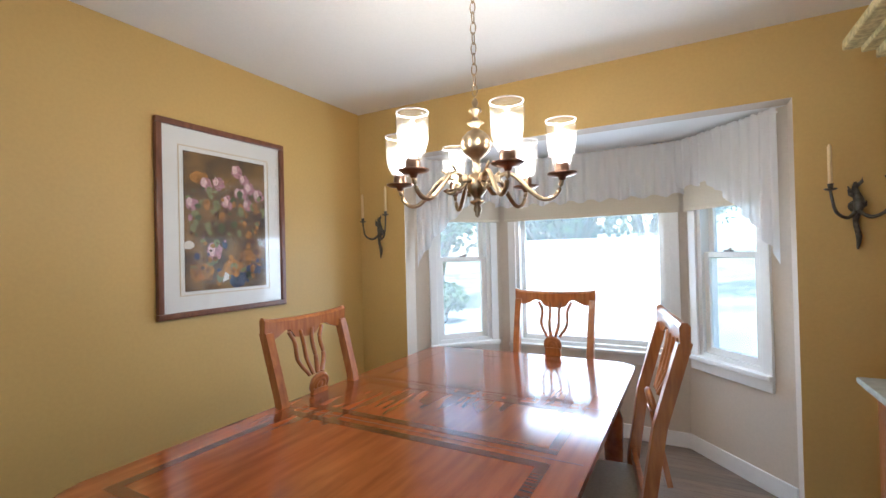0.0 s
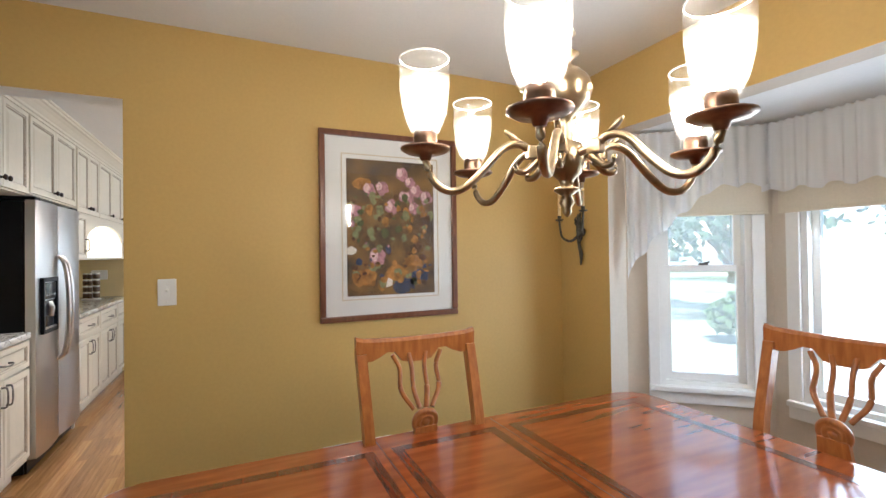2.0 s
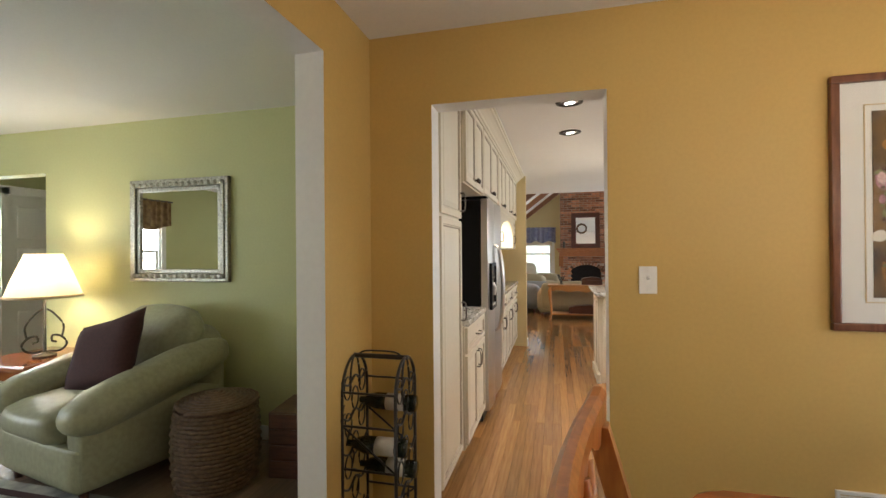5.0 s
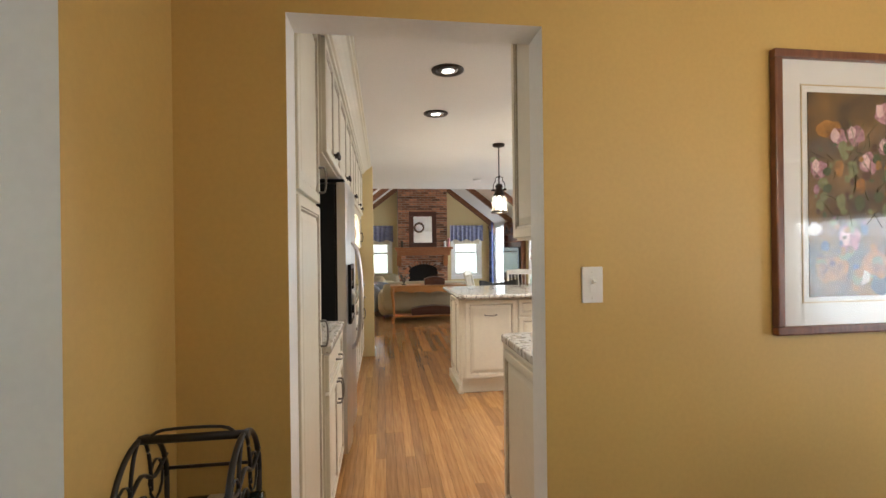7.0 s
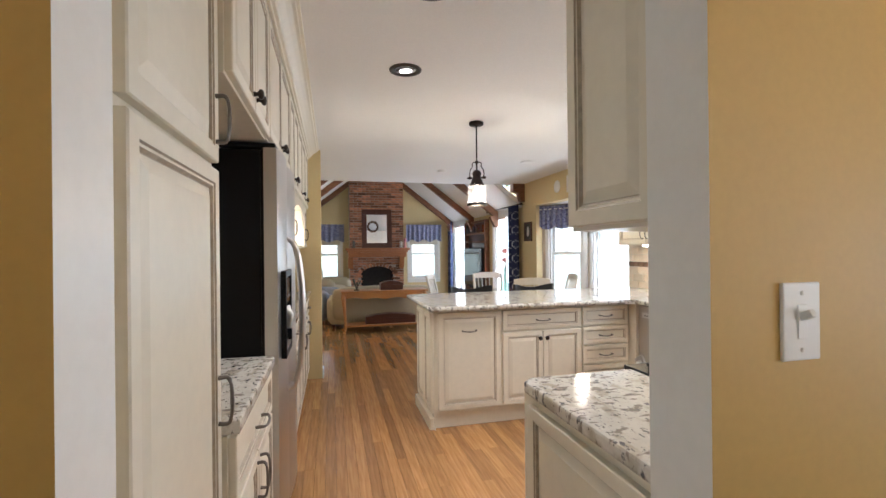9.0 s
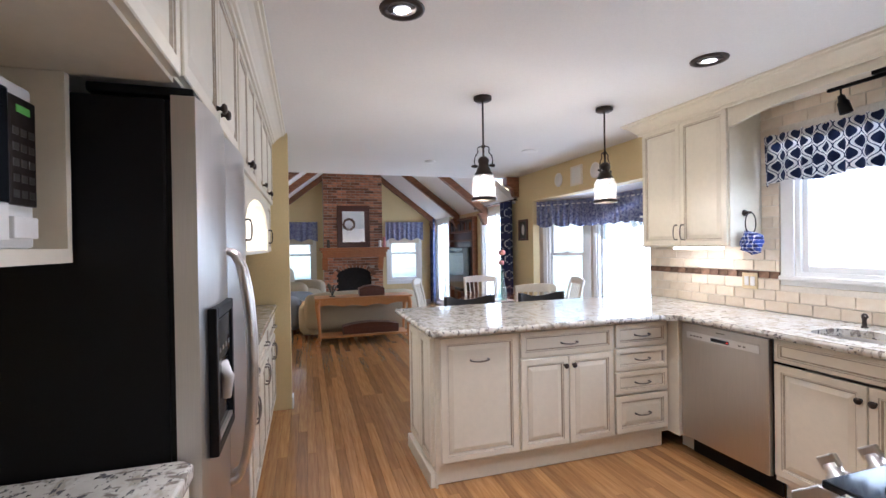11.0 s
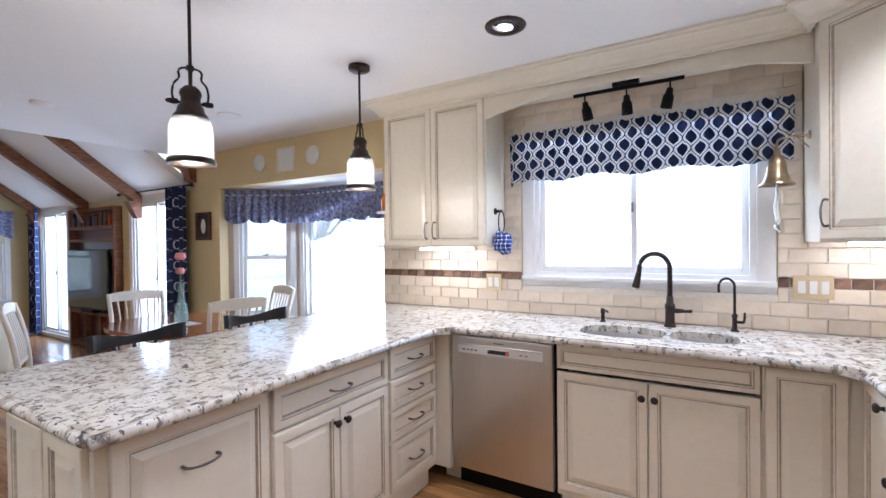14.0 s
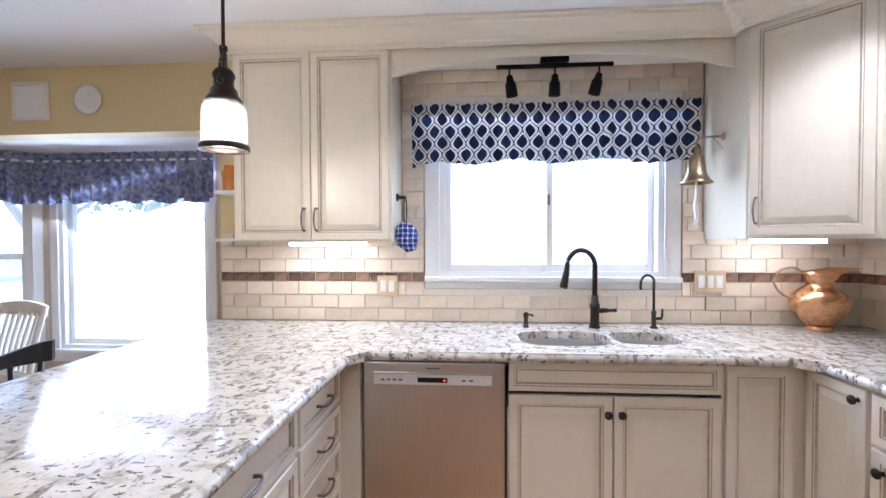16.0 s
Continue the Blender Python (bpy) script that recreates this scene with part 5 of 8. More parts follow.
def side_table():
    t = thing("side_table", "reddish wooden side table beside the armchair", "side table", pose(-3.28, -3.45, 0))
    part("tabletop", boxes((-0.30, 0.30, -0.30, 0.30, 0.56, 0.60), bevel=0.012), CHERRY, t)
    part("apron", boxes((-0.26, 0.26, -0.26, 0.26, 0.48, 0.56), bevel=0.005), CHERRY, t)
    for sx in (-1, 1):
        for sy in (-1, 1):
            bm = bmesh.new()
            lathe(bm, [(0, 0), (0.016, 0), (0.028, 0.3), (0.03, 0.48), (0, 0.48)], 10, pose(sx * 0.23, sy * 0.23, 0))
            part("leg", bm, CHERRY, t)


side_table()


def table_lamp(x, y, z, height, shade_mat, watts, label):
    l = thing("table_lamp", label, "lamp", pose(x, y, z, 0, 0, -41))
    bm = bmesh.new()
    lathe(bm, [(0, 0), (0.075, 0), (0.07, 0.015), (0.02, 0.025), (0.01, 0.04), (0.008, height * 0.6), (0, height * 0.6)], 16)
    part("stem", bm, IRON, l)
    for s in (-1, 1):
        bm = bmesh.new()
        pts = [(s * r, 0, h * height) for r, h in ((0.012, 0.05), (0.09, 0.045), (0.13, 0.11), (0.10, 0.18), (0.05, 0.20), (0.04, 0.15), (0.07, 0.13))]
        tube(bm, pts, 0.008, 8)
        tube(bm, [(s * r, 0, h * height) for r, h in ((0.10, 0.17), (0.11, 0.30), (0.05, 0.42), (0.012, 0.46))], 0.007, 8)
        part("scroll", bm, IRON, l, "wrought iron scroll")
    bm = bmesh.new()
    lathe(bm, [(0.235, height * 0.58), (0.19, height * 0.75), (0.115, height), (0.113, height), (0.187, height * 0.75), (0.232, height * 0.58)], 32)
    part("shade", bm, shade_mat, l, "cream flared fabric shade, lit from inside")
    bm = bmesh.new()
    lathe(bm, [(0.236, height * 0.575), (0.239, height * 0.575), (0.236, height * 0.60), (0.233, height * 0.60)], 32)
    part("trim", bm, IVORY, l)
    bm = bmesh.new()
    lathe(bm, [(0.012, height * 0.60), (0.03, height * 0.68), (0.028, height * 0.74), (0, height * 0.79)], 14)
    part("bulb", bm, BULB, l)
    point_light("table_lamp_light", (x, y, z + height * 0.90), 0.04, watts, WARM)


LAMPSHADE = translucent_cloth("lit lamp fabric", (0.88, 0.82, 0.68), 0.6)
table_lamp(-3.28, -3.40, 0.60, 0.78, LAMPSHADE, 6, "wrought iron scroll table lamp with a lit cream shade")


def wall_mirror():
    mi = thing("wall_mirror", "rectangular mirror in an ornate antique silver frame on the green wall", "mirror", pose(-3.60, -2.45, 1.555, 0, 0, 90))
    w, h = 0.46, 0.40
    bm = bmesh.new()
    for a, d in ((0.0, 0.035), (0.03, 0.045), (0.065, 0.03)):
        for r in ((-w + a, w - a, h - a - 0.032, h - a), (-w + a, w - a, -h + a, -h + a + 0.032), (-w + a, -w + a + 0.032, -h + a, h - a), (w - a - 0.032, w - a, -h + a, h - a)):
            box(bm, r[0], r[1], -d, 0, r[2], r[3], bevel=0.006)
    part("frame", bm, SILVER, mi)
    for k in range(15):
        for z in (h - 0.045, -h + 0.045):
            bm = bmesh.new()
            lathe(bm, [(0, 0.014), (0.016, 0.008), (0.022, 0)], 8, pose(-w + 0.05 + k * (2 * w - 0.1) / 14, -0.043, z, 90))
            part("carving", bm, SILVER, mi)
    part("glass", boxes((-w + 0.09, w - 0.09, -0.016, -0.010, -h + 0.09, h - 0.09)), MIRROR, mi)


wall_mirror()
val = thing("window_valance", "brown floral fabric valance over the living room window", "curtain", ml @ pose(3.85, -0.09, 0))
bm = bmesh.new()
cloth(bm, 1.45, 2.16, lambda s: 1.75 + 0.04 * math.cos(s * 4 * math.pi), 0.018, 14, seed=9)
part("fabric", bm, BROWNVAL, val)
bm = bmesh.new()
tube(bm, [(-0.03, 0, 2.15), (1.48, 0, 2.15)], 0.012)
for x in (0.0, 1.45):
    tube(bm, [(x, 0, 2.15), (x, 0.09, 2.15)], 0.008)
part("rod", bm, BRONZE, val)

# front door with its sidelight
d = thing("door_1", "white panelled front door with a dark handle", "door", ml @ pose(7.18, 0, 0))
d["kind"] = "structure"
bm = boxes((0.08, 0.95, -0.04, -0.002, 0, 2.03))
for a, b in ((0.16, 0.48), (0.55, 0.87)):
    for z0, z1 in ((0.15, 0.75), (0.90, 1.45), (1.55, 1.90)):
        box(bm, a, b, -0.048, -0.03, z0, z1, bevel=0.012)
part("leaf", bm, WHITE, d)
bm = boxes((0.0, 0.08, -0.06, -0.001, 0, 2.10), (0.95, 1.03, -0.06, -0.001, 0, 2.10), (-0.40, 1.03, -0.06, -0.001, 2.03, 2.12), (-0.40, -0.32, -0.06, -0.001, 0, 2.10))
part("casing", bm, WHITE, d)
part("side_panel", boxes((-0.32, 0.0, -0.03, -0.002, 0, 1.0), (-0.32, 0.0, -0.03, -0.002, 1.88, 2.03), (-0.32, -0.27, -0.03, -0.002, 1.0, 1.88), (-0.03, 0.0, -0.03, -0.002, 1.0, 1.88), (-0.27, -0.03, -0.025, -0.01, 1.28, 1.295), (-0.27, -0.03, -0.025, -0.01, 1.58, 1.595)), WHITE, d)
pane = part("sidelight", boxes((-0.28, -0.02, 0.05, 0.056, 1.0, 1.88)), GLASS, d)
pane.visible_shadow = False
bm = bmesh.new()
lathe(bm, [(0, 0), (0.03, 0.0), (0.03, 0.01), (0.012, 0.02), (0.026, 0.045), (0.02, 0.065), (0, 0.07)], 14, pose(0.88, -0.04, 1.0, 90))
part("door_handle", bm, BRONZE, d)

r = thing("area_rug", "patterned grey and brown wool rug with a fringed border", "rug", pose(-1.35, -2.55, 0))
part("pile", boxes((-1.35, 1.35, -1.25, 1.15, 0.0, 0.012), bevel=0.004), RUG, r)
for e in ((-1.27, 1.27, 1.00, 1.05), (-1.27, 1.27, -1.15, -1.10), (-1.27, -1.22, -1.10, 1.00), (1.22, 1.27, -1.10, 1.00)):
    part("border", boxes((*e, 0.011, 0.0135)), PLUM, r, "dark border stripe")

# ---- kitchen ----


def panel_front(bm, x0, x1, z0, z1, y=0.0, rail=0.044, thick=0.02):
    """A raised panel front with glazed grooves; its face looks to -y."""
    rail = min(rail, (x1 - x0) * 0.24, (z1 - z0) * 0.24)
    steps = [(0, thick, 0), (0, 0.003, 0), (0.003, 0, 0), (rail - 0.008, 0, 0), (rail - 0.005, 0.004, 1), (rail, 0.004, 0), (rail + 0.005, 0.011, 1), (rail + 0.007, 0.011, 1), (rail + 0.034, 0.003, 0)]
    if (z1 - z0) < 0.2 or (x1 - x0) < 0.16:
        steps = steps[:-1]
    loops = []
    for inset, dy, _ in steps:
        loops.append([bm.verts.new((x, y - thick + dy, z)) for x, z in ((x0 + inset, z0 + inset), (x1 - inset, z0 + inset), (x1 - inset, z1 - inset), (x0 + inset, z1 - inset))])
    for (a, b), st in zip(zip(loops, loops[1:]), steps[1:]):
        for k in range(4):
            bm.faces.new((a[k], a[(k + 1) % 4], b[(k + 1) % 4], b[k])).material_index = st[2]
    bm.faces.new(loops[0][::-1])
    bm.faces.new(loops[-1])


def pull(bm, x, z, y, long=0.10, upright=False):
    pts = [(-0.5, 0, 0), (-0.5, -0.022, 0), (-0.3, -0.03, -0.004), (0, -0.032, -0.006), (0.3, -0.03, -0.004), (0.5, -0.022, 0), (0.5, 0, 0)]
    if upright:
        tube(bm, [(x + c, y + b, z + a * long) for a, b, c in pts], [0.006, 0.005, 0.004, 0.005, 0.004, 0.005, 0.006], 8)
    else:
        tube(bm, [(x + a * long, y + b, z + c) for a, b, c in pts], [0.006, 0.005, 0.004, 0.005, 0.004, 0.005, 0.006], 8)


def knob(bm, x, z, y):
    lathe(bm, [(0.009, 0), (0.006, 0.008), (0.007, 0.012), (0.016, 0.018), (0.017, 0.024), (0.012, 0.03), (0, 0.032)], 14, pose(x, y, z, 90))


def cabinet(name, m, w, d, z0, z1, fronts, label, toe=0.0, group=""):
    """A cabinet unit whose box face is y=0 of m. fronts: (kind, x0, x1, z0, z1, handle, hx, hz)."""
    c = thing(name, label, "cabinet", m, group)
    part("body", boxes((0, w, 0, d, z0 + toe, z1)), CREAM, c)
    if toe:
        part("toe_kick", boxes((0.0, w, 0.075, 0.09, 0, toe)), CREAM, c)
    for kind, x0, x1, a, b, handle, hx, hz in fronts:
        bm = bmesh.new()
        panel_front(bm, x0, x1, a, b)
        f = part(kind, bm, [CREAM, GLAZE], c)
        if handle:
            bm = bmesh.new()
            if handle == "knob":
                knob(bm, hx, hz, -0.02)
            else:
                pull(bm, hx, hz, -0.02, 0.11, handle == "bar")
            part("handle", bm, BRONZE if handle == "knob" else NICKEL, f, "dark metal " + ("knob" if handle == "knob" else "pull"))
    return c


TOP, UNDER, TOE = 0.935, 0.895, 0.115
# peninsula, facing east
PX = -5.555
pm = lambda y: pose(PX, y, 0, 0, 0, 90)
cabinet("base_cabinet", pm(0.83), 0.527, 0.60, 0, UNDER, [("door", 0.02, 0.517, 0.145, 0.880, "pull", 0.262, 0.740)], "cream glazed pull-out cabinet in the peninsula", TOE, "peninsula cabinets")
cabinet("base_cabinet", pm(1.357), 0.698, 0.60, 0, UNDER, [("drawer", 0.012, 0.687, 0.722, 0.880, "pull", 0.35, 0.797), ("door", 0.012, 0.347, 0.145, 0.708, "knob", 0.320, 0.650), ("door", 0.353, 0.687, 0.145, 0.708, "knob", 0.380, 0.650)], "cream glazed peninsula cabinet with a drawer over two doors", TOE, "peninsula cabinets")
cabinet("base_cabinet", pm(2.055), 0.445, 0.60, 0, UNDER, [("drawer", 0.010, 0.432, a, b, "pull", 0.215, (a + b) / 2) for a, b in ((0.150, 0.400), (0.413, 0.558), (0.571, 0.716), (0.729, 0.882))], "cream glazed cabinet with four drawers", TOE, "peninsula cabinets")
pe = thing("peninsula_end_panel", "cream raised panel end of the peninsula", "cabinet", pose(-6.16, 0.83, 0))
part("board", boxes((0, 0.605, -0.012, 0, 0, UNDER)), CREAM, pe)
for a, b in ((0.03, 0.31), (0.33, 0.58)):
    bm = bmesh.new()
    panel_front(bm, a, b, 0.12, 0.875, -0.012)
    part("panel", bm, [CREAM, GLAZE], pe)
bm = boxes((-0.01, 0.60, -0.045, -0.0125, 0, 0.09), bevel=0.006)
part("base_moulding", bm, CREAM, pe)
part("base_moulding", boxes((0.56, 0.57, 0.0, 1.65, 0, 0.112), bevel=0.003), CREAM, pe)
bp = thing("peninsula_back_panel", "plain cream back panel behind the bar stools", "cabinet", pose(-6.16, 0.83, 0))
part("board", boxes((-0.02, 0, 0, 2.34, 0, UNDER)), CREAM, bp)

# sink run, facing south
NY = 2.555
nm = lambda x: pose(x, NY, 0)
cabinet("corner_filler", nm(-5.555), 0.10, 0.60, 0, UNDER, [], "cream filler beside the dishwasher", TOE)
part("post", boxes((-5.575, -5.456, 2.501, 2.5549, TOE, UNDER)), CREAM, thing("corner_post", "cream painted corner post between the cabinets", "cabinet"))
cabinet("sink_cabinet", nm(-4.842), 0.862, 0.60, 0, UNDER - 0.2, [("false_drawer", 0.006, 0.856, 0.768, 0.888, "", 0, 0), ("door", 0.006, 0.428, 0.150, 0.752, "knob", 0.405, 0.683), ("door", 0.434, 0.856, 0.150, 0.752, "knob", 0.460, 0.683)], "cream glazed sink cabinet with two doors", TOE)
cabinet("base_cabinet", nm(-3.98), 0.33, 0.60, 0, UNDER, [("door", 0.012, 0.268, 0.150, 0.888, "", 0, 0)], "narrow cream glazed corner cabinet", TOE, "sink run cabinets")


def dishwasher():
    d = thing("dishwasher", "stainless steel dishwasher built in under the granite counter", "dishwasher", pose(-5.45, NY, 0))
    part("body", boxes((0.005, 0.60, 0, 0.56, 0.12, 0.885)), BLACK, d)
    part("door", boxes((0.006, 0.597, -0.035, -0.001, 0.13, 0.885), bevel=0.005), STEEL, d, "brushed steel door")
    part("control_panel", boxes((0.05, 0.545, -0.0385, -0.034, 0.792, 0.836), bevel=0.0015), NICKELP, d, "pale control strip")
    part("handle_recess", boxes((0.05, 0.545, -0.042, -0.034, 0.836, 0.843), bevel=0.002), STEEL, d)
    part("display", boxes((0.235, 0.36, -0.0400, -0.038, 0.802, 0.823)), SCREEN, d, "dark display")
    part("indicator", boxes((0.343, 0.354, -0.0408, -0.0395, 0.808, 0.815)), REDLED, d)
    for k in range(6):
        x = 0.08 + 0.025 * k if k < 4 else 0.42 + 0.03 * (k - 4)
        part("button", boxes((x, x + 0.016, -0.0400, -0.038, 0.808, 0.816)), NICKEL, d)
    part("name_mark", boxes((0.27, 0.33, -0.0362, -0.0348, 0.857, 0.863)), NICKEL, d)
    part("toe_plate", boxes((0.005, 0.60, 0.06, 0.07, 0, 0.12)), BLACK, d)


NICKELP = material("pale silver plastic", (0.74, 0.73, 0.71), 0.35, 0.0, grain=0.04, scale=30)
REDLED = glow("red indicator", (1.0, 0.08, 0.05), 0.5)
dishwasher()

# east run, facing west
em = lambda y: pose(-3.65, y, 0, 0, 0, -90)
cabinet("base_cabinet", em(2.555), 0.30, 0.64, 0, UNDER, [("door", 0.02, 0.29, 0.150, 0.885, "knob", 0.262, 0.845)], "cream glazed corner cabinet door", TOE, "range wall cabinets")
cabinet("base_cabinet", em(2.255), 0.39, 0.64, 0, UNDER, [("drawer", 0.012, 0.38, 0.72, 0.885, "pull", 0.195, 0.80), ("door", 0.012, 0.38, 0.150, 0.705, "knob", 0.06, 0.64)], "cream glazed cabinet beside the range", TOE, "range wall cabinets")
cabinet("base_cabinet", em(1.10), 0.40, 0.64, 0, UNDER, [("drawer", 0.012, 0.39, 0.72, 0.885, "pull", 0.2, 0.80), ("door", 0.012, 0.39, 0.150, 0.705, "knob", 0.06, 0.64)], "cream glazed cabinet by the dining doorway", TOE, "range wall cabinets")
ep = thing("cabinet_end_panel", "cream panel closing the cabinet run by the doorway", "cabinet", pose(-3.60, 0.70, 0))
bm = bmesh.new()
panel_front(bm, 0.02, 0.62, 0.12, 0.865)
part("panel", bm, [CREAM, GLAZE], ep)
part("base_moulding", boxes((0.0, 0.64, -0.032, -0.0205, 0, 0.11), bevel=0.003), CREAM, ep)


def kitchen_range():
    r = thing("range", "stainless steel slide-in range with front knobs", "stove", pose(-3.63, 1.86, 0.02, 0, 0, -90))
    part("body", boxes((0.004, 0.756, 0, 0.64, 0.05, 0.90)), BLACK, r)
    bm = bmesh.new()
    box(bm, 0.004, 0.756, -0.04, -0.001, 0.17, 0.78, bevel=0.006)
    door = part("oven_door", bm, STEEL, r)
    part("window", boxes((0.12, 0.64, -0.043, -0.039, 0.30, 0.62), bevel=0.002), SCREEN, door)
    bm = bmesh.new()
    tube(bm, [(0.06, -0.04, 0.73), (0.06, -0.085, 0.735), (0.38, -0.092, 0.737), (0.70, -0.085, 0.735), (0.70, -0.04, 0.73)], 0.012, 10)
    part("handle", bm, STEEL, door)
    bm = bmesh.new()
    prism(bm, [(-0.001, 0.80), (-0.10, 0.80), (-0.115, 0.86), (-0.06, 0.90), (-0.001, 0.90)], 0.004, 0.756, m=Matrix(((0, 0, 1, 0), (1, 0, 0, 0), (0, 1, 0, 0), (0, 0, 0, 1))), bevel=0.004)
    part("control_panel", bm, STEEL, r)
    for k in range(5):
        bm = bmesh.new()
        mm = pose(0.11 + 0.135 * k, -0.085, 0.885, 35)
        lathe(bm, [(0.024, 0), (0.024, 0.006), (0.017, 0.01), (0.016, 0.03), (0, 0.032)], 18, mm)
        box(bm, -0.006, 0.006, -0.022, 0.022, 0.02, 0.048, bevel=0.004, m=mm)
        part("knob", bm, STEEL, r, "chunky steel burner knob")
    part("cooktop", boxes((0.0, 0.76, -0.05, 0.64, 0.901, 0.918), bevel=0.004), SCREEN, r)
    for k in range(3):
        bm = bmesh.new()
        x = 0.13 + 0.25 * k
        for dx in (-0.10, 0.0, 0.10):
            box(bm, x + dx - 0.006, x + dx + 0.006, 0.04, 0.58, 0.932, 0.945, bevel=0.003)
        for y in (0.06, 0.31, 0.56):
            box(bm, x - 0.11, x + 0.11, y - 0.006, y + 0.006, 0.917, 0.9445)
        part("grate", bm, BLACK, r)
    part("drawer", boxes((0.004, 0.756, -0.035, -0.001, 0.06, 0.16), bevel=0.005), STEEL, r)


kitchen_range()


def holed_slab(bm, outer, holes, z0, z1):
    for z, flip in ((z1, False), (z0, True)):
        edges = []
        for loop in [outer] + holes:
            vs = [bm.verts.new((x, y, z)) for x, y in loop]
            edges += [bm.edges.new((vs[i], vs[(i + 1) % len(vs)])) for i in range(len(vs))]
        bmesh.ops.triangle_fill(bm, edges=edges, use_beauty=True)
    for loop in [outer] + holes:
        n = len(loop)
        for i in range(n):
            a, b = loop[i], loop[(i + 1) % n]
            bm.faces.new([bm.verts.new((*p, z)) for p, z in ((a, z0), (b, z0), (b, z1), (a, z1))])
    bmesh.ops.remove_doubles(bm, verts=bm.verts, dist=1e-4)


def oval(cx, cy, rx, ry, power=3.2, n=28):
    pts = []
    for k in range(n):
        a = k * math.tau / n
        c, s = math.cos(a), math.sin(a)
        pts.append((cx + rx * math.copysign(abs(c) ** (2 / power), c), cy + ry * math.copysign(abs(s) ** (2 / power), s)))
    return pts


BOWLS = [(-4.565, 2.795, 0.205, 0.160), (-4.190, 2.815, 0.148, 0.132)]
top = thing("granite_countertop", "speckled cream granite countertop round the sink and peninsula", "countertop")
corner = [(math.cos(radians(a)) * 0.05, math.sin(radians(a)) * 0.05) for a in (180, 202, 225, 248, 270, 292, 315, 338, 360)]
outer = [(-6.46 + a, 0.84 + b) for a, b in corner[:5]] + [(-5.60 + 2.2 * a, 0.90 + 2.2 * b) for a, b in corner[4:]] + [(-5.49, 2.40), (-5.41, 2.50), (-3.755, 2.50), (-3.68, 2.42), (-3.68, 1.862), (-2.94, 1.862), (-2.94, 3.185), (-6.51, 3.185)]
bm = bmesh.new()
holed_slab(bm, outer, [oval(*b) for b in BOWLS], UNDER + 0.002, TOP)
part("slab", bm, GRANITE, top)
bm = bmesh.new()
tube(bm, [(x, y, (TOP + UNDER) / 2 + 0.0005) for x, y in outer[:15]], 0.0188, 10)
part("bullnose", bm, GRANITE, top, "rounded granite edge")
c2 = thing("granite_countertop", "short granite countertop by the dining doorway", "countertop")
bm = bmesh.new()
prism(bm, [(-3.635, 0.72), (-3.60, 0.677), (-2.94, 0.677), (-2.94, 1.098), (-3.635, 1.098)], UNDER + 0.002, TOP, bevel=0.008)
part("slab", bm, GRANITE, c2)


def sink():
    s = thing("kitchen_sink", "undermounted stainless steel double bowl sink", "sink")
    for cx, cy, rx, ry in BOWLS:
        bm = bmesh.new()
        prev = None
        for k, z in ((1.02, UNDER), (1.0, 0.875), (0.97, 0.76), (0.9, 0.725), (0.6, 0.718), (0.12, 0.714)):
            ring = [bm.verts.new((x, y, z)) for x, y in oval(cx, cy, rx * k, ry * k)]
            if prev:
                for i in range(len(ring)):
                    bm.faces.new((prev[i], prev[(i + 1) % len(ring)], ring[(i + 1) % len(ring)], ring[i])).smooth = True
            prev = ring
        bm.faces.new(prev)
        b = part("bowl", bm, STEEL, s)
        bm = bmesh.new()
        lathe(bm, [(0.045, 0.717), (0.045, 0.721), (0.03, 0.72), (0.0, 0.716)], 18, pose(cx, cy, 0))
        part("drain", bm, STEEL, b)


sink()


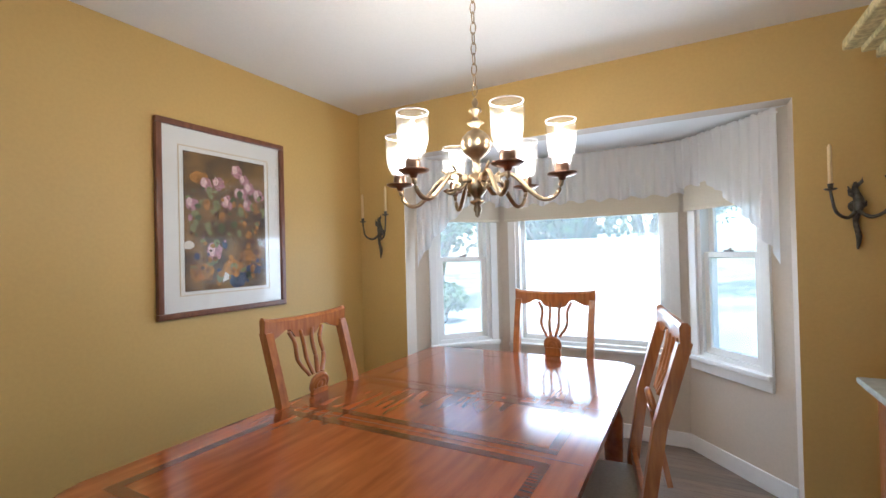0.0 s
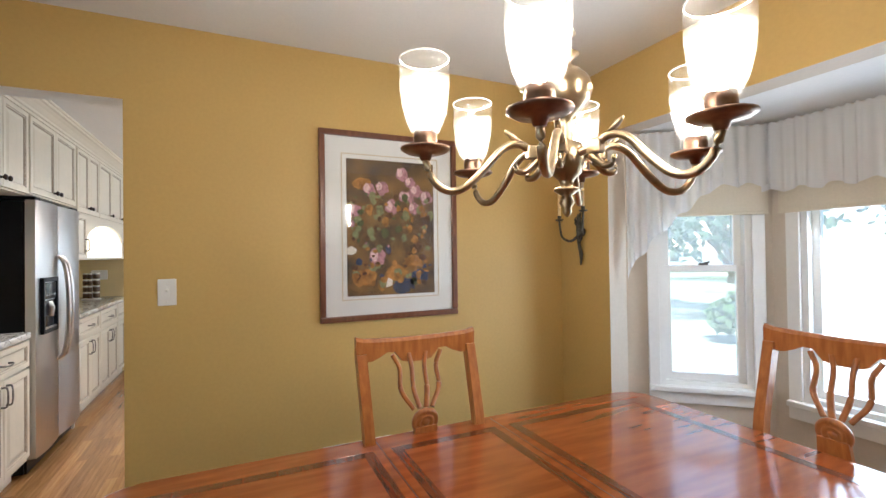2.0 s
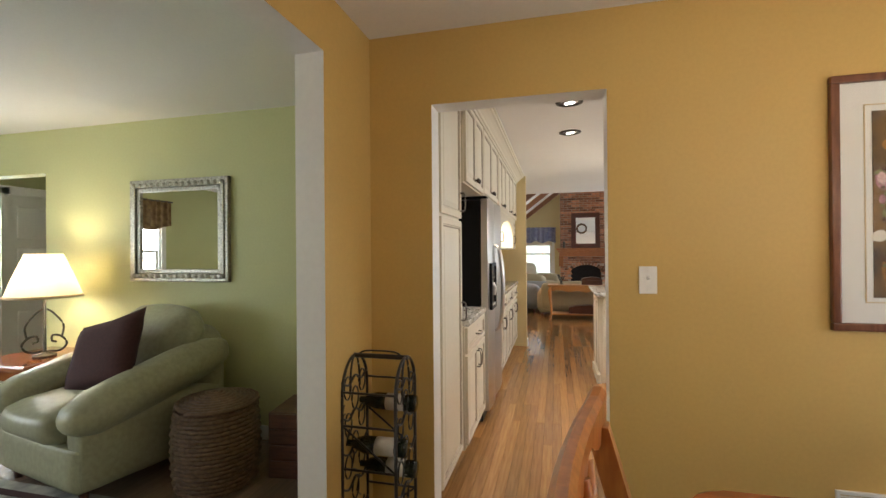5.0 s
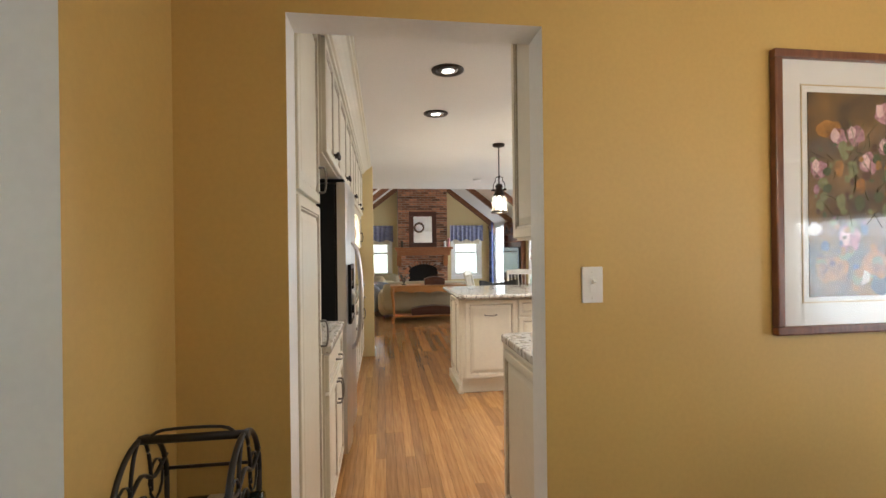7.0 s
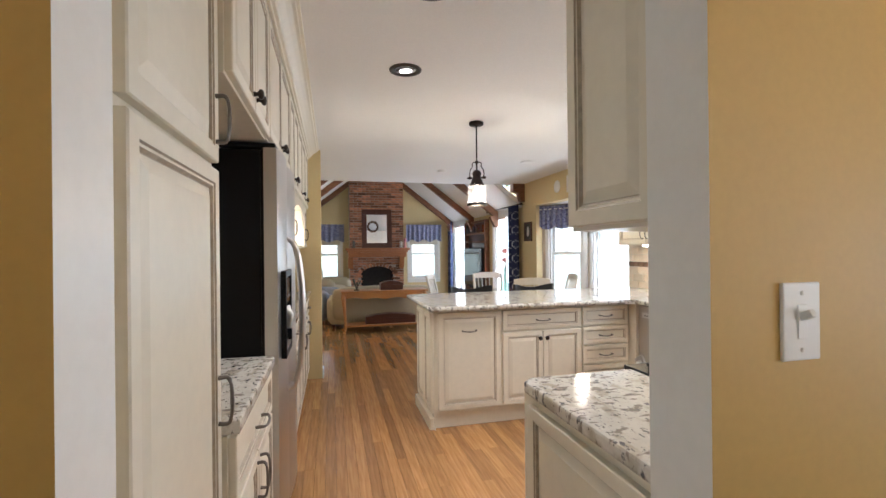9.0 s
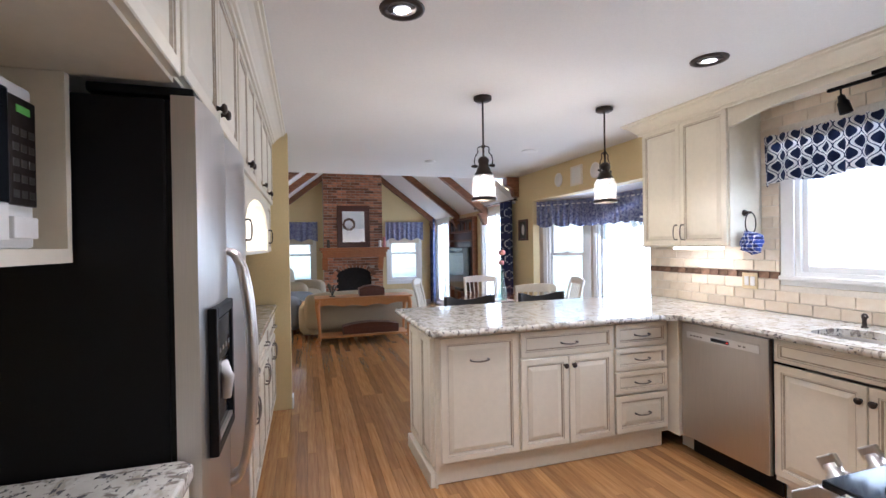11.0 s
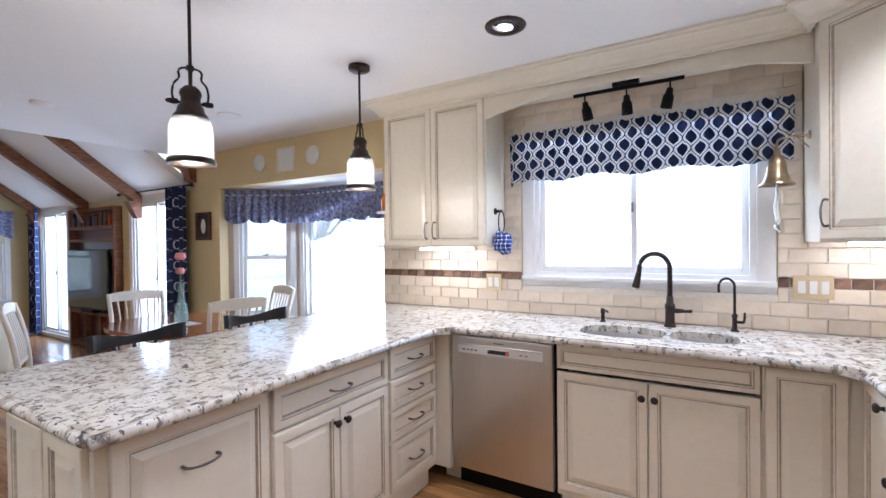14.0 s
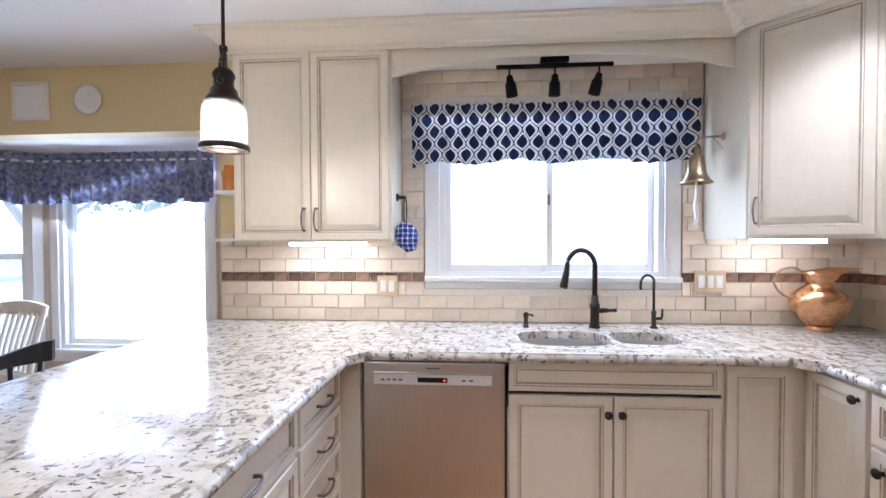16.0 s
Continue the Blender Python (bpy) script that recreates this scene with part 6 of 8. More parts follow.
def faucet():
    f = thing("kitchen_faucet", "oil rubbed bronze gooseneck faucet with a pull-down spray", "faucet", pose(-4.355, 3.05, TOP))
    bm = bmesh.new()
    lathe(bm, [(0.03, 0), (0.03, 0.008), (0.024, 0.014), (0.023, 0.10), (0.026, 0.105), (0.026, 0.125), (0.019, 0.13), (0.017, 0.17), (0, 0.17)], 20)
    part("base", bm, BRONZE, f)
    bm = bmesh.new()
    pts = [(0, 0, 0.15), (0, 0, 0.32)] + [(-0.075 + 0.075 * math.cos(a), -0.02 + 0.02 * math.cos(a), 0.32 + 0.085 * math.sin(a)) for a in [math.pi * k / 10 for k in range(1, 11)]] + [(-0.152, -0.042, 0.29)]
    tube(bm, pts, 0.0135, 12)
    neck = part("neck", bm, BRONZE, f)
    bm = bmesh.new()
    tube(bm, [(-0.152, -0.042, 0.30), (-0.158, -0.044, 0.27), (-0.168, -0.048, 0.22), (-0.170, -0.049, 0.212)], [0.015, 0.017, 0.021, 0.018], 14)
    part("spray_head", bm, BRONZE, neck)
    bm = bmesh.new()
    tube(bm, [(0.02, 0, 0.09), (0.055, -0.005, 0.092), (0.075, -0.008, 0.092), (0.105, -0.02, 0.095)], [0.014, 0.012, 0.008, 0.010], 10)
    part("lever", bm, BRONZE, f)
    g = thing("filter_faucet", "slim bronze drinking water faucet", "faucet", pose(-4.055, 3.055, TOP))
    bm = bmesh.new()
    lathe(bm, [(0.02, 0), (0.02, 0.006), (0.012, 0.012), (0.011, 0.07), (0.014, 0.075), (0.012, 0.09), (0, 0.09)], 16)
    part("base", bm, BRONZE, g)
    bm = bmesh.new()
    tube(bm, [(0, 0, 0.08), (0, 0, 0.23)] + [(-0.035 + 0.035 * math.cos(a), -0.01, 0.23 + 0.045 * math.sin(a)) for a in [math.pi * k / 8 for k in range(1, 9)]] + [(-0.07, -0.01, 0.20)], 0.0065, 10)
    part("spout", bm, BRONZE, g)
    bm = bmesh.new()
    tube(bm, [(0.0, 0, 0.05), (0.035, 0, 0.05), (0.042, 0, 0.062), (0.044, 0, 0.10)], [0.008, 0.008, 0.006, 0.005], 8)
    part("lever", bm, BRONZE, g)
    p = thing("soap_dispenser", "small bronze soap pump beside the sink", "soap pump", pose(-4.71, 3.045, TOP))
    bm = bmesh.new()
    lathe(bm, [(0.017, 0), (0.017, 0.006), (0.011, 0.01), (0.010, 0.05), (0.014, 0.055), (0.013, 0.075), (0.006, 0.08), (0, 0.08)], 14)
    part("pump", bm, BRONZE, p)
    bm = bmesh.new()
    tube(bm, [(0, 0, 0.068), (0.03, -0.03, 0.070), (0.034, -0.034, 0.062)], 0.005, 8)
    part("nozzle", bm, BRONZE, p)


faucet()

# upper cabinets of the sink wall
UB, UT, UY = 1.385, 2.36, 2.895
wu = 0.82
cabinet("wall_cabinet", pose(-6.21, UY, 0), wu, 0.30, UB, UT, [("door", 0.012, 0.408, UB + 0.012, UT - 0.015, "bar", 0.378, 1.50), ("door", 0.412, 0.808, UB + 0.012, UT - 0.015, "bar", 0.442, 1.50)], "cream glazed two door wall cabinet beside the window")
part("light_tube", boxes((-5.95, -5.55, 2.96, 3.02, UB - 0.018, UB - 0.001)), STRIP, thing("under_cabinet_light", "slim lit tube under the wall cabinet", "light"))
area_light("under_cabinet_glow", (-5.80, 2.99, UB - 0.025), (-5.80, 3.06, 0.9), 0.55, 0.05, 0.5, (1.0, 0.90, 0.76))
cc = thing("corner_wall_cabinet", "cream glazed diagonal corner wall cabinet", "cabinet")
bm = bmesh.new()
A, B = Vector((-3.752, 2.80, 0)), Vector((-3.44, 2.49, 0))
prism(bm, [(-3.752, 3.19), (A.x, A.y), (B.x, B.y), (-2.94, 2.49), (-2.94, 3.19)], 1.395, UT)
part("body", bm, CREAM, cc)
dl = (B - A).length
dm = Matrix.Translation(A) @ Matrix.Rotation(math.atan2(B.y - A.y, B.x - A.x), 4, "Z")
bm = bmesh.new()
panel_front(bm, 0.015, dl - 0.015, 1.41, UT - 0.012)
for v in bm.verts:
    v.co = dm @ v.co
dr = part("door", bm, [CREAM, GLAZE], cc)
bm = bmesh.new()
pull(bm, 0.045, 1.52, -0.02, 0.11, True)
for v in bm.verts:
    v.co = dm @ v.co
part("handle", bm, NICKEL, dr, "dark metal pull")
area_light("corner_cabinet_glow", (-3.48, 2.98, 1.38), (-3.45, 3.1, 0.9), 0.35, 0.05, 0.6, (1.0, 0.90, 0.76))
part("light_tube", boxes((-3.62, -3.3, 2.94, 3.0, 1.375, 1.394)), STRIP, thing("under_cabinet_light", "slim lit tube under the corner cabinet", "light"))
cabinet("wall_cabinet", pose(-3.30, 2.485, 0, 0, 0, -90), 0.62, 0.36, 1.40, UT, [("door", 0.03, 0.31, 1.412, UT - 0.015, "bar", 0.28, 1.52), ("door", 0.314, 0.60, 1.412, UT - 0.015, "bar", 0.344, 1.52)], "cream glazed wall cabinet on the range wall", 0, "range wall uppers")
cabinet("wall_cabinet", pose(-3.26, 1.08, 0, 0, 0, -90), 0.42, 0.32, 1.40, UT, [("door", 0.012, 0.41, 1.412, UT - 0.015, "bar", 0.05, 1.52)], "cream glazed wall cabinet by the doorway", 0, "range wall uppers")
ep2 = thing("wall_cabinet_end_panel", "cream raised panel on the end of a wall cabinet", "cabinet", pose(-3.26, 0.66, 0))
bm = bmesh.new()
panel_front(bm, 0.01, 0.31, 1.41, UT - 0.01)
part("panel", bm, [CREAM, GLAZE], ep2)


def crown(name, line, label):
    """A stepped crown moulding along an open line of (x, y), growing to the right of the way."""
    c = thing(name, label, "moulding")
    c["kind"] = "structure"
    bm = bmesh.new()
    prof = [(0.0, 2.335), (0.012, 2.335), (0.015, 2.350), (0.026, 2.354), (0.032, 2.366), (0.060, 2.392), (0.082, 2.408), (0.096, 2.412), (0.100, 2.424), (0.112, 2.427), (0.114, 2.439), (0.0, 2.439)]
    rows = []
    for i, p in enumerate(line):
        p = Vector((*p, 0))
        a = (p - Vector((*line[i - 1], 0))).normalized() if i else None
        b = (Vector((*line[i + 1], 0)) - p).normalized() if i < len(line) - 1 else None
        na = Vector((a.y, -a.x, 0)) if a else None
        nb = Vector((b.y, -b.x, 0)) if b else None
        n = (na + nb).normalized() if na and nb else (na or nb)
        k = 1 / max(0.4, n.dot(na or nb))
        rows.append([bm.verts.new(p + n * (o * k) + Vector((0, 0, z))) for o, z in prof])
    for a, b in zip(rows, rows[1:]):
        for k in range(len(prof)):
            bm.faces.new((a[k], a[(k + 1) % len(prof)], b[(k + 1) % len(prof)], b[k]))
    bm.faces.new(rows[0]), bm.faces.new(rows[-1][::-1])
    part("moulding", bm, CREAM, c)


crown("crown_moulding", [(-6.215, 3.19), (-6.215, UY - 0.022), (-3.77, UY - 0.022), (-3.77, 2.78), (-3.45, 2.462), (-3.30, 2.462), (-3.30, 1.86)], "stepped cream crown moulding over the sink wall cabinets")
# arched valance over the window
va = thing("arched_valance", "cream arched wooden valance over the sink window", "valance")
bm = bmesh.new()
n = 24
x0, x1 = -5.388, -3.754
rows = []
for i in range(n + 1):
    s = i / n
    z = 2.205 + 0.085 * max(0.0, 1 - abs(2 * s - 1) ** 2.4) if 0.02 < s < 0.98 else 2.205
    x = x0 + (x1 - x0) * s
    rows.append([bm.verts.new((x, y, zz)) for y, zz in ((UY - 0.004, z), (UY + 0.016, z), (UY + 0.016, 2.36), (UY - 0.004, 2.36))])
for a, b in zip(rows, rows[1:]):
    for k in range(4):
        bm.faces.new((a[k], a[(k + 1) % 4], b[(k + 1) % 4], b[k]))
bm.faces.new(rows[0]), bm.faces.new(rows[-1])
part("board", bm, CREAM, va)
part("soffit", boxes((x0, x1, UY + 0.017, 3.16, 2.33, 2.36)), CREAM, va)

# sink window dressing
wv = thing("window_valance", "navy and white ogee patterned valance over the sink window", "curtain", pose(-5.325, 3.12, 0))
bm = bmesh.new()
cloth(bm, 1.53, 2.13, lambda s: 1.815 + 0.014 * math.sin(s * 21) - 0.025 * abs(2 * s - 1) ** 6, 0.024, 17, seed=2, nv=10)
part("fabric", bm, OGEE, wv)
bm = bmesh.new()
tube(bm, [(-0.01, 0.03, 2.10), (1.54, 0.03, 2.10)], 0.007)
part("rod", bm, WHITE, wv)


def track_light():
    t = thing("track_light", "black three head track light over the sink", "track light", pose(-4.57, 3.02, 0))
    part("mount", boxes((-0.07, 0.07, -0.03, 0.03, 2.295, 2.329), bevel=0.004), BLACK, t)
    part("bar", boxes((-0.295, 0.295, -0.009, 0.009, 2.276, 2.295), bevel=0.003), BLACK, t)
    for x, ang in ((-0.228, -9), (0.004, 0), (0.226, 13)):
        bm = bmesh.new()
        tube(bm, [(x, 0, 2.28), (x, 0, 2.235)], 0.005, 8)
        mm = pose(x, 0, 2.240, 10, ang)
        lathe(bm, [(0, 0.005), (0.016, 0.0), (0.02, -0.03), (0.028, -0.04), (0.031, -0.105), (0.027, -0.107), (0.022, -0.09), (0, -0.088)], 16, mm)
        part("spot_head", bm, BLACK, t)


track_light()


def towel_ring():
    t = thing("towel_ring", "bronze towel ring with a hanging blue plaid towel", "towel ring", pose(-5.388, 3.02, 1.60))
    bm = bmesh.new()
    lathe(bm, [(0.022, 0), (0.022, 0.006), (0.010, 0.012), (0.008, 0.05), (0, 0.05)], 14, pose(0, 0, 0.02, 0, 90))
    part("bracket", bm, BRONZE, t)
    bm = bmesh.new()
    tube(bm, [(0.045, 0.03 * math.cos(a) * 1.6, -0.055 + 0.075 * math.sin(a)) for a in [k * math.tau / 20 for k in range(20)]], 0.004, 8, closed=True)
    part("ring", bm, BRONZE, t)
    bm = bmesh.new()
    pillow_mesh(bm, 0.06, 0.07, 0.055, pose(0.05, 0, -0.185, 0, 14, 80))
    for v in bm.verts:
        v.co += noise.noise_vector(v.co * 26) * 0.024
    part("towel", bm, PLAID, t, "bunched blue plaid towel")


towel_ring()


def hanging_bell():
    b = thing("wall_bell", "brass ship bell on a bracket with a white rope pull", "bell", pose(-3.756, 2.98, 1.90))
    bm = bmesh.new()
    lathe(bm, [(0.02, 0), (0.02, 0.006), (0.008, 0.012), (0, 0.012)], 12, pose(0, 0, 0, 0, -90))
    tube(bm, [(0, 0, 0), (-0.10, 0, -0.004), (-0.125, 0, -0.02), (-0.128, 0, -0.05)], 0.006, 8)
    tube(bm, [(-0.004, 0, -0.06), (-0.05, 0, -0.006)], 0.003, 6)
    part("bracket", bm, BRASS, b)
    bm = bmesh.new()
    lathe(bm, [(0, -0.05), (0.012, -0.052), (0.014, -0.085), (0.032, -0.10), (0.038, -0.13), (0.044, -0.175), (0.058, -0.21), (0.075, -0.225), (0.074, -0.23), (0.05, -0.21), (0, -0.12)], 26, pose(-0.128, 0, 0))
    part("bell", bm, BRASS, b)
    bm = bmesh.new()
    tube(bm, [(-0.128, 0, -0.20), (-0.127, 0, -0.25)] + [(-0.128 + 0.004 * math.sin(k), 0, -0.25 - 0.018 * k) for k in range(1, 11)] + [(-0.115, 0, -0.45)], [0.004, 0.006] + [0.0095 + 0.0015 * (k % 2) for k in range(10)] + [0.004], 8)
    part("rope", bm, CHINA, b, "white braided rope")


hanging_bell()
pc = thing("copper_pitcher", "hammered copper pitcher with a brass handle on the counter", "pitcher", pose(-3.255, 3.05, TOP, 0, 0, -8))
bm = bmesh.new()
lathe(bm, [(0, 0), (0.056, 0), (0.060, 0.008), (0.046, 0.018), (0.050, 0.026), (0.078, 0.050), (0.108, 0.092), (0.124, 0.135), (0.126, 0.155), (0.114, 0.180), (0.082, 0.205), (0.060, 0.218), (0.052, 0.232), (0.056, 0.265), (0.080, 0.295), (0.077, 0.295), (0.052, 0.267), (0.047, 0.232)], 32)
for v in bm.verts:
    if v.co.z > 0.255 and v.co.x > 0:
        v.co.x += 0.085 * (v.co.z - 0.25) / 0.04
        v.co.z += 0.018
part("vessel", bm, COPPER, pc)
bm = bmesh.new()
tube(bm, [(-0.07, 0, 0.29), (-0.11, 0, 0.315), (-0.17, 0, 0.30), (-0.20, 0, 0.245), (-0.17, 0, 0.185), (-0.118, 0, 0.155)], 0.006, 10)
part("handle", bm, BRASS, pc, "thin brass handle")
switch_plate("backsplash_switch", pose(-5.47, 3.172, 1.137), 2, IVORY, "stone coloured double switch plate on the tiles")
switch_plate("backsplash_outlet", pose(-3.72, 3.172, 1.167), 3, IVORY, "stone coloured triple switch plate on the tiles")

# ---- the refrigerator wall ----
FY = -0.178
sm = lambda x: pose(x, FY, 0, 0, 0, 180)
cabinet("pantry_cabinet", pose(-2.945, -0.206, 0, 0, 0, 180), 0.54, 0.59, 0, UT, [("door", 0.02, 0.528, 0.135, 1.560, "bar", 0.500, 1.0), ("door", 0.02, 0.528, 1.578, UT - 0.015, "bar", 0.500, 1.68)], "tall cream glazed pantry cabinet by the doorway", TOE)
cabinet("base_cabinet", sm(-3.49), 0.72, 0.59, 0, UNDER, [("drawer", 0.012, 0.708, 0.72, 0.885, "pull", 0.36, 0.80), ("door", 0.012, 0.357, 0.145, 0.705, "bar", 0.330, 0.62), ("door", 0.363, 0.708, 0.145, 0.705, "bar", 0.390, 0.62)], "cream glazed cabinet beside the refrigerator", TOE, "refrigerator wall cabinets")
c3 = thing("granite_countertop", "short granite countertop beside the refrigerator", "countertop")
bm = bmesh.new()
prism(bm, [(-3.488, -0.795), (-4.215, -0.795), (-4.215, -0.175), (-4.188, -0.147), (-3.488, -0.147)], UNDER + 0.002, TOP, bevel=0.008)
part("slab", bm, GRANITE, c3)
cabinet("wall_cabinet", sm(-3.49), 0.72, 0.59, 1.81, UT, [("door", 0.012, 0.357, 1.82, UT - 0.015, "knob", 0.33, 1.87), ("door", 0.363, 0.708, 1.82, UT - 0.015, "knob", 0.39, 1.87)], "cream glazed cabinet over the microwave shelf", 0, "refrigerator wall uppers")
ms = thing("microwave_shelf", "cream open shelf box holding the microwave", "shelf", sm(-3.49))
part("side", boxes((0.0, 0.02, 0.20, 0.59, 1.40, 1.809)), CREAM, ms)
part("side", boxes((0.70, 0.72, 0.20, 0.59, 1.40, 1.809)), CREAM, ms)
part("shelf_board", boxes((0.02, 0.70, 0.20, 0.59, 1.40, 1.430)), CREAM, ms)
part("back", boxes((0.02, 0.70, 0.575, 0.59, 1.430, 1.809)), CREAM, ms)
mw = thing("microwave", "white countertop microwave on the open shelf", "microwave", sm(-3.55) @ pose(0, 0.065, 0.034))
part("case", boxes((0, 0.55, 0.15, 0.50, 1.397, 1.70), bevel=0.008), CHINA, mw)
part("door", boxes((0.01, 0.445, 0.135, 0.149, 1.41, 1.69), bevel=0.004), CHINA, mw)
part("door_glass", boxes((0.02, 0.438, 0.130, 0.136, 1.475, 1.672), bevel=0.002), SCREEN, mw, "dark door glass")
part("keypad", boxes((0.455, 0.535, 0.138, 0.149, 1.475, 1.67), bevel=0.002), BRONZE, mw, "dark brown keypad")
for row in range(5):
    for col in range(3):
        part("key", boxes((0.463 + 0.024 * col, 0.480 + 0.024 * col, 0.1365, 0.1385, 1.488 + 0.028 * row, 1.502 + 0.028 * row), bevel=0.001), NICKEL, mw)
part("clock", boxes((0.475, 0.515, 0.1365, 0.1385, 1.642, 1.655)), glow("green display", (0.1, 0.3, 0.05), 0.08), mw)
part("push_bar", boxes((0.46, 0.535, 0.136, 0.149, 1.415, 1.455), bevel=0.003), CHINA, mw)


def refrigerator():
    r = thing("refrigerator", "stainless side-by-side refrigerator with black sides and a dispenser", "refrigerator", pose(-4.225, -0.122, 0, 0, 0, 180))
    W_, SPLIT = 0.885, 0.405
    part("body", boxes((0, W_, 0.078, 0.66, 0.02, 1.778), bevel=0.006), BLACK, r, "black textured body")
    part("grille", boxes((0.01, W_ - 0.01, 0.064, 0.077, 0.02, 0.10)), BLACK, r)

    def door(x0, x1):
        bm = bmesh.new()
        n = 10
        pts = [(x0, 0.066)] + [(x0 + (x1 - x0) * k / n, 0.026 - 0.026 * math.sin(math.pi * (0.10 + 0.80 * k / n)) ** 0.7) for k in range(n + 1)] + [(x1, 0.066)]
        prism(bm, pts, 0.11, 1.788, bevel=0.004)
        return part("door", bm, STEEL, r, "brushed steel door")
    d1, d2 = door(0.0, SPLIT - 0.003), door(SPLIT + 0.003, W_)
    part("door_gasket", boxes((0.004, W_ - 0.004, 0.0665, 0.0775, 0.12, 1.775)), BLACK, r)
    for d, x in ((d1, SPLIT - 0.034), (d2, SPLIT + 0.034)):
        bm = bmesh.new()
        tube(bm, [(x, 0.012, 0.68), (x, -0.022, 0.71), (x, -0.048, 0.84), (x, -0.058, 1.05), (x, -0.048, 1.26), (x, -0.022, 1.39), (x, 0.012, 1.42)], [0.011, 0.013, 0.0145, 0.0155, 0.0145, 0.013, 0.011], 12)
        part("handle", bm, STEEL, d, "long bowed steel handle")
    bm = boxes((0.055, 0.078, -0.014, 0.02, 0.90, 1.275), (0.297, 0.320, -0.014, 0.02, 0.90, 1.275), (0.078, 0.297, -0.014, 0.02, 1.245, 1.275), (0.078, 0.297, -0.014, 0.02, 0.90, 0.928), bevel=0.004)
    disp = part("dispenser", bm, BLACK, d1, "black water and ice dispenser")
    part("dispenser_recess", boxes((0.078, 0.297, -0.003, 0.01, 0.928, 1.12)), SCREEN, disp)
    part("dispenser_panel", boxes((0.086, 0.289, -0.009, 0.01, 1.128, 1.240), bevel=0.003), SCREEN, disp)
    for k in range(4):
        part("button", boxes((0.105 + 0.045 * k, 0.128 + 0.045 * k, -0.0105, -0.0085, 1.150, 1.162), bevel=0.001), NICKEL, disp)
    bm = bmesh.new()
    tube(bm, [(0.187, -0.002, 1.11), (0.187, -0.016, 1.07), (0.187, -0.012, 1.01)], [0.016, 0.018, 0.012], 8)
    part("paddle", bm, NICKELP, disp)
    part("drip_tray", boxes((0.085, 0.290, -0.012, 0.0, 0.928, 0.940), bevel=0.002), STEEL, disp)
    for a, b in ((0.015, 0.12), (W_ - 0.12, W_ - 0.015)):
        part("hinge_cover", boxes((a, b, 0.02, 0.24, 1.7885, 1.811), bevel=0.007), BLACK, r)
    bm = bmesh.new()
    lathe(bm, [(0, 0.002), (0.014, 0.002), (0.014, 0)], 16, pose(W_ - 0.05, 0.013, 1.69, 90))
    part("badge", bm, STEEL, d2)
    return r


refrigerator()
PAPER = material("white paper", (0.78, 0.78, 0.76), 0.8, grain=0.04, scale=40)
BROCHURE = material("blue brochure print", (0.03, 0.10, 0.30), 0.4, second=(0.02, 0.30, 0.42), scale=6)
n1 = thing("paper_note", "white envelope held on the refrigerator's black side", "paper", pose(-4.2245, -0.650, 1.240, 0, 0, 90))
part("sheet", boxes((-0.10, 0.10, -0.004, 0.0, -0.08, 0.08)), PAPER, n1)
part("stamp_mark", boxes((0.055, 0.085, -0.0055, -0.0035, 0.045, 0.07)), NICKEL, n1)
n2 = thing("brochure", "blue brochure held on the refrigerator's black side", "paper", pose(-4.2295, -0.690, 1.325, 0, 6, 90))
part("sheet", boxes((-0.06, 0.06, -0.0115, -0.0075, -0.07, 0.07)), BROCHURE, n2)
cabinet("wall_cabinet", sm(-4.215), 0.92, 0.59, 1.825, UT, [("door", 0.012, 0.457, 1.835, UT - 0.015, "knob", 0.422, 1.88), ("door", 0.463, 0.908, 1.835, UT - 0.015, "knob", 0.498, 1.88)], "cream glazed cabinet over the refrigerator", 0, "refrigerator wall uppers")
part("panel", boxes((-5.158, -5.136, -0.79, -0.183, 0, 1.824)), CREAM, thing("refrigerator_side_panel", "cream panel beside the refrigerator", "cabinet"))
FX = -5.16
cabinet("wall_cabinet", sm(FX), 0.68, 0.59, 1.79, UT, [("door", 0.012, 0.335, 1.80, UT - 0.015, "knob", 0.30, 1.85), ("door", 0.342, 0.668, 1.80, UT - 0.015, "knob", 0.375, 1.85)], "cream glazed upper cabinet", 0, "refrigerator wall uppers")
cabinet("wall_cabinet", sm(FX - 0.68), 1.375, 0.59, 1.79, UT, [("door", 0.012, 0.45, 1.80, UT - 0.015, "knob", 0.42, 1.85), ("door", 0.457, 0.91, 1.80, UT - 0.015, "knob", 0.88, 1.85), ("door", 0.917, 1.36, 1.80, UT - 0.015, "knob", 0.95, 1.85)], "cream glazed three door upper cabinet", 0, "refrigerator wall uppers")


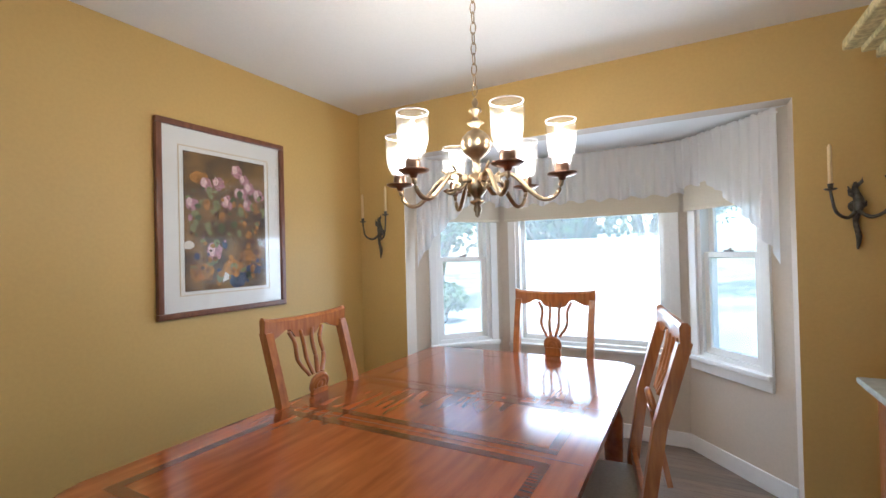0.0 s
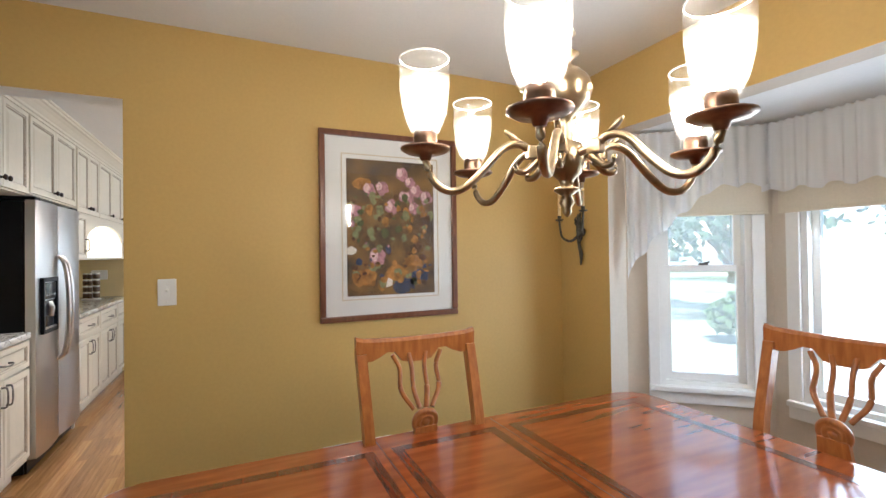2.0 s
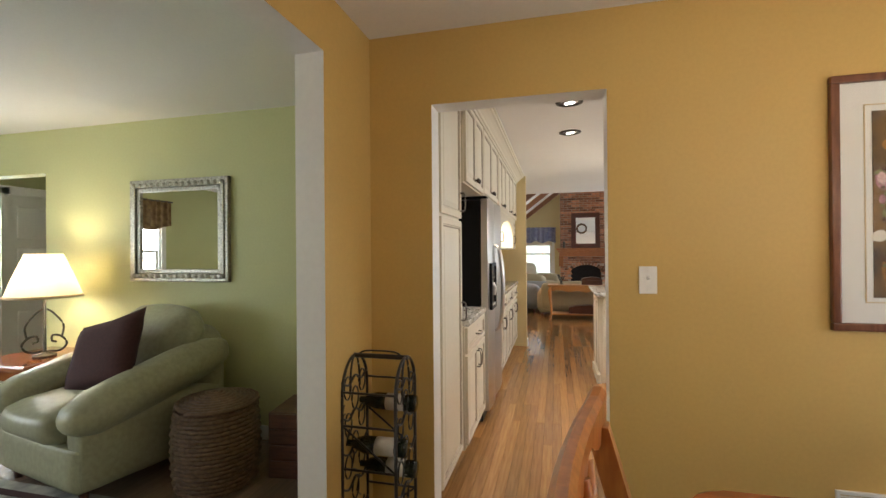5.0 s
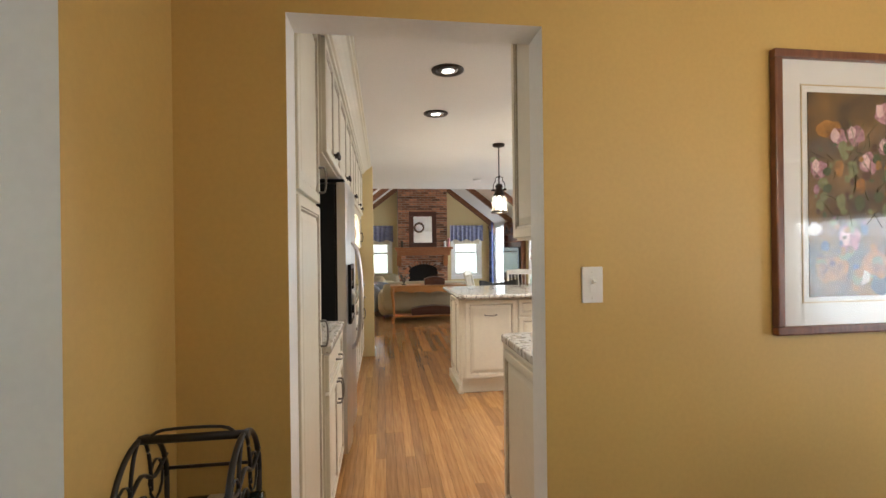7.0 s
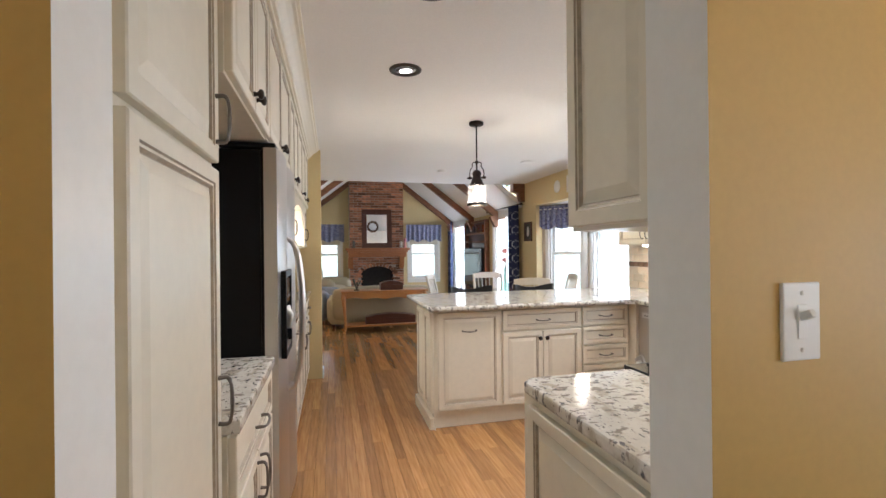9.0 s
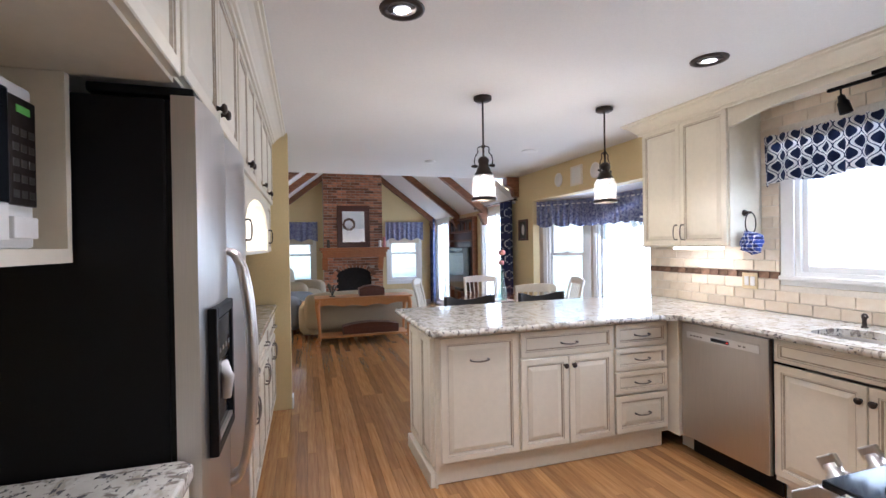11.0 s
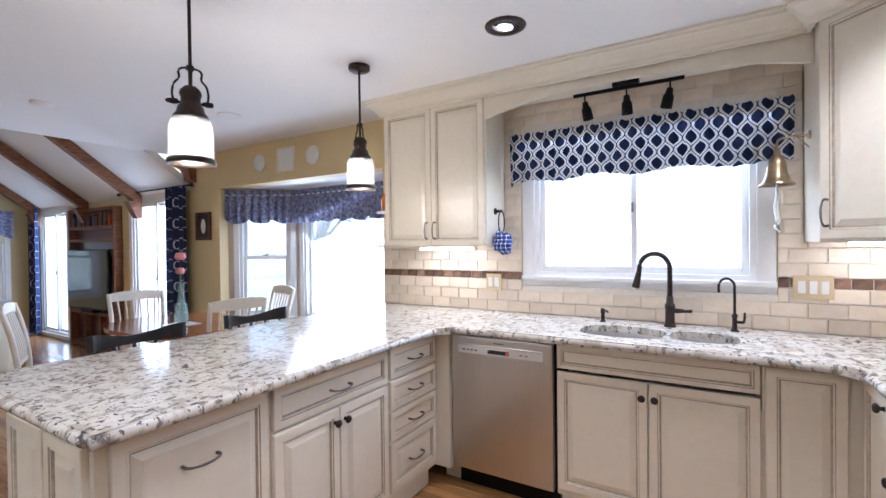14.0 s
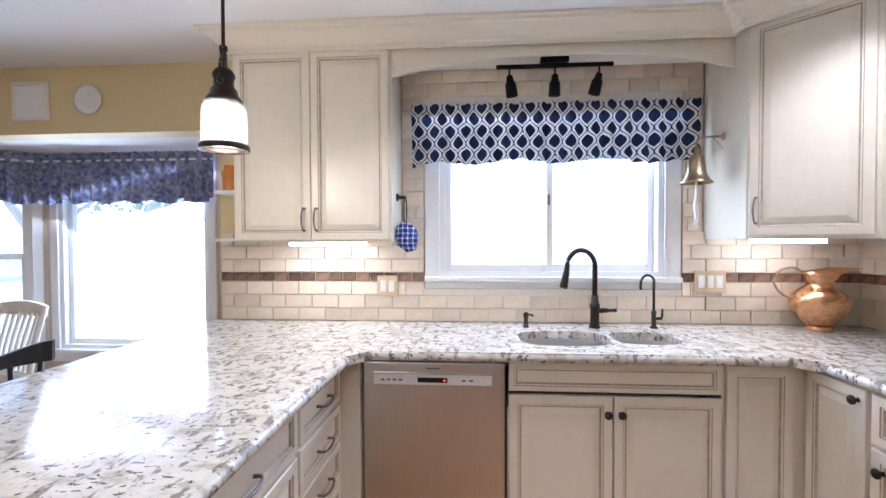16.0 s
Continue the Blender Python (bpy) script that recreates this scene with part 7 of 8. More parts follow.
def arch_cabinet():
    """A long upper with one wide arched opening, white and lit inside."""
    c = thing("display_cabinet", "cream wall cabinet with one wide arched opening, lit inside", "cabinet", sm(FX))
    part("back", boxes((0.02, 2.03, 0.57, 0.59, 1.41, 1.789)), WHITE, c)
    part("shelf_board", boxes((0, 2.05, 0.021, 0.59, 1.39, 1.41)), CREAM, c)
    for a, b in ((0, 0.02), (2.03, 2.05)):
        part("side", boxes((a, b, 0.021, 0.59, 1.41, 1.789)), CREAM, c)
    bm = bmesh.new()
    rows = []
    for k in range(25):
        s = k / 24
        rows.append((0.34 + 1.37 * s, 1.58 + 0.155 * max(0.0, math.sin(math.pi * s)) ** 0.55))
    for (xa, za), (xb, zb) in zip(rows, rows[1:]):
        vs = [bm.verts.new((x, y, z)) for y in (0.0, 0.02) for x, z in ((xa, za), (xb, zb), (xb, 1.788), (xa, 1.788))]
        for q in ((0, 1, 2, 3), (7, 6, 5, 4), (0, 4, 5, 1)):
            bm.faces.new([vs[i] for i in q])
    bmesh.ops.remove_doubles(bm, verts=bm.verts, dist=1e-4)
    part("arch_board", bm, CREAM, c, "cream arched front board")
    for a, b, hx in ((0.01, 0.34, 0.30), (1.71, 2.04, 1.75)):
        bm = bmesh.new()
        panel_front(bm, a, b, 1.40, 1.788, 0.02)
        d = part("door", bm, [CREAM, GLAZE], c)
        bm = bmesh.new()
        pull(bm, hx, 1.52, 0.0, 0.10, True)
        part("handle", bm, BRONZE, d)
    part("light_tube", boxes((0.1, 1.95, 0.30, 0.34, 1.765, 1.788)), STRIP, c)


arch_cabinet()
area_light("display_cabinet_glow", (FX - 1.0, FY - 0.30, 1.755), (FX - 1.0, FY - 0.31, 1.0), 1.8, 0.05, 4, (1.0, 0.93, 0.82))
cabinet("base_cabinet", sm(FX), 0.68, 0.59, 0, UNDER, [("drawer", 0.015, 0.665, 0.72, 0.885, "pull", 0.34, 0.80), ("door", 0.015, 0.337, 0.135, 0.685, "bar", 0.305, 0.60), ("door", 0.343, 0.665, 0.135, 0.685, "bar", 0.375, 0.60)], "cream glazed base cabinet", TOE, "refrigerator wall cabinets")
cabinet("base_cabinet", sm(FX - 0.68), 0.69, 0.59, 0, UNDER, [("drawer", 0.015, 0.675, 0.72, 0.885, "pull", 0.345, 0.80), ("door", 0.015, 0.342, 0.135, 0.685, "bar", 0.31, 0.60), ("door", 0.348, 0.675, 0.135, 0.685, "bar", 0.38, 0.60)], "cream glazed base cabinet", TOE, "refrigerator wall cabinets")
cabinet("base_cabinet", sm(FX - 1.37), 0.685, 0.59, 0, UNDER, [("drawer", 0.015, 0.67, 0.72, 0.885, "pull", 0.345, 0.80), ("door", 0.015, 0.342, 0.135, 0.685, "bar", 0.31, 0.60), ("door", 0.348, 0.67, 0.135, 0.685, "bar", 0.38, 0.60)], "cream glazed base cabinet", TOE, "refrigerator wall cabinets")
c4 = thing("granite_countertop", "granite countertop past the refrigerator", "countertop")
part("slab", boxes((-7.215, -5.16, -0.795, -0.142, UNDER + 0.002, TOP), bevel=0.008), GRANITE, c4)
crown("crown_moulding", [(-2.94, FY + 0.022), (-7.215, FY + 0.022)], "stepped cream crown moulding over the refrigerator wall cabinets")
sr = thing("spice_rack", "chrome revolving spice rack filled with jars", "spice rack", pose(-6.77, -0.45, TOP))
bm = bmesh.new()
lathe(bm, [(0, 0), (0.09, 0), (0.09, 0.012), (0.01, 0.016), (0.008, 0.30), (0.012, 0.31), (0, 0.32)], 20)
part("stand", bm, STEEL, sr)
for lv in range(4):
    for k in range(6):
        a = k * math.tau / 6
        jar_m = pose(0.06 * math.cos(a), 0.06 * math.sin(a), 0.02 + 0.072 * lv)
        bm = bmesh.new()
        lathe(bm, [(0, 0), (0.02, 0), (0.021, 0.045), (0.017, 0.05), (0, 0.05)], 10, jar_m)
        jar = part("jar", bm, WICKER, sr)
        bm = bmesh.new()
        lathe(bm, [(0.019, 0.05), (0.02, 0.064), (0, 0.065)], 10, jar_m)
        part("lid", bm, STEEL, jar)
switch_plate("wall_switch", pose(-7.2185, -0.475, 1.20, 0, 0, 90), 3, label="white double outlet over the counter")

# ceiling fixtures


def can_light(x, y):
    c = thing("recessed_light", "round recessed ceiling light with a bronze gimbal trim", "ceiling light", pose(x, y, 2.44), group="recessed ceiling lights")
    bm = bmesh.new()
    lathe(bm, [(0.098, 0), (0.096, -0.006), (0.078, -0.010), (0.070, -0.006), (0.062, -0.003), (0.062, 0)], 28)
    part("trim", bm, BRONZE, c)
    bm = bmesh.new()
    lathe(bm, [(0.062, -0.0015), (0.05, -0.004), (0.034, -0.003), (0, -0.003)], 24, pose(0, 0, 0, 6, 8))
    part("gimbal", bm, BRONZE, c)
    bm = bmesh.new()
    lathe(bm, [(0.036, -0.006), (0.03, -0.012), (0, -0.014)], 20, pose(0, 0, 0, 6, 8))
    part("bulb", bm, CANLENS, c, "lit reflector bulb")
    spot_light("recessed_lamp", (x, y, 2.415), (x, y, 0), 125, 21, (1.0, 0.88, 0.74), 0.05)


for xy in ((-4.06, 0.49), (-4.92, 0.52), (-4.99, 2.28), (-3.72, 2.24)):
    can_light(*xy)


def pendant(x, y, turn):
    p = thing("pendant_light", "bronze lantern pendant with a lit seeded glass jar shade", "pendant light", pose(x, y, 0, 0, 0, turn), group="pendants over the peninsula")
    bm = bmesh.new()
    lathe(bm, [(0, 2.44), (0.062, 2.439), (0.062, 2.418), (0.05, 2.41), (0.008, 2.405), (0, 2.40)], 24)
    part("ceiling_canopy", bm, BRONZE, p)
    bm = bmesh.new()
    tube(bm, [(0, 0, 2.41), (0, 0, 2.105)], 0.0065, 10)
    part("stem", bm, BRONZE, p)
    bm = bmesh.new()
    lathe(bm, [(0, 2.115), (0.014, 2.11), (0.015, 2.095), (0.008, 2.09), (0.007, 2.035), (0.022, 2.03), (0.036, 2.015), (0.04, 2.0), (0.034, 1.985), (0.036, 1.96), (0.046, 1.95), (0.05, 1.93), (0.062, 1.915), (0.066, 1.905), (0, 1.905)], 22)
    part("cap", bm, BRONZE, p)
    for s in (-1, 1):
        bm = bmesh.new()
        tube(bm, [(s * 0.012, 0, 2.102), (s * 0.030, 0, 2.098), (s * 0.040, 0, 2.085), (s * 0.038, 0, 2.06), (s * 0.056, 0, 2.035), (s * 0.062, 0, 2.0), (s * 0.058, 0, 1.975)], 0.0042, 8)
        lathe(bm, [(0, 0.02), (0.010, 0.016), (0.012, 0), (0.008, -0.02), (0, -0.026)], 10, pose(s * 0.060, 0, 1.968, 0, 90))
        tube(bm, [(s * 0.058, 0, 1.97), (s * 0.03, 0, 1.965)], 0.005, 8)
        part("yoke_arm", bm, BRONZE, p)
    bm = bmesh.new()
    lathe(bm, [(0.058, 1.908), (0.066, 1.902), (0.076, 1.885), (0.079, 1.86), (0.079, 1.745), (0.077, 1.745), (0.077, 1.86), (0.074, 1.883), (0.064, 1.898)], 28)
    g = part("shade", bm, SEEDED, p, "clear seeded glass jar")
    g.visible_shadow = False
    bm = bmesh.new()
    lathe(bm, [(0.077, 1.752), (0.084, 1.750), (0.088, 1.738), (0.086, 1.728), (0.078, 1.728), (0.077, 1.752)], 28)
    part("rim", bm, BRONZE, p, "bronze rim ring")
    bm = bmesh.new()
    lathe(bm, [(0.014, 1.90), (0.016, 1.87), (0.034, 1.83), (0.034, 1.80), (0.02, 1.775), (0, 1.77)], 16)
    part("bulb", bm, PENDANTBULB, p, "glowing bulb")
    point_light("pendant_lamp", (x, y, 1.70), 0.04, 3, WARM)


pendant(-5.89, 1.285, 62)
pendant(-5.895, 2.27, 108)
for nm_, r_, xy in (("smoke_detector", 0.065, (-8.2, 1.55)), ("ceiling_speaker", 0.09, (-7.4, 2.45))):
    s = thing(nm_, "round white ceiling " + ("speaker grille" if "speaker" in nm_ else "smoke detector with a domed cover"), nm_.replace("_", " "), pose(*xy, 2.44))
    bm = bmesh.new()
    lathe(bm, [(r_, 0), (r_, -0.008), (r_ * 0.85, -0.018 if "smoke" in nm_ else -0.009), (0, -0.02 if "smoke" in nm_ else -0.009)], 24)
    part("cover", bm, CHINA, s)
# wall ornaments over the breakfast bay
for x, kind in ((-8.02, 0), (-7.64, 1), (-7.27, 0)):
    s = thing("wall_plaque" if kind else "wall_plate", "pale square woven wall plaque over the bay" if kind else "pale round plate on the tan wall", "wall decor", pose(x, NK, 2.235), group="plates over the bay")
    bm = bmesh.new()
    if kind:
        for r in ((-0.115, 0.115, 0.095, 0.115), (-0.115, 0.115, -0.115, -0.095), (-0.115, -0.095, -0.095, 0.095), (0.095, 0.115, -0.095, 0.095)):
            box(bm, r[0], r[1], -0.02, 0, r[2], r[3], bevel=0.004)
        part("frame", bm, CREAMWOOD, s)
        part("panel", boxes((-0.095, 0.095, -0.012, -0.001, -0.095, 0.095)), CHINA, s)
    else:
        lathe(bm, [(0, 0.010), (0.055, 0.010), (0.07, 0.018), (0.088, 0.020), (0.087, 0.014), (0.05, 0.001), (0, 0.001)], 26, pose(0, 0, 0, 90))
        part("plate", bm, CHINA, s)
fp = thing("framed_picture", "small dark framed oval picture on the tan wall", "picture", pose(-9.01, NK, 1.64))
bm = bmesh.new()
for r in ((-0.14, 0.14, 0.125, 0.155), (-0.14, 0.14, -0.155, -0.125), (-0.14, -0.10, -0.125, 0.125), (0.10, 0.14, -0.125, 0.125)):
    box(bm, r[0], r[1], -0.025, -0.001, r[2], r[3], bevel=0.005)
part("frame", bm, MAHOG, fp)
part("backing", boxes((-0.10, 0.10, -0.014, -0.002, -0.125, 0.125)), BLACKWOOD, fp)
bm = bmesh.new()
lathe(bm, [(0, 0.003), (0.05, 0.003), (0.055, 0)], 24, pose(0, -0.014, 0, 90) @ Matrix.Diagonal((0.8, 1.5, 1, 1)))
part("print", bm, CHINA, fp)
# small corner shelf at the end of the sink wall
for z in (1.40, 1.66):
    s = thing("corner_shelf", "small white corner shelf at the end of the cabinets", "shelf", pose(-6.212, 3.08, z))
    part("board", boxes((-0.17, 0, -0.08, 0.10, -0.01, 0.008), bevel=0.003), WHITE, s)
j = thing("amber_jar", "small amber glass jar on the corner shelf", "jar", pose(-6.325, 3.05, 1.668))
bm = bmesh.new()
lathe(bm, [(0, 0), (0.035, 0), (0.038, 0.02), (0.038, 0.10), (0.025, 0.12), (0.025, 0.14), (0, 0.14)], 16)
part("glass", bm, material("amber glass", (0.65, 0.22, 0.04), 0.15, grain=0.2, scale=20), j)

# ---- breakfast bay ----
for mm, L, sd in ((q1, l1, 11), (q2, l2, 12)):
    t = thing("bay_valance", "navy floral ruffled valance gathered over the bay window", "curtain", mm @ pose(0, -0.08, 0), "breakfast bay valances")
    bm = bmesh.new()
    k = 3 if sd == 11 else 6
    cloth(bm, L, 2.02, lambda s: 1.70 - 0.045 * abs(math.sin(s * k * math.pi)) ** 0.7, 0.028, 9 if sd == 11 else 17, seed=sd, nv=10)
    part("fabric", bm, FLORAL, t)
    bm = bmesh.new()
    tube(bm, [(0, 0, 1.965), (L, 0, 1.965)], 0.008)
    part("rod", bm, WHITE, t)


def slat_chair():
    """A painted chair that faces -y."""
    c = thing("breakfast_chair", "cream painted wooden chair with a slatted back", "chair", group="chairs round the breakfast table")
    bm = bmesh.new()
    prism(bm, [(-0.20, 0.20), (-0.225, -0.22), (0.225, -0.22), (0.20, 0.20)], 0.43, 0.462, bevel=0.01)
    part("seat", bm, CREAMWOOD, c)
    for s in (-1, 1):
        bm = bmesh.new()
        tube(bm, [(s * 0.19, 0.21, 0), (s * 0.19, 0.19, 0.45), (s * 0.205, 0.22, 0.75), (s * 0.215, 0.28, 0.985)], [0.018, 0.02, 0.019, 0.017], 8)
        part("back_post", bm, CREAMWOOD, c)
        bm = bmesh.new()
        lathe(bm, [(0, 0), (0.014, 0), (0.022, 0.2), (0.024, 0.43), (0, 0.43)], 10, pose(s * 0.19, -0.18, 0))
        part("leg", bm, CREAMWOOD, c)
    bm = bmesh.new()
    rows = []
    for i in range(11):
        s = -1 + i / 5
        y = 0.272 + 0.02 * (1 - s * s)
        top_z = 0.985 + 0.02 * (1 - s * s)
        rows.append([bm.verts.new((0.225 * s, y + a, z)) for a, z in ((-0.012, 0.915), (0.012, 0.915), (0.014, top_z), (-0.01, top_z))])
    for a, b in zip(rows, rows[1:]):
        for k in range(4):
            bm.faces.new((a[k], a[(k + 1) % 4], b[(k + 1) % 4], b[k]))
    bm.faces.new(rows[0]), bm.faces.new(rows[-1])
    part("crest_rail", bm, CREAMWOOD, c)
    part("lower_rail", boxes((-0.19, 0.19, 0.195, 0.213, 0.54, 0.575), bevel=0.004), CREAMWOOD, c)
    for k in range(6):
        x = -0.14 + 0.056 * k
        bm = bmesh.new()
        tube(bm, [(x * 0.9, 0.205, 0.56), (x * 0.95, 0.215, 0.68), (x, 0.245, 0.80), (x * 1.05, 0.28, 0.93)], 0.014, 6, flat=0.5)
        part("slat", bm, CREAMWOOD, c)
    return c


def breakfast_set():
    t = thing("breakfast_table", "brown wooden breakfast table with a cream turned base", "table", pose(-8.05, 2.42, 0))
    bm = bmesh.new()
    prism(bm, oval(0, 0, 0.66, 0.48, 2.6, 36), 0.73, 0.762, bevel=0.008)
    part("tabletop", bm, CHERRY, t)
    part("apron", boxes((-0.45, 0.45, -0.30, 0.30, 0.65, 0.73)), CREAMWOOD, t)
    for sx in (-1, 1):
        for sy in (-1, 1):
            bm = bmesh.new()
            lathe(bm, [(0, 0), (0.022, 0), (0.032, 0.1), (0.026, 0.14), (0.04, 0.4), (0.03, 0.55), (0.045, 0.6), (0.045, 0.7), (0, 0.7)], 12, pose(sx * 0.41, sy * 0.27, 0))
            part("leg", bm, CREAMWOOD, t)
    ch = slat_chair()
    ch.matrix_world = pose(-8.56, 2.36, 0, 0, 0, 78)
    copy_thing(ch, pose(-7.62, 2.52, 0, 0, 0, -100))
    copy_thing(ch, pose(-7.98, 3.10, 0, 0, 0, -14))
    copy_thing(ch, pose(-8.55, 1.72, 0, 0, 0, 155))
    v = thing("flower_vase", "pale aqua glass vase with pink roses on the table", "vase", pose(-7.96, 2.36, 0.762))
    bm = bmesh.new()
    lathe(bm, [(0, 0.004), (0.05, 0.0), (0.055, 0.03), (0.052, 0.10), (0.028, 0.20), (0.02, 0.27), (0.03, 0.34), (0.028, 0.34), (0.018, 0.27), (0.026, 0.2), (0.05, 0.10), (0.05, 0.03), (0, 0.012)], 22)
    part("glass", bm, VASEGLASS, v)
    for dx, dy, z, r in ((0.0, 0.0, 0.57, 0.05), (0.03, -0.02, 0.45, 0.042)):
        bm = bmesh.new()
        tube(bm, [(0, 0, 0.05), (dx * 0.4, dy, 0.28), (dx, dy, z)], 0.004, 6)
        stem = part("stem", bm, LEAF, v)
        bm = bmesh.new()
        for k in range(9):
            a = k * 2.4
            q = 0.3 + 0.7 * k / 9
            lathe(bm, [(0.2 * r, -0.6 * r), (0.55 * r, -0.3 * r), (0.5 * r, 0.4 * r), (0.35 * r, 0.6 * r)], 6, pose(dx + 0.4 * r * q * math.cos(a), dy + 0.4 * r * q * math.sin(a), z, 12 * math.sin(a), 12 * math.cos(a), 40 * k))
        part("rose", bm, PINK, stem, "pink rose bloom")
    m = thing("table_mat", "small white mat under the vase", "mat", pose(-7.96, 2.36, 0.762))
    part("cloth", boxes((-0.11, 0.11, -0.11, 0.11, 0, 0.003)), CHINA, m)


breakfast_set()


def bar_stool(y):
    s = thing("bar_stool", "black wooden bar stool with a low curved back", "stool", pose(-6.62, y, 0, 0, 0, 90), group="stools at the peninsula")
    bm = bmesh.new()
    lathe(bm, [(0, 0.60), (0.19, 0.60), (0.20, 0.62), (0.19, 0.655), (0, 0.66)], 24)
    part("seat", bm, BLACKWOOD, s)
    bm = bmesh.new()
    rows = []
    for i in range(15):
        a = radians(35 + 110 * i / 14)
        top = 0.955 + 0.02 * math.cos((i / 14 - 0.5) * math.pi * 2) * -1
        rows.append([bm.verts.new((r * math.cos(a) * 1.12, r * math.sin(a) * 0.72 + 0.05, z)) for r, z in ((0.235, 0.89), (0.262, 0.89), (0.266, top), (0.239, top))])
    for a, b in zip(rows, rows[1:]):
        for k in range(4):
            bm.faces.new((a[k], a[(k + 1) % 4], b[(k + 1) % 4], b[k]))
    bm.faces.new(rows[0]), bm.faces.new(rows[-1])
    part("backrest", bm, BLACKWOOD, s)
    for k in range(5):
        a = radians(45 + 90 * k / 4)
        bm = bmesh.new()
        tube(bm, [(0.17 * math.cos(a), 0.17 * math.sin(a), 0.64), (0.25 * math.cos(a) * 1.1, 0.25 * math.sin(a) * 0.72 + 0.05, 0.90)], 0.010, 8)
        part("spindle", bm, BLACKWOOD, s)
    for k in range(4):
        a = radians(45 + 90 * k)
        bm = bmesh.new()
        tube(bm, [(0.13 * math.cos(a), 0.13 * math.sin(a), 0.61), (0.22 * math.cos(a), 0.22 * math.sin(a), 0.0)], [0.02, 0.016], 8)
        part("leg", bm, BLACKWOOD, s)
    bm = bmesh.new()
    tube(bm, [(0.19 * math.cos(k * math.tau / 24), 0.19 * math.sin(k * math.tau / 24), 0.22) for k in range(24)], 0.01, 8, closed=True)
    part("foot_ring", bm, BLACKWOOD, s)


bar_stool(1.50)
bar_stool(2.22)

# ---- family room ----
for x0, x1, lab in ((-13.62, -12.62, "white framed glass garden door"), (-10.60, -9.55, "white framed sliding patio door")):
    window("patio_door", mk, x0 + 13.85, x1 + 13.85, 0.06, 1.99, "slide", 0.08, label=lab)
for i, (a, b) in enumerate(WF):
    t = thing("window_valance", "navy floral valance over a family room window", "curtain", mf @ pose(a - 0.10, -0.07, 0), "family room valances")
    bm = bmesh.new()
    cloth(bm, b - a + 0.2, 2.02, lambda s: 1.60 - 0.03 * math.cos(s * 2 * math.pi * 3), 0.02, 8, seed=20 + i)
    part("fabric", bm, FLORAL, t)
    s = thing("roller_shade", "ivory roller shade behind the valance", "window shade", mf)
    part("shade_cloth", boxes((a, b, -0.03, -0.026, 1.50, 1.90)), ROLLER, s)
for x, w in ((-9.58, 0.36), (-13.80, 0.28)):
    t = thing("long_curtain", "navy lattice patterned floor length curtain on a dark rod", "curtain", pose(x, NK - 0.09, 0), "lattice curtains")
    bm = bmesh.new()
    cloth(bm, w, 2.09, lambda s: 0.03, 0.035, 5, seed=31, nv=14, flare=0.2)
    part("fabric", bm, LATTICE, t)
r = thing("curtain_rod", "dark metal curtain rod over the patio door", "curtain rod", pose(-10.75, NK - 0.09, 2.10))
bm = bmesh.new()
tube(bm, [(0, 0, 0), (1.65, 0, 0)], 0.010)
for x in (0.0, 1.65):
    lathe(bm, [(0, -0.03), (0.022, -0.015), (0.022, 0.015), (0, 0.03)], 10, pose(x, 0, 0, 0, 90))
part("rod", bm, BRONZE, r)
for x in (0.12, 1.55):
    bm = bmesh.new()
    tube(bm, [(x, 0, 0), (x, 0.089, 0)], 0.007)
    part("bracket", bm, BRONZE, r)


def media_cabinet():
    c = thing("media_cabinet", "dark wooden built-in media cabinet with open shelves", "cabinet", pose(-12.30, NK - 0.002, 0))
    w = 1.42
    for a, b in ((0, 0.05), (w - 0.05, w)):
        part("side", boxes((a, b, -0.10, 0, 0, 1.97)), BEAM, c)
    for z in (0.04, 0.50, 1.52, 1.70, 1.95):
        part("shelf", boxes((0.05, w - 0.05, -0.095, -0.001, z - 0.02, z + 0.02)), BEAM, c)
    part("back", boxes((0.05, w - 0.05, -0.012, -0.002, 0.06, 1.93)), MAHOG, c)
    for x in (0.48, 0.94):
        part("divider", boxes((x - 0.012, x + 0.012, -0.09, -0.012, 0.06, 0.48)), BEAM, c)
    t = thing("television", "flat black television on the media cabinet shelf", "television", pose(-12.20, NK - 0.10, 0.52))
    part("screen", boxes((0.0, 1.22, -0.05, -0.012, 0.06, 0.86), bevel=0.006), SCREEN, t)
    for z in (0.045, 0.861):
        part("bezel", boxes((-0.015, 1.235, -0.045, -0.008, z, z + 0.014), bevel=0.003), BLACK, t)
    part("stand", boxes((0.42, 0.80, -0.06, 0.05, 0.0, 0.045), bevel=0.006), BLACK, t)
    rng = random.Random(8)
    x = 0.10
    while x < w - 0.16:
        wd = rng.uniform(0.03, 0.09)
        b = thing("book", "dark bound book standing on the media shelf", "book", pose(-12.30 + x, NK - 0.09, 1.72), group="books on the media shelf")
        part("cover", boxes((0, wd - 0.004, 0, 0.075, 0, rng.uniform(0.12, 0.2))), rng.choice([MAHOG, BLACKWOOD, CHERRY, WICKER]), b)
        x += wd + rng.choice([0.0, 0.0, 0.05])


media_cabinet()

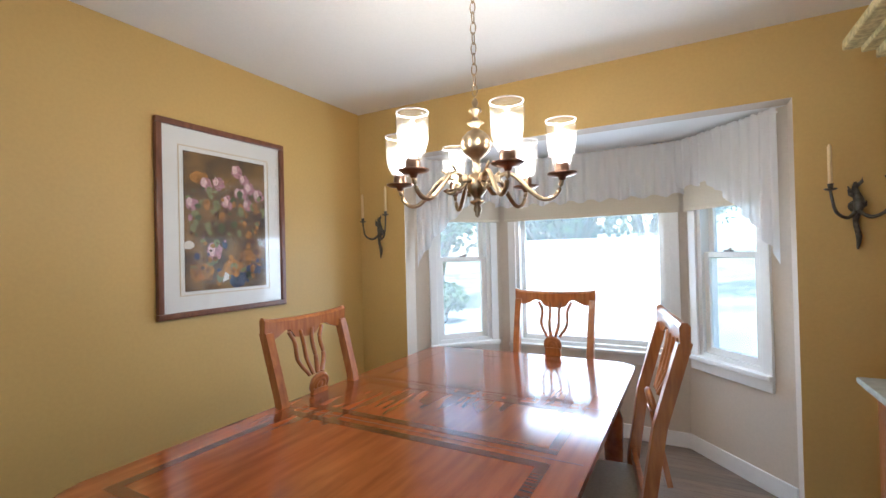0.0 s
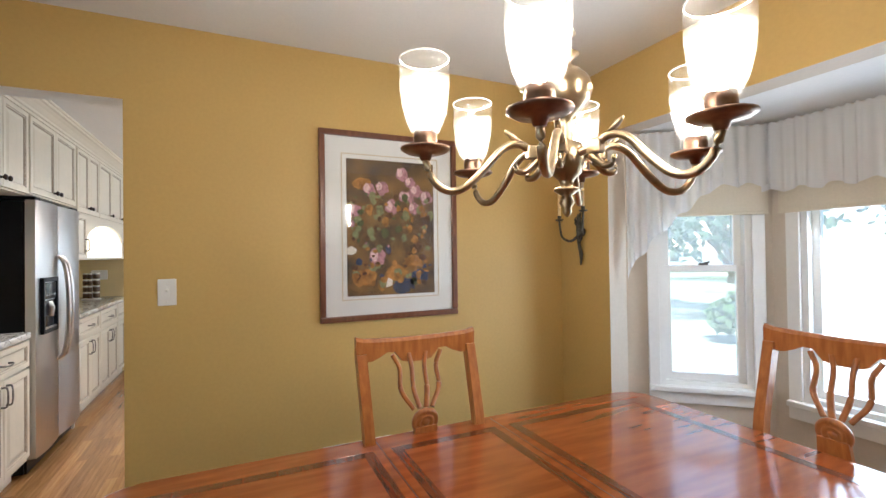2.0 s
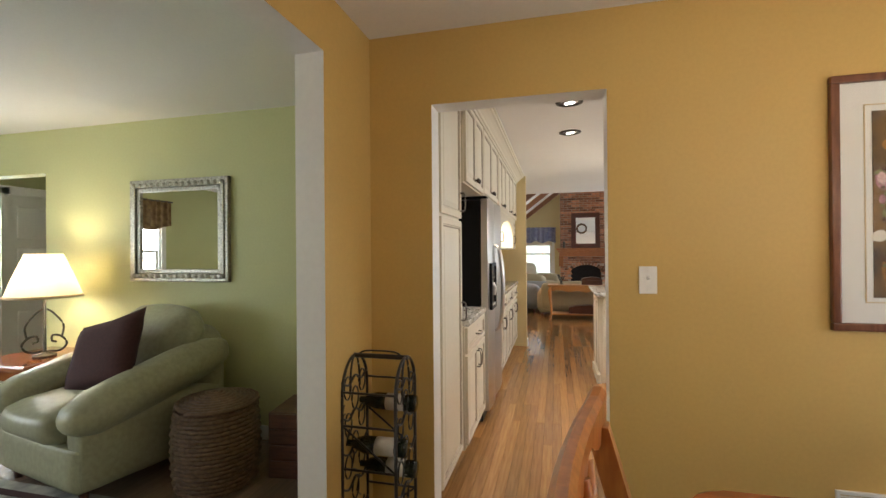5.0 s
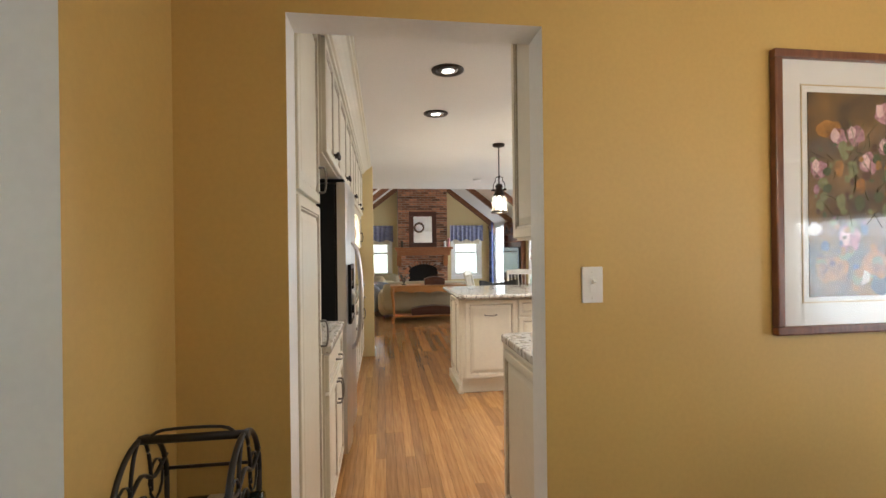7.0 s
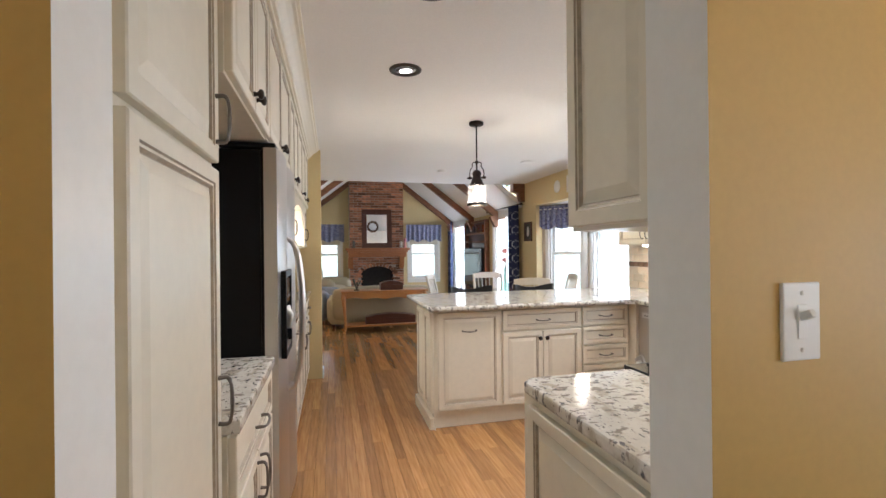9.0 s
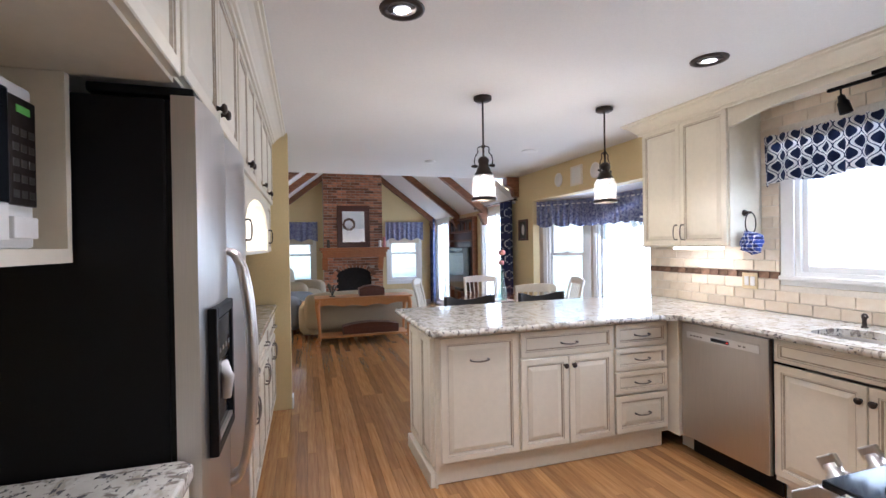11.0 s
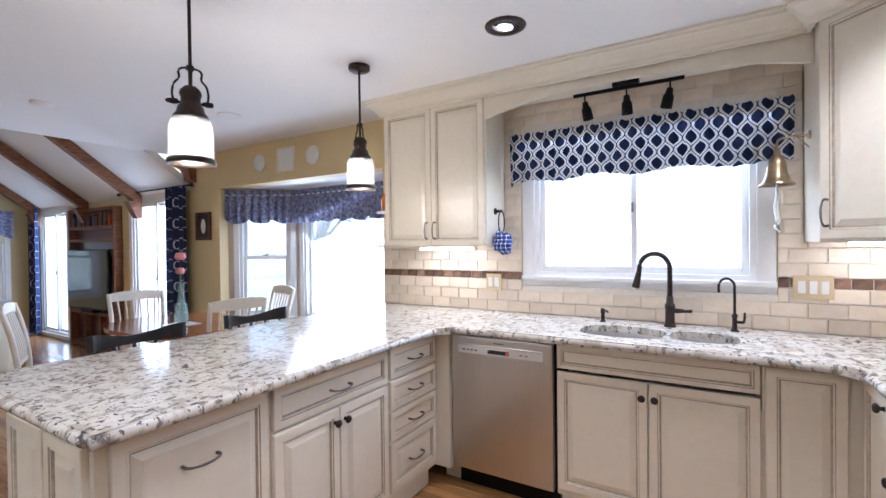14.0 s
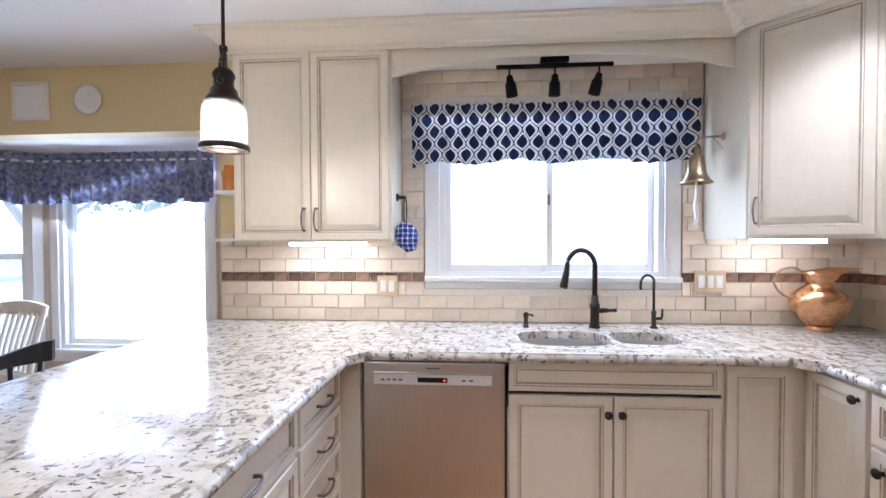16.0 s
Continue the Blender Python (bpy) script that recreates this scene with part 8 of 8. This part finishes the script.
# roof beams
for x in (-13.62, -11.85, -10.35):
    for s in (-1, 1):
        b = thing("roof_beam", "stained brown wooden rafter beam under the cathedral ceiling", "beam", group="roof beams")
        bm = bmesh.new()
        yo = RY + s * (2.0 if s > 0 else 1.94)
        prism(bm, [(RY, RIDGE - 0.01), (RY, RIDGE - 0.15), (yo, RIDGE - 0.15 - abs(yo - RY) * 0.77), (yo, RIDGE - 0.01 - abs(yo - RY) * 0.77)], x - 0.052, x + 0.052, m=FM)
        part("rafter", bm, BEAM, b)
        bm = bmesh.new()
        zc = RIDGE - 0.16 - abs(yo - RY) * 0.77
        prism(bm, [(yo, zc + 0.10), (yo, zc - 0.14), (yo - s * 0.06, zc - 0.14), (yo - s * 0.16, zc + 0.06)], x - 0.058, x + 0.058, m=FM)
        part("corbel", bm, BEAM, b)
b = thing("wall_corbel", "stained wooden corbel at the ceiling's edge", "beam", pose(-9.22, NK - 0.001, 2.439))
bm = bmesh.new()
prism(bm, [(0, 0), (0, -0.30), (-0.07, -0.28), (-0.10, -0.16), (-0.20, -0.12), (-0.20, 0)], -0.075, 0.075, m=FM)
part("bracket", bm, BEAM, b)


def fireplace():
    f = thing("fireplace", "red brick fireplace with an arched firebox and wooden mantel", "fireplace")
    bm = bmesh.new()
    for y0, y1, z0, z1 in ((0.50, 0.78, 0, 3.35), (1.58, 1.84, 0, 3.35), (0.78, 1.58, 0, 0.30), (0.78, 1.58, 0.98, 3.35)):
        box(bm, -13.848, -13.512, y0, y1, z0, z1)
    part("mortar_core", bm, MORTAR, f)
    part("firebox", boxes((-13.84, -13.62, 0.78, 1.58, 0.301, 0.979)), SOOT, f, "sooty black firebox")
    bm = bmesh.new()
    for z in (0.36, 0.42):
        tube(bm, [(-13.60, 0.92, z), (-13.60, 1.44, z)], 0.012, 6)
    for y in (0.95, 1.05, 1.15, 1.25, 1.35):
        tube(bm, [(-13.58, y, 0.302), (-13.58, y, 0.48)], 0.01, 6)
    part("grate", bm, BLACK, f)
    bm = bmesh.new()
    n = 16
    pts = [(1.18 + 0.42 * math.cos(math.pi * k / n), 0.72 + 0.24 * math.sin(math.pi * k / n)) for k in range(n + 1)]
    for (ya, za), (yb, zb) in zip(pts, pts[1:]):
        vs = [bm.verts.new((x, y, z)) for x in (-13.525, -13.50) for y, z in ((ya, za), (yb, zb), (yb, 1.0), (ya, 1.0))]
        for q in ((4, 5, 6, 7), (0, 3, 2, 1), (0, 1, 5, 4)):
            bm.faces.new([vs[i] for i in q])
    part("arch_lintel", bm, MORTAR, f)
    for k in range(17):
        a = math.pi * (k + 0.5) / 17
        bm = bmesh.new()
        box(bm, -0.012, 0.012, -0.028, 0.028, 0.0, 0.09, bevel=0.002, m=Matrix.Translation((-13.49, 1.18 + 0.42 * math.cos(a), 0.72 + 0.24 * math.sin(a))) @ Matrix.Rotation(-(math.pi / 2 - a) * -1 * -1, 4, "X"))
        part("arch_brick", bm, BRICK, f)
    bm = bmesh.new()
    box(bm, -13.52, -13.26, 0.40, 1.96, 1.36, 1.42, bevel=0.008)
    box(bm, -13.52, -13.30, 0.44, 1.92, 1.31, 1.36, bevel=0.008)
    box(bm, -13.52, -13.36, 0.47, 1.89, 1.19, 1.31, bevel=0.006)
    part("mantel", bm, HONEYBEAM, f, "honey brown wooden mantel shelf")
    for y in (0.52, 1.78):
        bm = bmesh.new()
        prism(bm, [(-13.52, 1.19), (-13.36, 1.19), (-13.40, 1.05), (-13.48, 0.92), (-13.52, 0.92)], y - 0.06, y + 0.06, m=Matrix(((1, 0, 0, 0), (0, 0, 1, 0), (0, 1, 0, 0), (0, 0, 0, 1))))
        part("mantel_bracket", bm, HONEYBEAM, f)
    part("hearth", boxes((-13.50, -13.05, 0.30, 2.04, 0, 0.08), bevel=0.01), BRICK, f)
    # bricks of the breast in running bond
    bmb = bmesh.new()
    box(bmb, -0.012, 0.010, -0.098, 0.098, -0.025, 0.025, bevel=0.003)
    full = mesh_of("brick", bmb, BRICK)
    bmb = bmesh.new()
    box(bmb, -0.012, 0.010, -0.045, 0.045, -0.025, 0.025, bevel=0.003)
    half = mesh_of("brick_half", bmb, BRICK)
    for row in range(53):
        z = 0.035 + 0.062 * row
        y = 0.50
        first = row % 2
        while y < 1.83:
            w = 0.104 if first else min(0.208, 1.84 - y)
            cy = y + w / 2
            first = 0
            y += w
            hid = 0.76 < cy < 1.60 and z < 1.0
            if w < 0.09 or hid or 1.17 < z < 1.40:
                continue
            o = new("brick", half if w < 0.15 else full)
            o.matrix_world = pose(-13.505 + random.uniform(-0.002, 0.002), cy, z)
            o.parent = f


HONEYBEAM = material("reddish mantel wood", (0.42, 0.17, 0.06), 0.4, second=(0.31, 0.115, 0.04), scale=7, stretch=(9, 1.5, 9))
fireplace()
mi = thing("mantel_mirror", "mirror in a dark rustic wooden frame leaning on the mantel", "mirror", pose(-13.46, 1.17, 1.421, -3, 0, 90))
bm = bmesh.new()
for r in ((-0.37, 0.37, 0.83, 0.96), (-0.37, 0.37, 0, 0.12), (-0.37, -0.25, 0.12, 0.83), (0.25, 0.37, 0.12, 0.83)):
    box(bm, r[0], r[1], -0.03, 0.0, r[2], r[3], bevel=0.008)
part("frame", bm, MAHOG, mi)
part("glass", boxes((-0.25, 0.25, -0.012, -0.004, 0.12, 0.83)), MIRROR, mi)
w = thing("wreath", "small grey twig wreath hanging on the mirror", "wreath", pose(-13.43, 1.07, 1.95))
bm = bmesh.new()
tube(bm, [(0.0, 0.12 * math.cos(k * math.tau / 28), 0.12 * math.sin(k * math.tau / 28)) for k in range(28)], [0.018 + 0.006 * (k % 3) for k in range(28)], 7, closed=True)
part("ring", bm, WICKER, w)
for y, h, mt, lb in ((1.76, 0.16, CHINA, "white pillar candle on the mantel"), (1.86, 0.24, PINK, "reddish glass vase on the mantel"), (0.60, 0.18, IRON, "dark candlestick on the mantel")):
    c = thing("mantel_ornament", lb, "ornament", pose(-13.38, y, 1.42))
    bm = bmesh.new()
    lathe(bm, [(0, 0), (0.04, 0), (0.035, 0.02), (0.03, h * 0.6), (0.036, h * 0.8), (0.03, h), (0, h)], 14)
    part("body", bm, mt, c)

armchair(pose(-10.68, 1.0, 0, 0, 0, -90) @ Matrix.Diagonal((1, 1, 0.84, 1)), BEIGE, "long beige upholstered sofa facing the fireplace", 2.0, "sofa", 3)
armchair(pose(-11.3, -0.30, 0, 0, 0, 160), BLUEGREY, "blue grey upholstered armchair", 0.95)
armchair(pose(-12.6, -0.10, 0, 0, 0, 150) @ Matrix.Diagonal((1, 1, 1.2, 1)), BEIGE, "beige reclining armchair by the window", 0.95)


def console_table():
    c = thing("console_table", "honey pine console table with cabriole legs behind the sofa", "console table", pose(-9.92, 0.94, 0, 0, 0, 90))
    part("tabletop", boxes((-0.72, 0.72, -0.22, 0.22, 0.66, 0.69), bevel=0.008), HONEY, c)
    bm = bmesh.new()
    rows = []
    for i in range(25):
        s = i / 24
        z = 0.565 + 0.03 * abs(math.sin(s * math.pi * 4)) - 0.02 * math.sin(s * math.pi)
        x = -0.66 + 1.32 * s
        rows.append([bm.verts.new((x, y, zz)) for y, zz in ((-0.195, z), (-0.175, z), (-0.175, 0.66), (-0.195, 0.66))])
    for a, b in zip(rows, rows[1:]):
        for k in range(4):
            bm.faces.new((a[k], a[(k + 1) % 4], b[(k + 1) % 4], b[k]))
    part("apron", bm, HONEY, c)
    part("back_rail", boxes((-0.66, 0.66, 0.175, 0.195, 0.58, 0.66)), HONEY, c)
    part("lower_shelf", boxes((-0.66, 0.66, -0.18, 0.18, 0.10, 0.125), bevel=0.004), HONEY, c)
    for sx in (-1, 1):
        for sy in (-1, 1):
            bm = bmesh.new()
            tube(bm, [(sx * 0.66, sy * 0.18, 0.66), (sx * 0.68, sy * 0.20, 0.55), (sx * 0.665, sy * 0.185, 0.36), (sx * 0.65, sy * 0.175, 0.12), (sx * 0.665, sy * 0.19, 0.03), (sx * 0.69, sy * 0.20, 0.0)], [0.03, 0.036, 0.024, 0.018, 0.02, 0.024], 10)
            part("leg", bm, HONEY, c)
    for z, l, h, lb in ((0.69, 0.19, 0.11, "dark brown lidded box on the console table"), (0.125, 0.42, 0.12, "dark wooden chest with an arched lid under the console table")):
        b = thing("keepsake_box", lb, "box", pose(-9.92, 0.94 + (0.12 if z > 0.5 else 0.10), z, 0, 0, 90))
        part("case", boxes((-l, l, -0.10, 0.10, 0, h * 0.8), bevel=0.006), MAHOG, b)
        bm = bmesh.new()
        prism(bm, [(-l, 0), (l, 0), (l, 0.02), (l * 0.6, h * 0.45), (0, h * 0.6), (-l * 0.6, h * 0.45), (-l, 0.02)], -0.105, 0.105, m=pose(0, 0, h * 0.8 + 0.001, 90))
        part("lid", bm, MAHOG, b)
    d = thing("figurine_stand", "small dark twig ornament on the console table", "ornament", pose(-9.92, 0.48, 0.69))
    bm = bmesh.new()
    lathe(bm, [(0, 0), (0.05, 0), (0.045, 0.01), (0.01, 0.02), (0, 0.02)], 12)
    for k in range(7):
        a = k * 0.9
        tube(bm, [(0, 0, 0.01), (0.03 * math.cos(a), 0.03 * math.sin(a), 0.08), (0.07 * math.cos(a), 0.07 * math.sin(a), 0.14 + 0.01 * k)], [0.006, 0.005, 0.012], 6)
    part("twigs", bm, IRON, d)


console_table()
st = thing("side_table", "small wooden table in the family room", "side table", pose(-10.9, -0.55, 0))
part("tabletop", boxes((-0.25, 0.25, -0.22, 0.22, 0.56, 0.59), bevel=0.008), HONEY, st)
for sx in (-1, 1):
    for sy in (-1, 1):
        bm = bmesh.new()
        tube(bm, [(sx * 0.21, sy * 0.18, 0), (sx * 0.21, sy * 0.18, 0.56)], 0.02)
        part("leg", bm, HONEY, st)
table_lamp(-10.9, -0.55, 0.59, 0.70, translucent_cloth("orange lamp fabric", (0.80, 0.35, 0.10), 0.6), 5, "table lamp with a lit orange shade")

# ---- garden ----
structure("ground", boxes((-250, 250, -250, 250, -0.45, -0.30)), LAWN, "pale paving and lawn round the house")


def tree(x, y, height, spread_m, seed, bush=False):
    rng = random.Random(seed)
    t = thing("bush" if bush else "tree", "dense leafy green shrub by the paving" if bush else "leafy green garden tree beyond the windows", "bush" if bush else "tree", pose(x, y, -0.30))
    bm = bmesh.new()
    tips = []
    base = 0.2 if bush else height * 0.22
    tube(bm, [(0, 0, 0), (0.05, 0.03, base * 0.5), (0.0, 0.08, base)], [0.035 * height, 0.028 * height, 0.022 * height], 8)
    for k in range(9):
        a, up = k * 2.4 + rng.uniform(-0.3, 0.3), rng.uniform(0.35, 1.0)
        tip = (spread_m * 0.7 * math.cos(a) * (1.15 - up * 0.6), spread_m * 0.7 * math.sin(a) * (1.15 - up * 0.6), base + (height - base) * up * 0.85)
        tube(bm, [(0, 0.05, base * rng.uniform(0.6, 1.0)), (tip[0] * 0.5, tip[1] * 0.5, (base + tip[2]) * 0.52), tip], [0.016 * height, 0.010 * height, 0.004 * height], 6)
        tips.append(tip)
    part("trunk", bm, BARK, t)
    verts, faces = [], []
    for tip in tips:
        for _ in range(150 if bush else 210):
            r = spread_m * 0.42 * rng.random() ** 0.5
            d = Vector((rng.gauss(0, 1), rng.gauss(0, 1), rng.gauss(0, 0.8))).normalized() * r + Vector(tip)
            if d.z < 0.05:
                d.z = 0.05
            u = Vector((rng.gauss(0, 1), rng.gauss(0, 1), rng.gauss(0, 1))).normalized()
            w = u.orthogonal().normalized() * rng.uniform(0.05, 0.10)
            u = u * rng.uniform(0.09, 0.17)
            i = len(verts)
            verts += [d - u, d + w, d + u, d - w]
            faces.append((i, i + 1, i + 2, i + 3))
    me = bpy.data.meshes.new("crown")
    me.from_pydata(verts, [], faces)
    me.materials.append(LEAF)
    o = new("crown", me)
    o.parent = t


for i, (x, y, h, s) in enumerate(((-2.4, 24, 8, 4.2), (3.4, 19, 6, 3.0), (-4.6, 15, 6, 2.8), (-3.2, 11.5, 4.2, 1.9), (-7.2, 12, 5, 2.3), (-10.5, 11, 5, 2.4), (5.8, 22, 8, 4), (-9, 28, 9, 4.5), (-0.5, 36, 10, 5), (-15, 24, 8, 4.2), (-23, 18, 8, 4.2), (-30, 8, 8, 4), (-28, 1.5, 7, 4), (-28, -4, 7, 3.6), (-2.0, -16, 7, 3.6), (3.5, -15, 7, 3.6))):
    tree(x, y, h, s, 40 + i)
for i, (x, y) in enumerate(((-0.9, 5.2), (0.9, 5.6), (-8.4, 8.2), (-4.1, 10.2), (-5.6, 9.4), (-2.2, 6.4))):
    tree(x, y, 0.8, 0.55, 80 + i, True)

# ---- tiles on the sink wall ----
tiles = thing("tile_backsplash", "tumbled travertine subway tile backsplash with a dark accent band", "backsplash")
tiles["kind"] = "structure"
bm = boxes((-6.45, -2.945, 3.1835, 3.1995, TOP + 0.001, 1.12), (-6.45, -5.272, 3.1835, 3.1995, 1.12, 1.384), (-3.858, -2.945, 3.1835, 3.1995, 1.12, 1.384), (-5.386, -5.272, 3.1835, 3.1995, 1.384, 2.329), (-3.858, -3.756, 3.1835, 3.1995, 1.384, 2.329), (-5.272, -3.858, 3.1835, 3.1995, 2.14, 2.329))
part("grout", bm, GROUT, tiles)
part("grout", boxes((-2.946, -2.9305, 0.70, 3.183, TOP + 0.001, 1.394)), GROUT, tiles)
shapes = {}


def tile_mesh(w, h, mat, key):
    k = (round(w, 3), round(h, 3), key)
    if k not in shapes:
        b = bmesh.new()
        box(b, -w / 2, w / 2, -0.009, 0.001, -h / 2, h / 2, bevel=0.0025)
        shapes[k] = mesh_of("tile", b, mat)
    return shapes[k]


def lay(x0, x1, z, h, w, shift, mat, key, m, hole=None):
    x = x0 - shift
    while x < x1 - 0.012:
        a, b = max(x, x0), min(x + w, x1)
        x += w + 0.005
        spans = [(a, b)]
        if hole and z + h > hole[2] and z < hole[3]:
            spans = [(a, min(b, hole[0])), (max(a, hole[1]), b)]
        for p, q in spans:
            if q - p > 0.015:
                o = new("tile", tile_mesh(q - p, h, mat, key))
                o.matrix_world = m @ pose((p + q) / 2 + 0, random.uniform(-0.001, 0.001), z + h / 2)
                o.parent = tiles


NM = pose(0, 3.1835, 0)
HOLE = (-5.265, -3.860, 1.120, 2.14)
rows_z = [(0.938, 0), (1.013, 1), (1.088, 0)] + [(1.216 + 0.075 * k, k + 1) for k in range(15)]
for z, k in rows_z:
    wide = z < 1.38
    lay(-6.45 if wide else -5.384, -2.946 if wide else -3.757, z, 0.070, 0.150, 0.078 * (k % 2), TILE, "t", NM, HOLE)
lay(-6.45, -2.946, 1.163, 0.048, 0.075, 0, ACCENT, "a", NM, HOLE)
EM = pose(-2.946, 0, 0, 0, 0, -90)
for z, k in rows_z[:5]:
    lay(-3.17, -0.72, z, 0.070, 0.150, 0.078 * (k % 2), TILE, "t", EM)
lay(-3.17, -0.72, 1.163, 0.048, 0.075, 0, ACCENT, "a", EM)

# ---- wooden floors ----
structure("subfloor", boxes((-14.1, 3.1, -5.6, 3.95, -0.10, -0.013)), MAHOG, "dark subfloor under the boards")
kf = thing("floor_kitchen", "warm oak strip floor in the kitchen", "floor")
kf["kind"] = "structure"
rng = random.Random(12)
lengths = (1.1, 1.5, 1.9, 2.3)
W = 0.064


def board_verts(x0, x1, y0, y1):
    g, e = 0.0003, 0.0010
    lo = [(x0 + g, y0 + g, -0.013), (x1 - g, y0 + g, -0.013), (x1 - g, y1 - g, -0.013), (x0 + g, y1 - g, -0.013)]
    md = [(x, y, -e) for x, y, _ in lo]
    hi = [(x0 + e, y0 + e, 0), (x1 - e, y0 + e, 0), (x1 - e, y1 - e, 0), (x0 + e, y1 - e, 0)]
    return lo + md + hi


BOARD = [(8, 9, 10, 11)] + [(i, (i + 1) % 4, 4 + (i + 1) % 4, 4 + i) for i in range(4)] + [(4 + i, 4 + (i + 1) % 4, 8 + (i + 1) % 4, 8 + i) for i in range(4)]
planks = {}
for l in lengths:
    me = bpy.data.meshes.new("floorboard")
    me.from_pydata(board_verts(-l / 2, l / 2, -W / 2, W / 2), [], BOARD)
    me.materials.append(OAK)
    planks[l] = me


def loose_boards(name, rows, mat, label):
    """Rows of (x_from, x_to, y) laid as one mesh."""
    verts, faces = [], []
    for xa, xb, y in rows:
        x = xa
        while x < xb - 0.01:
            l = rng.choice(lengths) if x > xa else rng.uniform(0.3, 1.4)
            x2 = min(x + l, xb)
            n = len(verts)
            verts += board_verts(x, x2, y, y + W)
            faces += [tuple(n + i for i in f) for f in BOARD]
            x = x2
    me = bpy.data.meshes.new(name)
    me.from_pydata(verts, [], faces)
    me.materials.append(mat)
    return tagged(new(name, me), label, kind="stuff")


def island_variation(mat):
    """Each board of a joined floor takes its own tone."""
    m = mat.copy()
    nt = m.node_tree
    geo = nt.nodes.new("ShaderNodeNewGeometry")
    info = next(n for n in nt.nodes if n.bl_idname == "ShaderNodeObjectInfo")
    for l in list(info.outputs["Random"].links):
        nt.links.new(geo.outputs["Random Per Island"], l.to_socket)
    return m


OAKJ, OAKDJ = island_variation(OAK), island_variation(OAKDARK)
rest = []
count = 0
y = -0.80
while y < 3.75:
    x = -2.865
    near = -0.22 <= y <= 2.5
    if near:
        while x > -9.3 and count < 300:
            l = rng.choice(lengths)
            o = new("floorboard", planks[l])
            o.matrix_world = pose(x - l / 2, y + W / 2, 0)
            o.parent = kf
            x -= l
            count += 1
    rest.append((-13.85, x, y))
    y += W
loose_boards("floorboards_family", rest, OAKJ, "warm oak strip floor running into the family room")
rest, y = [], -5.4
while y < 3.7:
    if y < -0.80:
        rest.append((-6.0, 3.0, y))
    else:
        rest.append((-2.86, EAST if y > -0.6 else 3.0, y))
    y += W
loose_boards("floorboards_dining", rest, OAKDJ, "dark oak strip floor in the dining and living rooms")
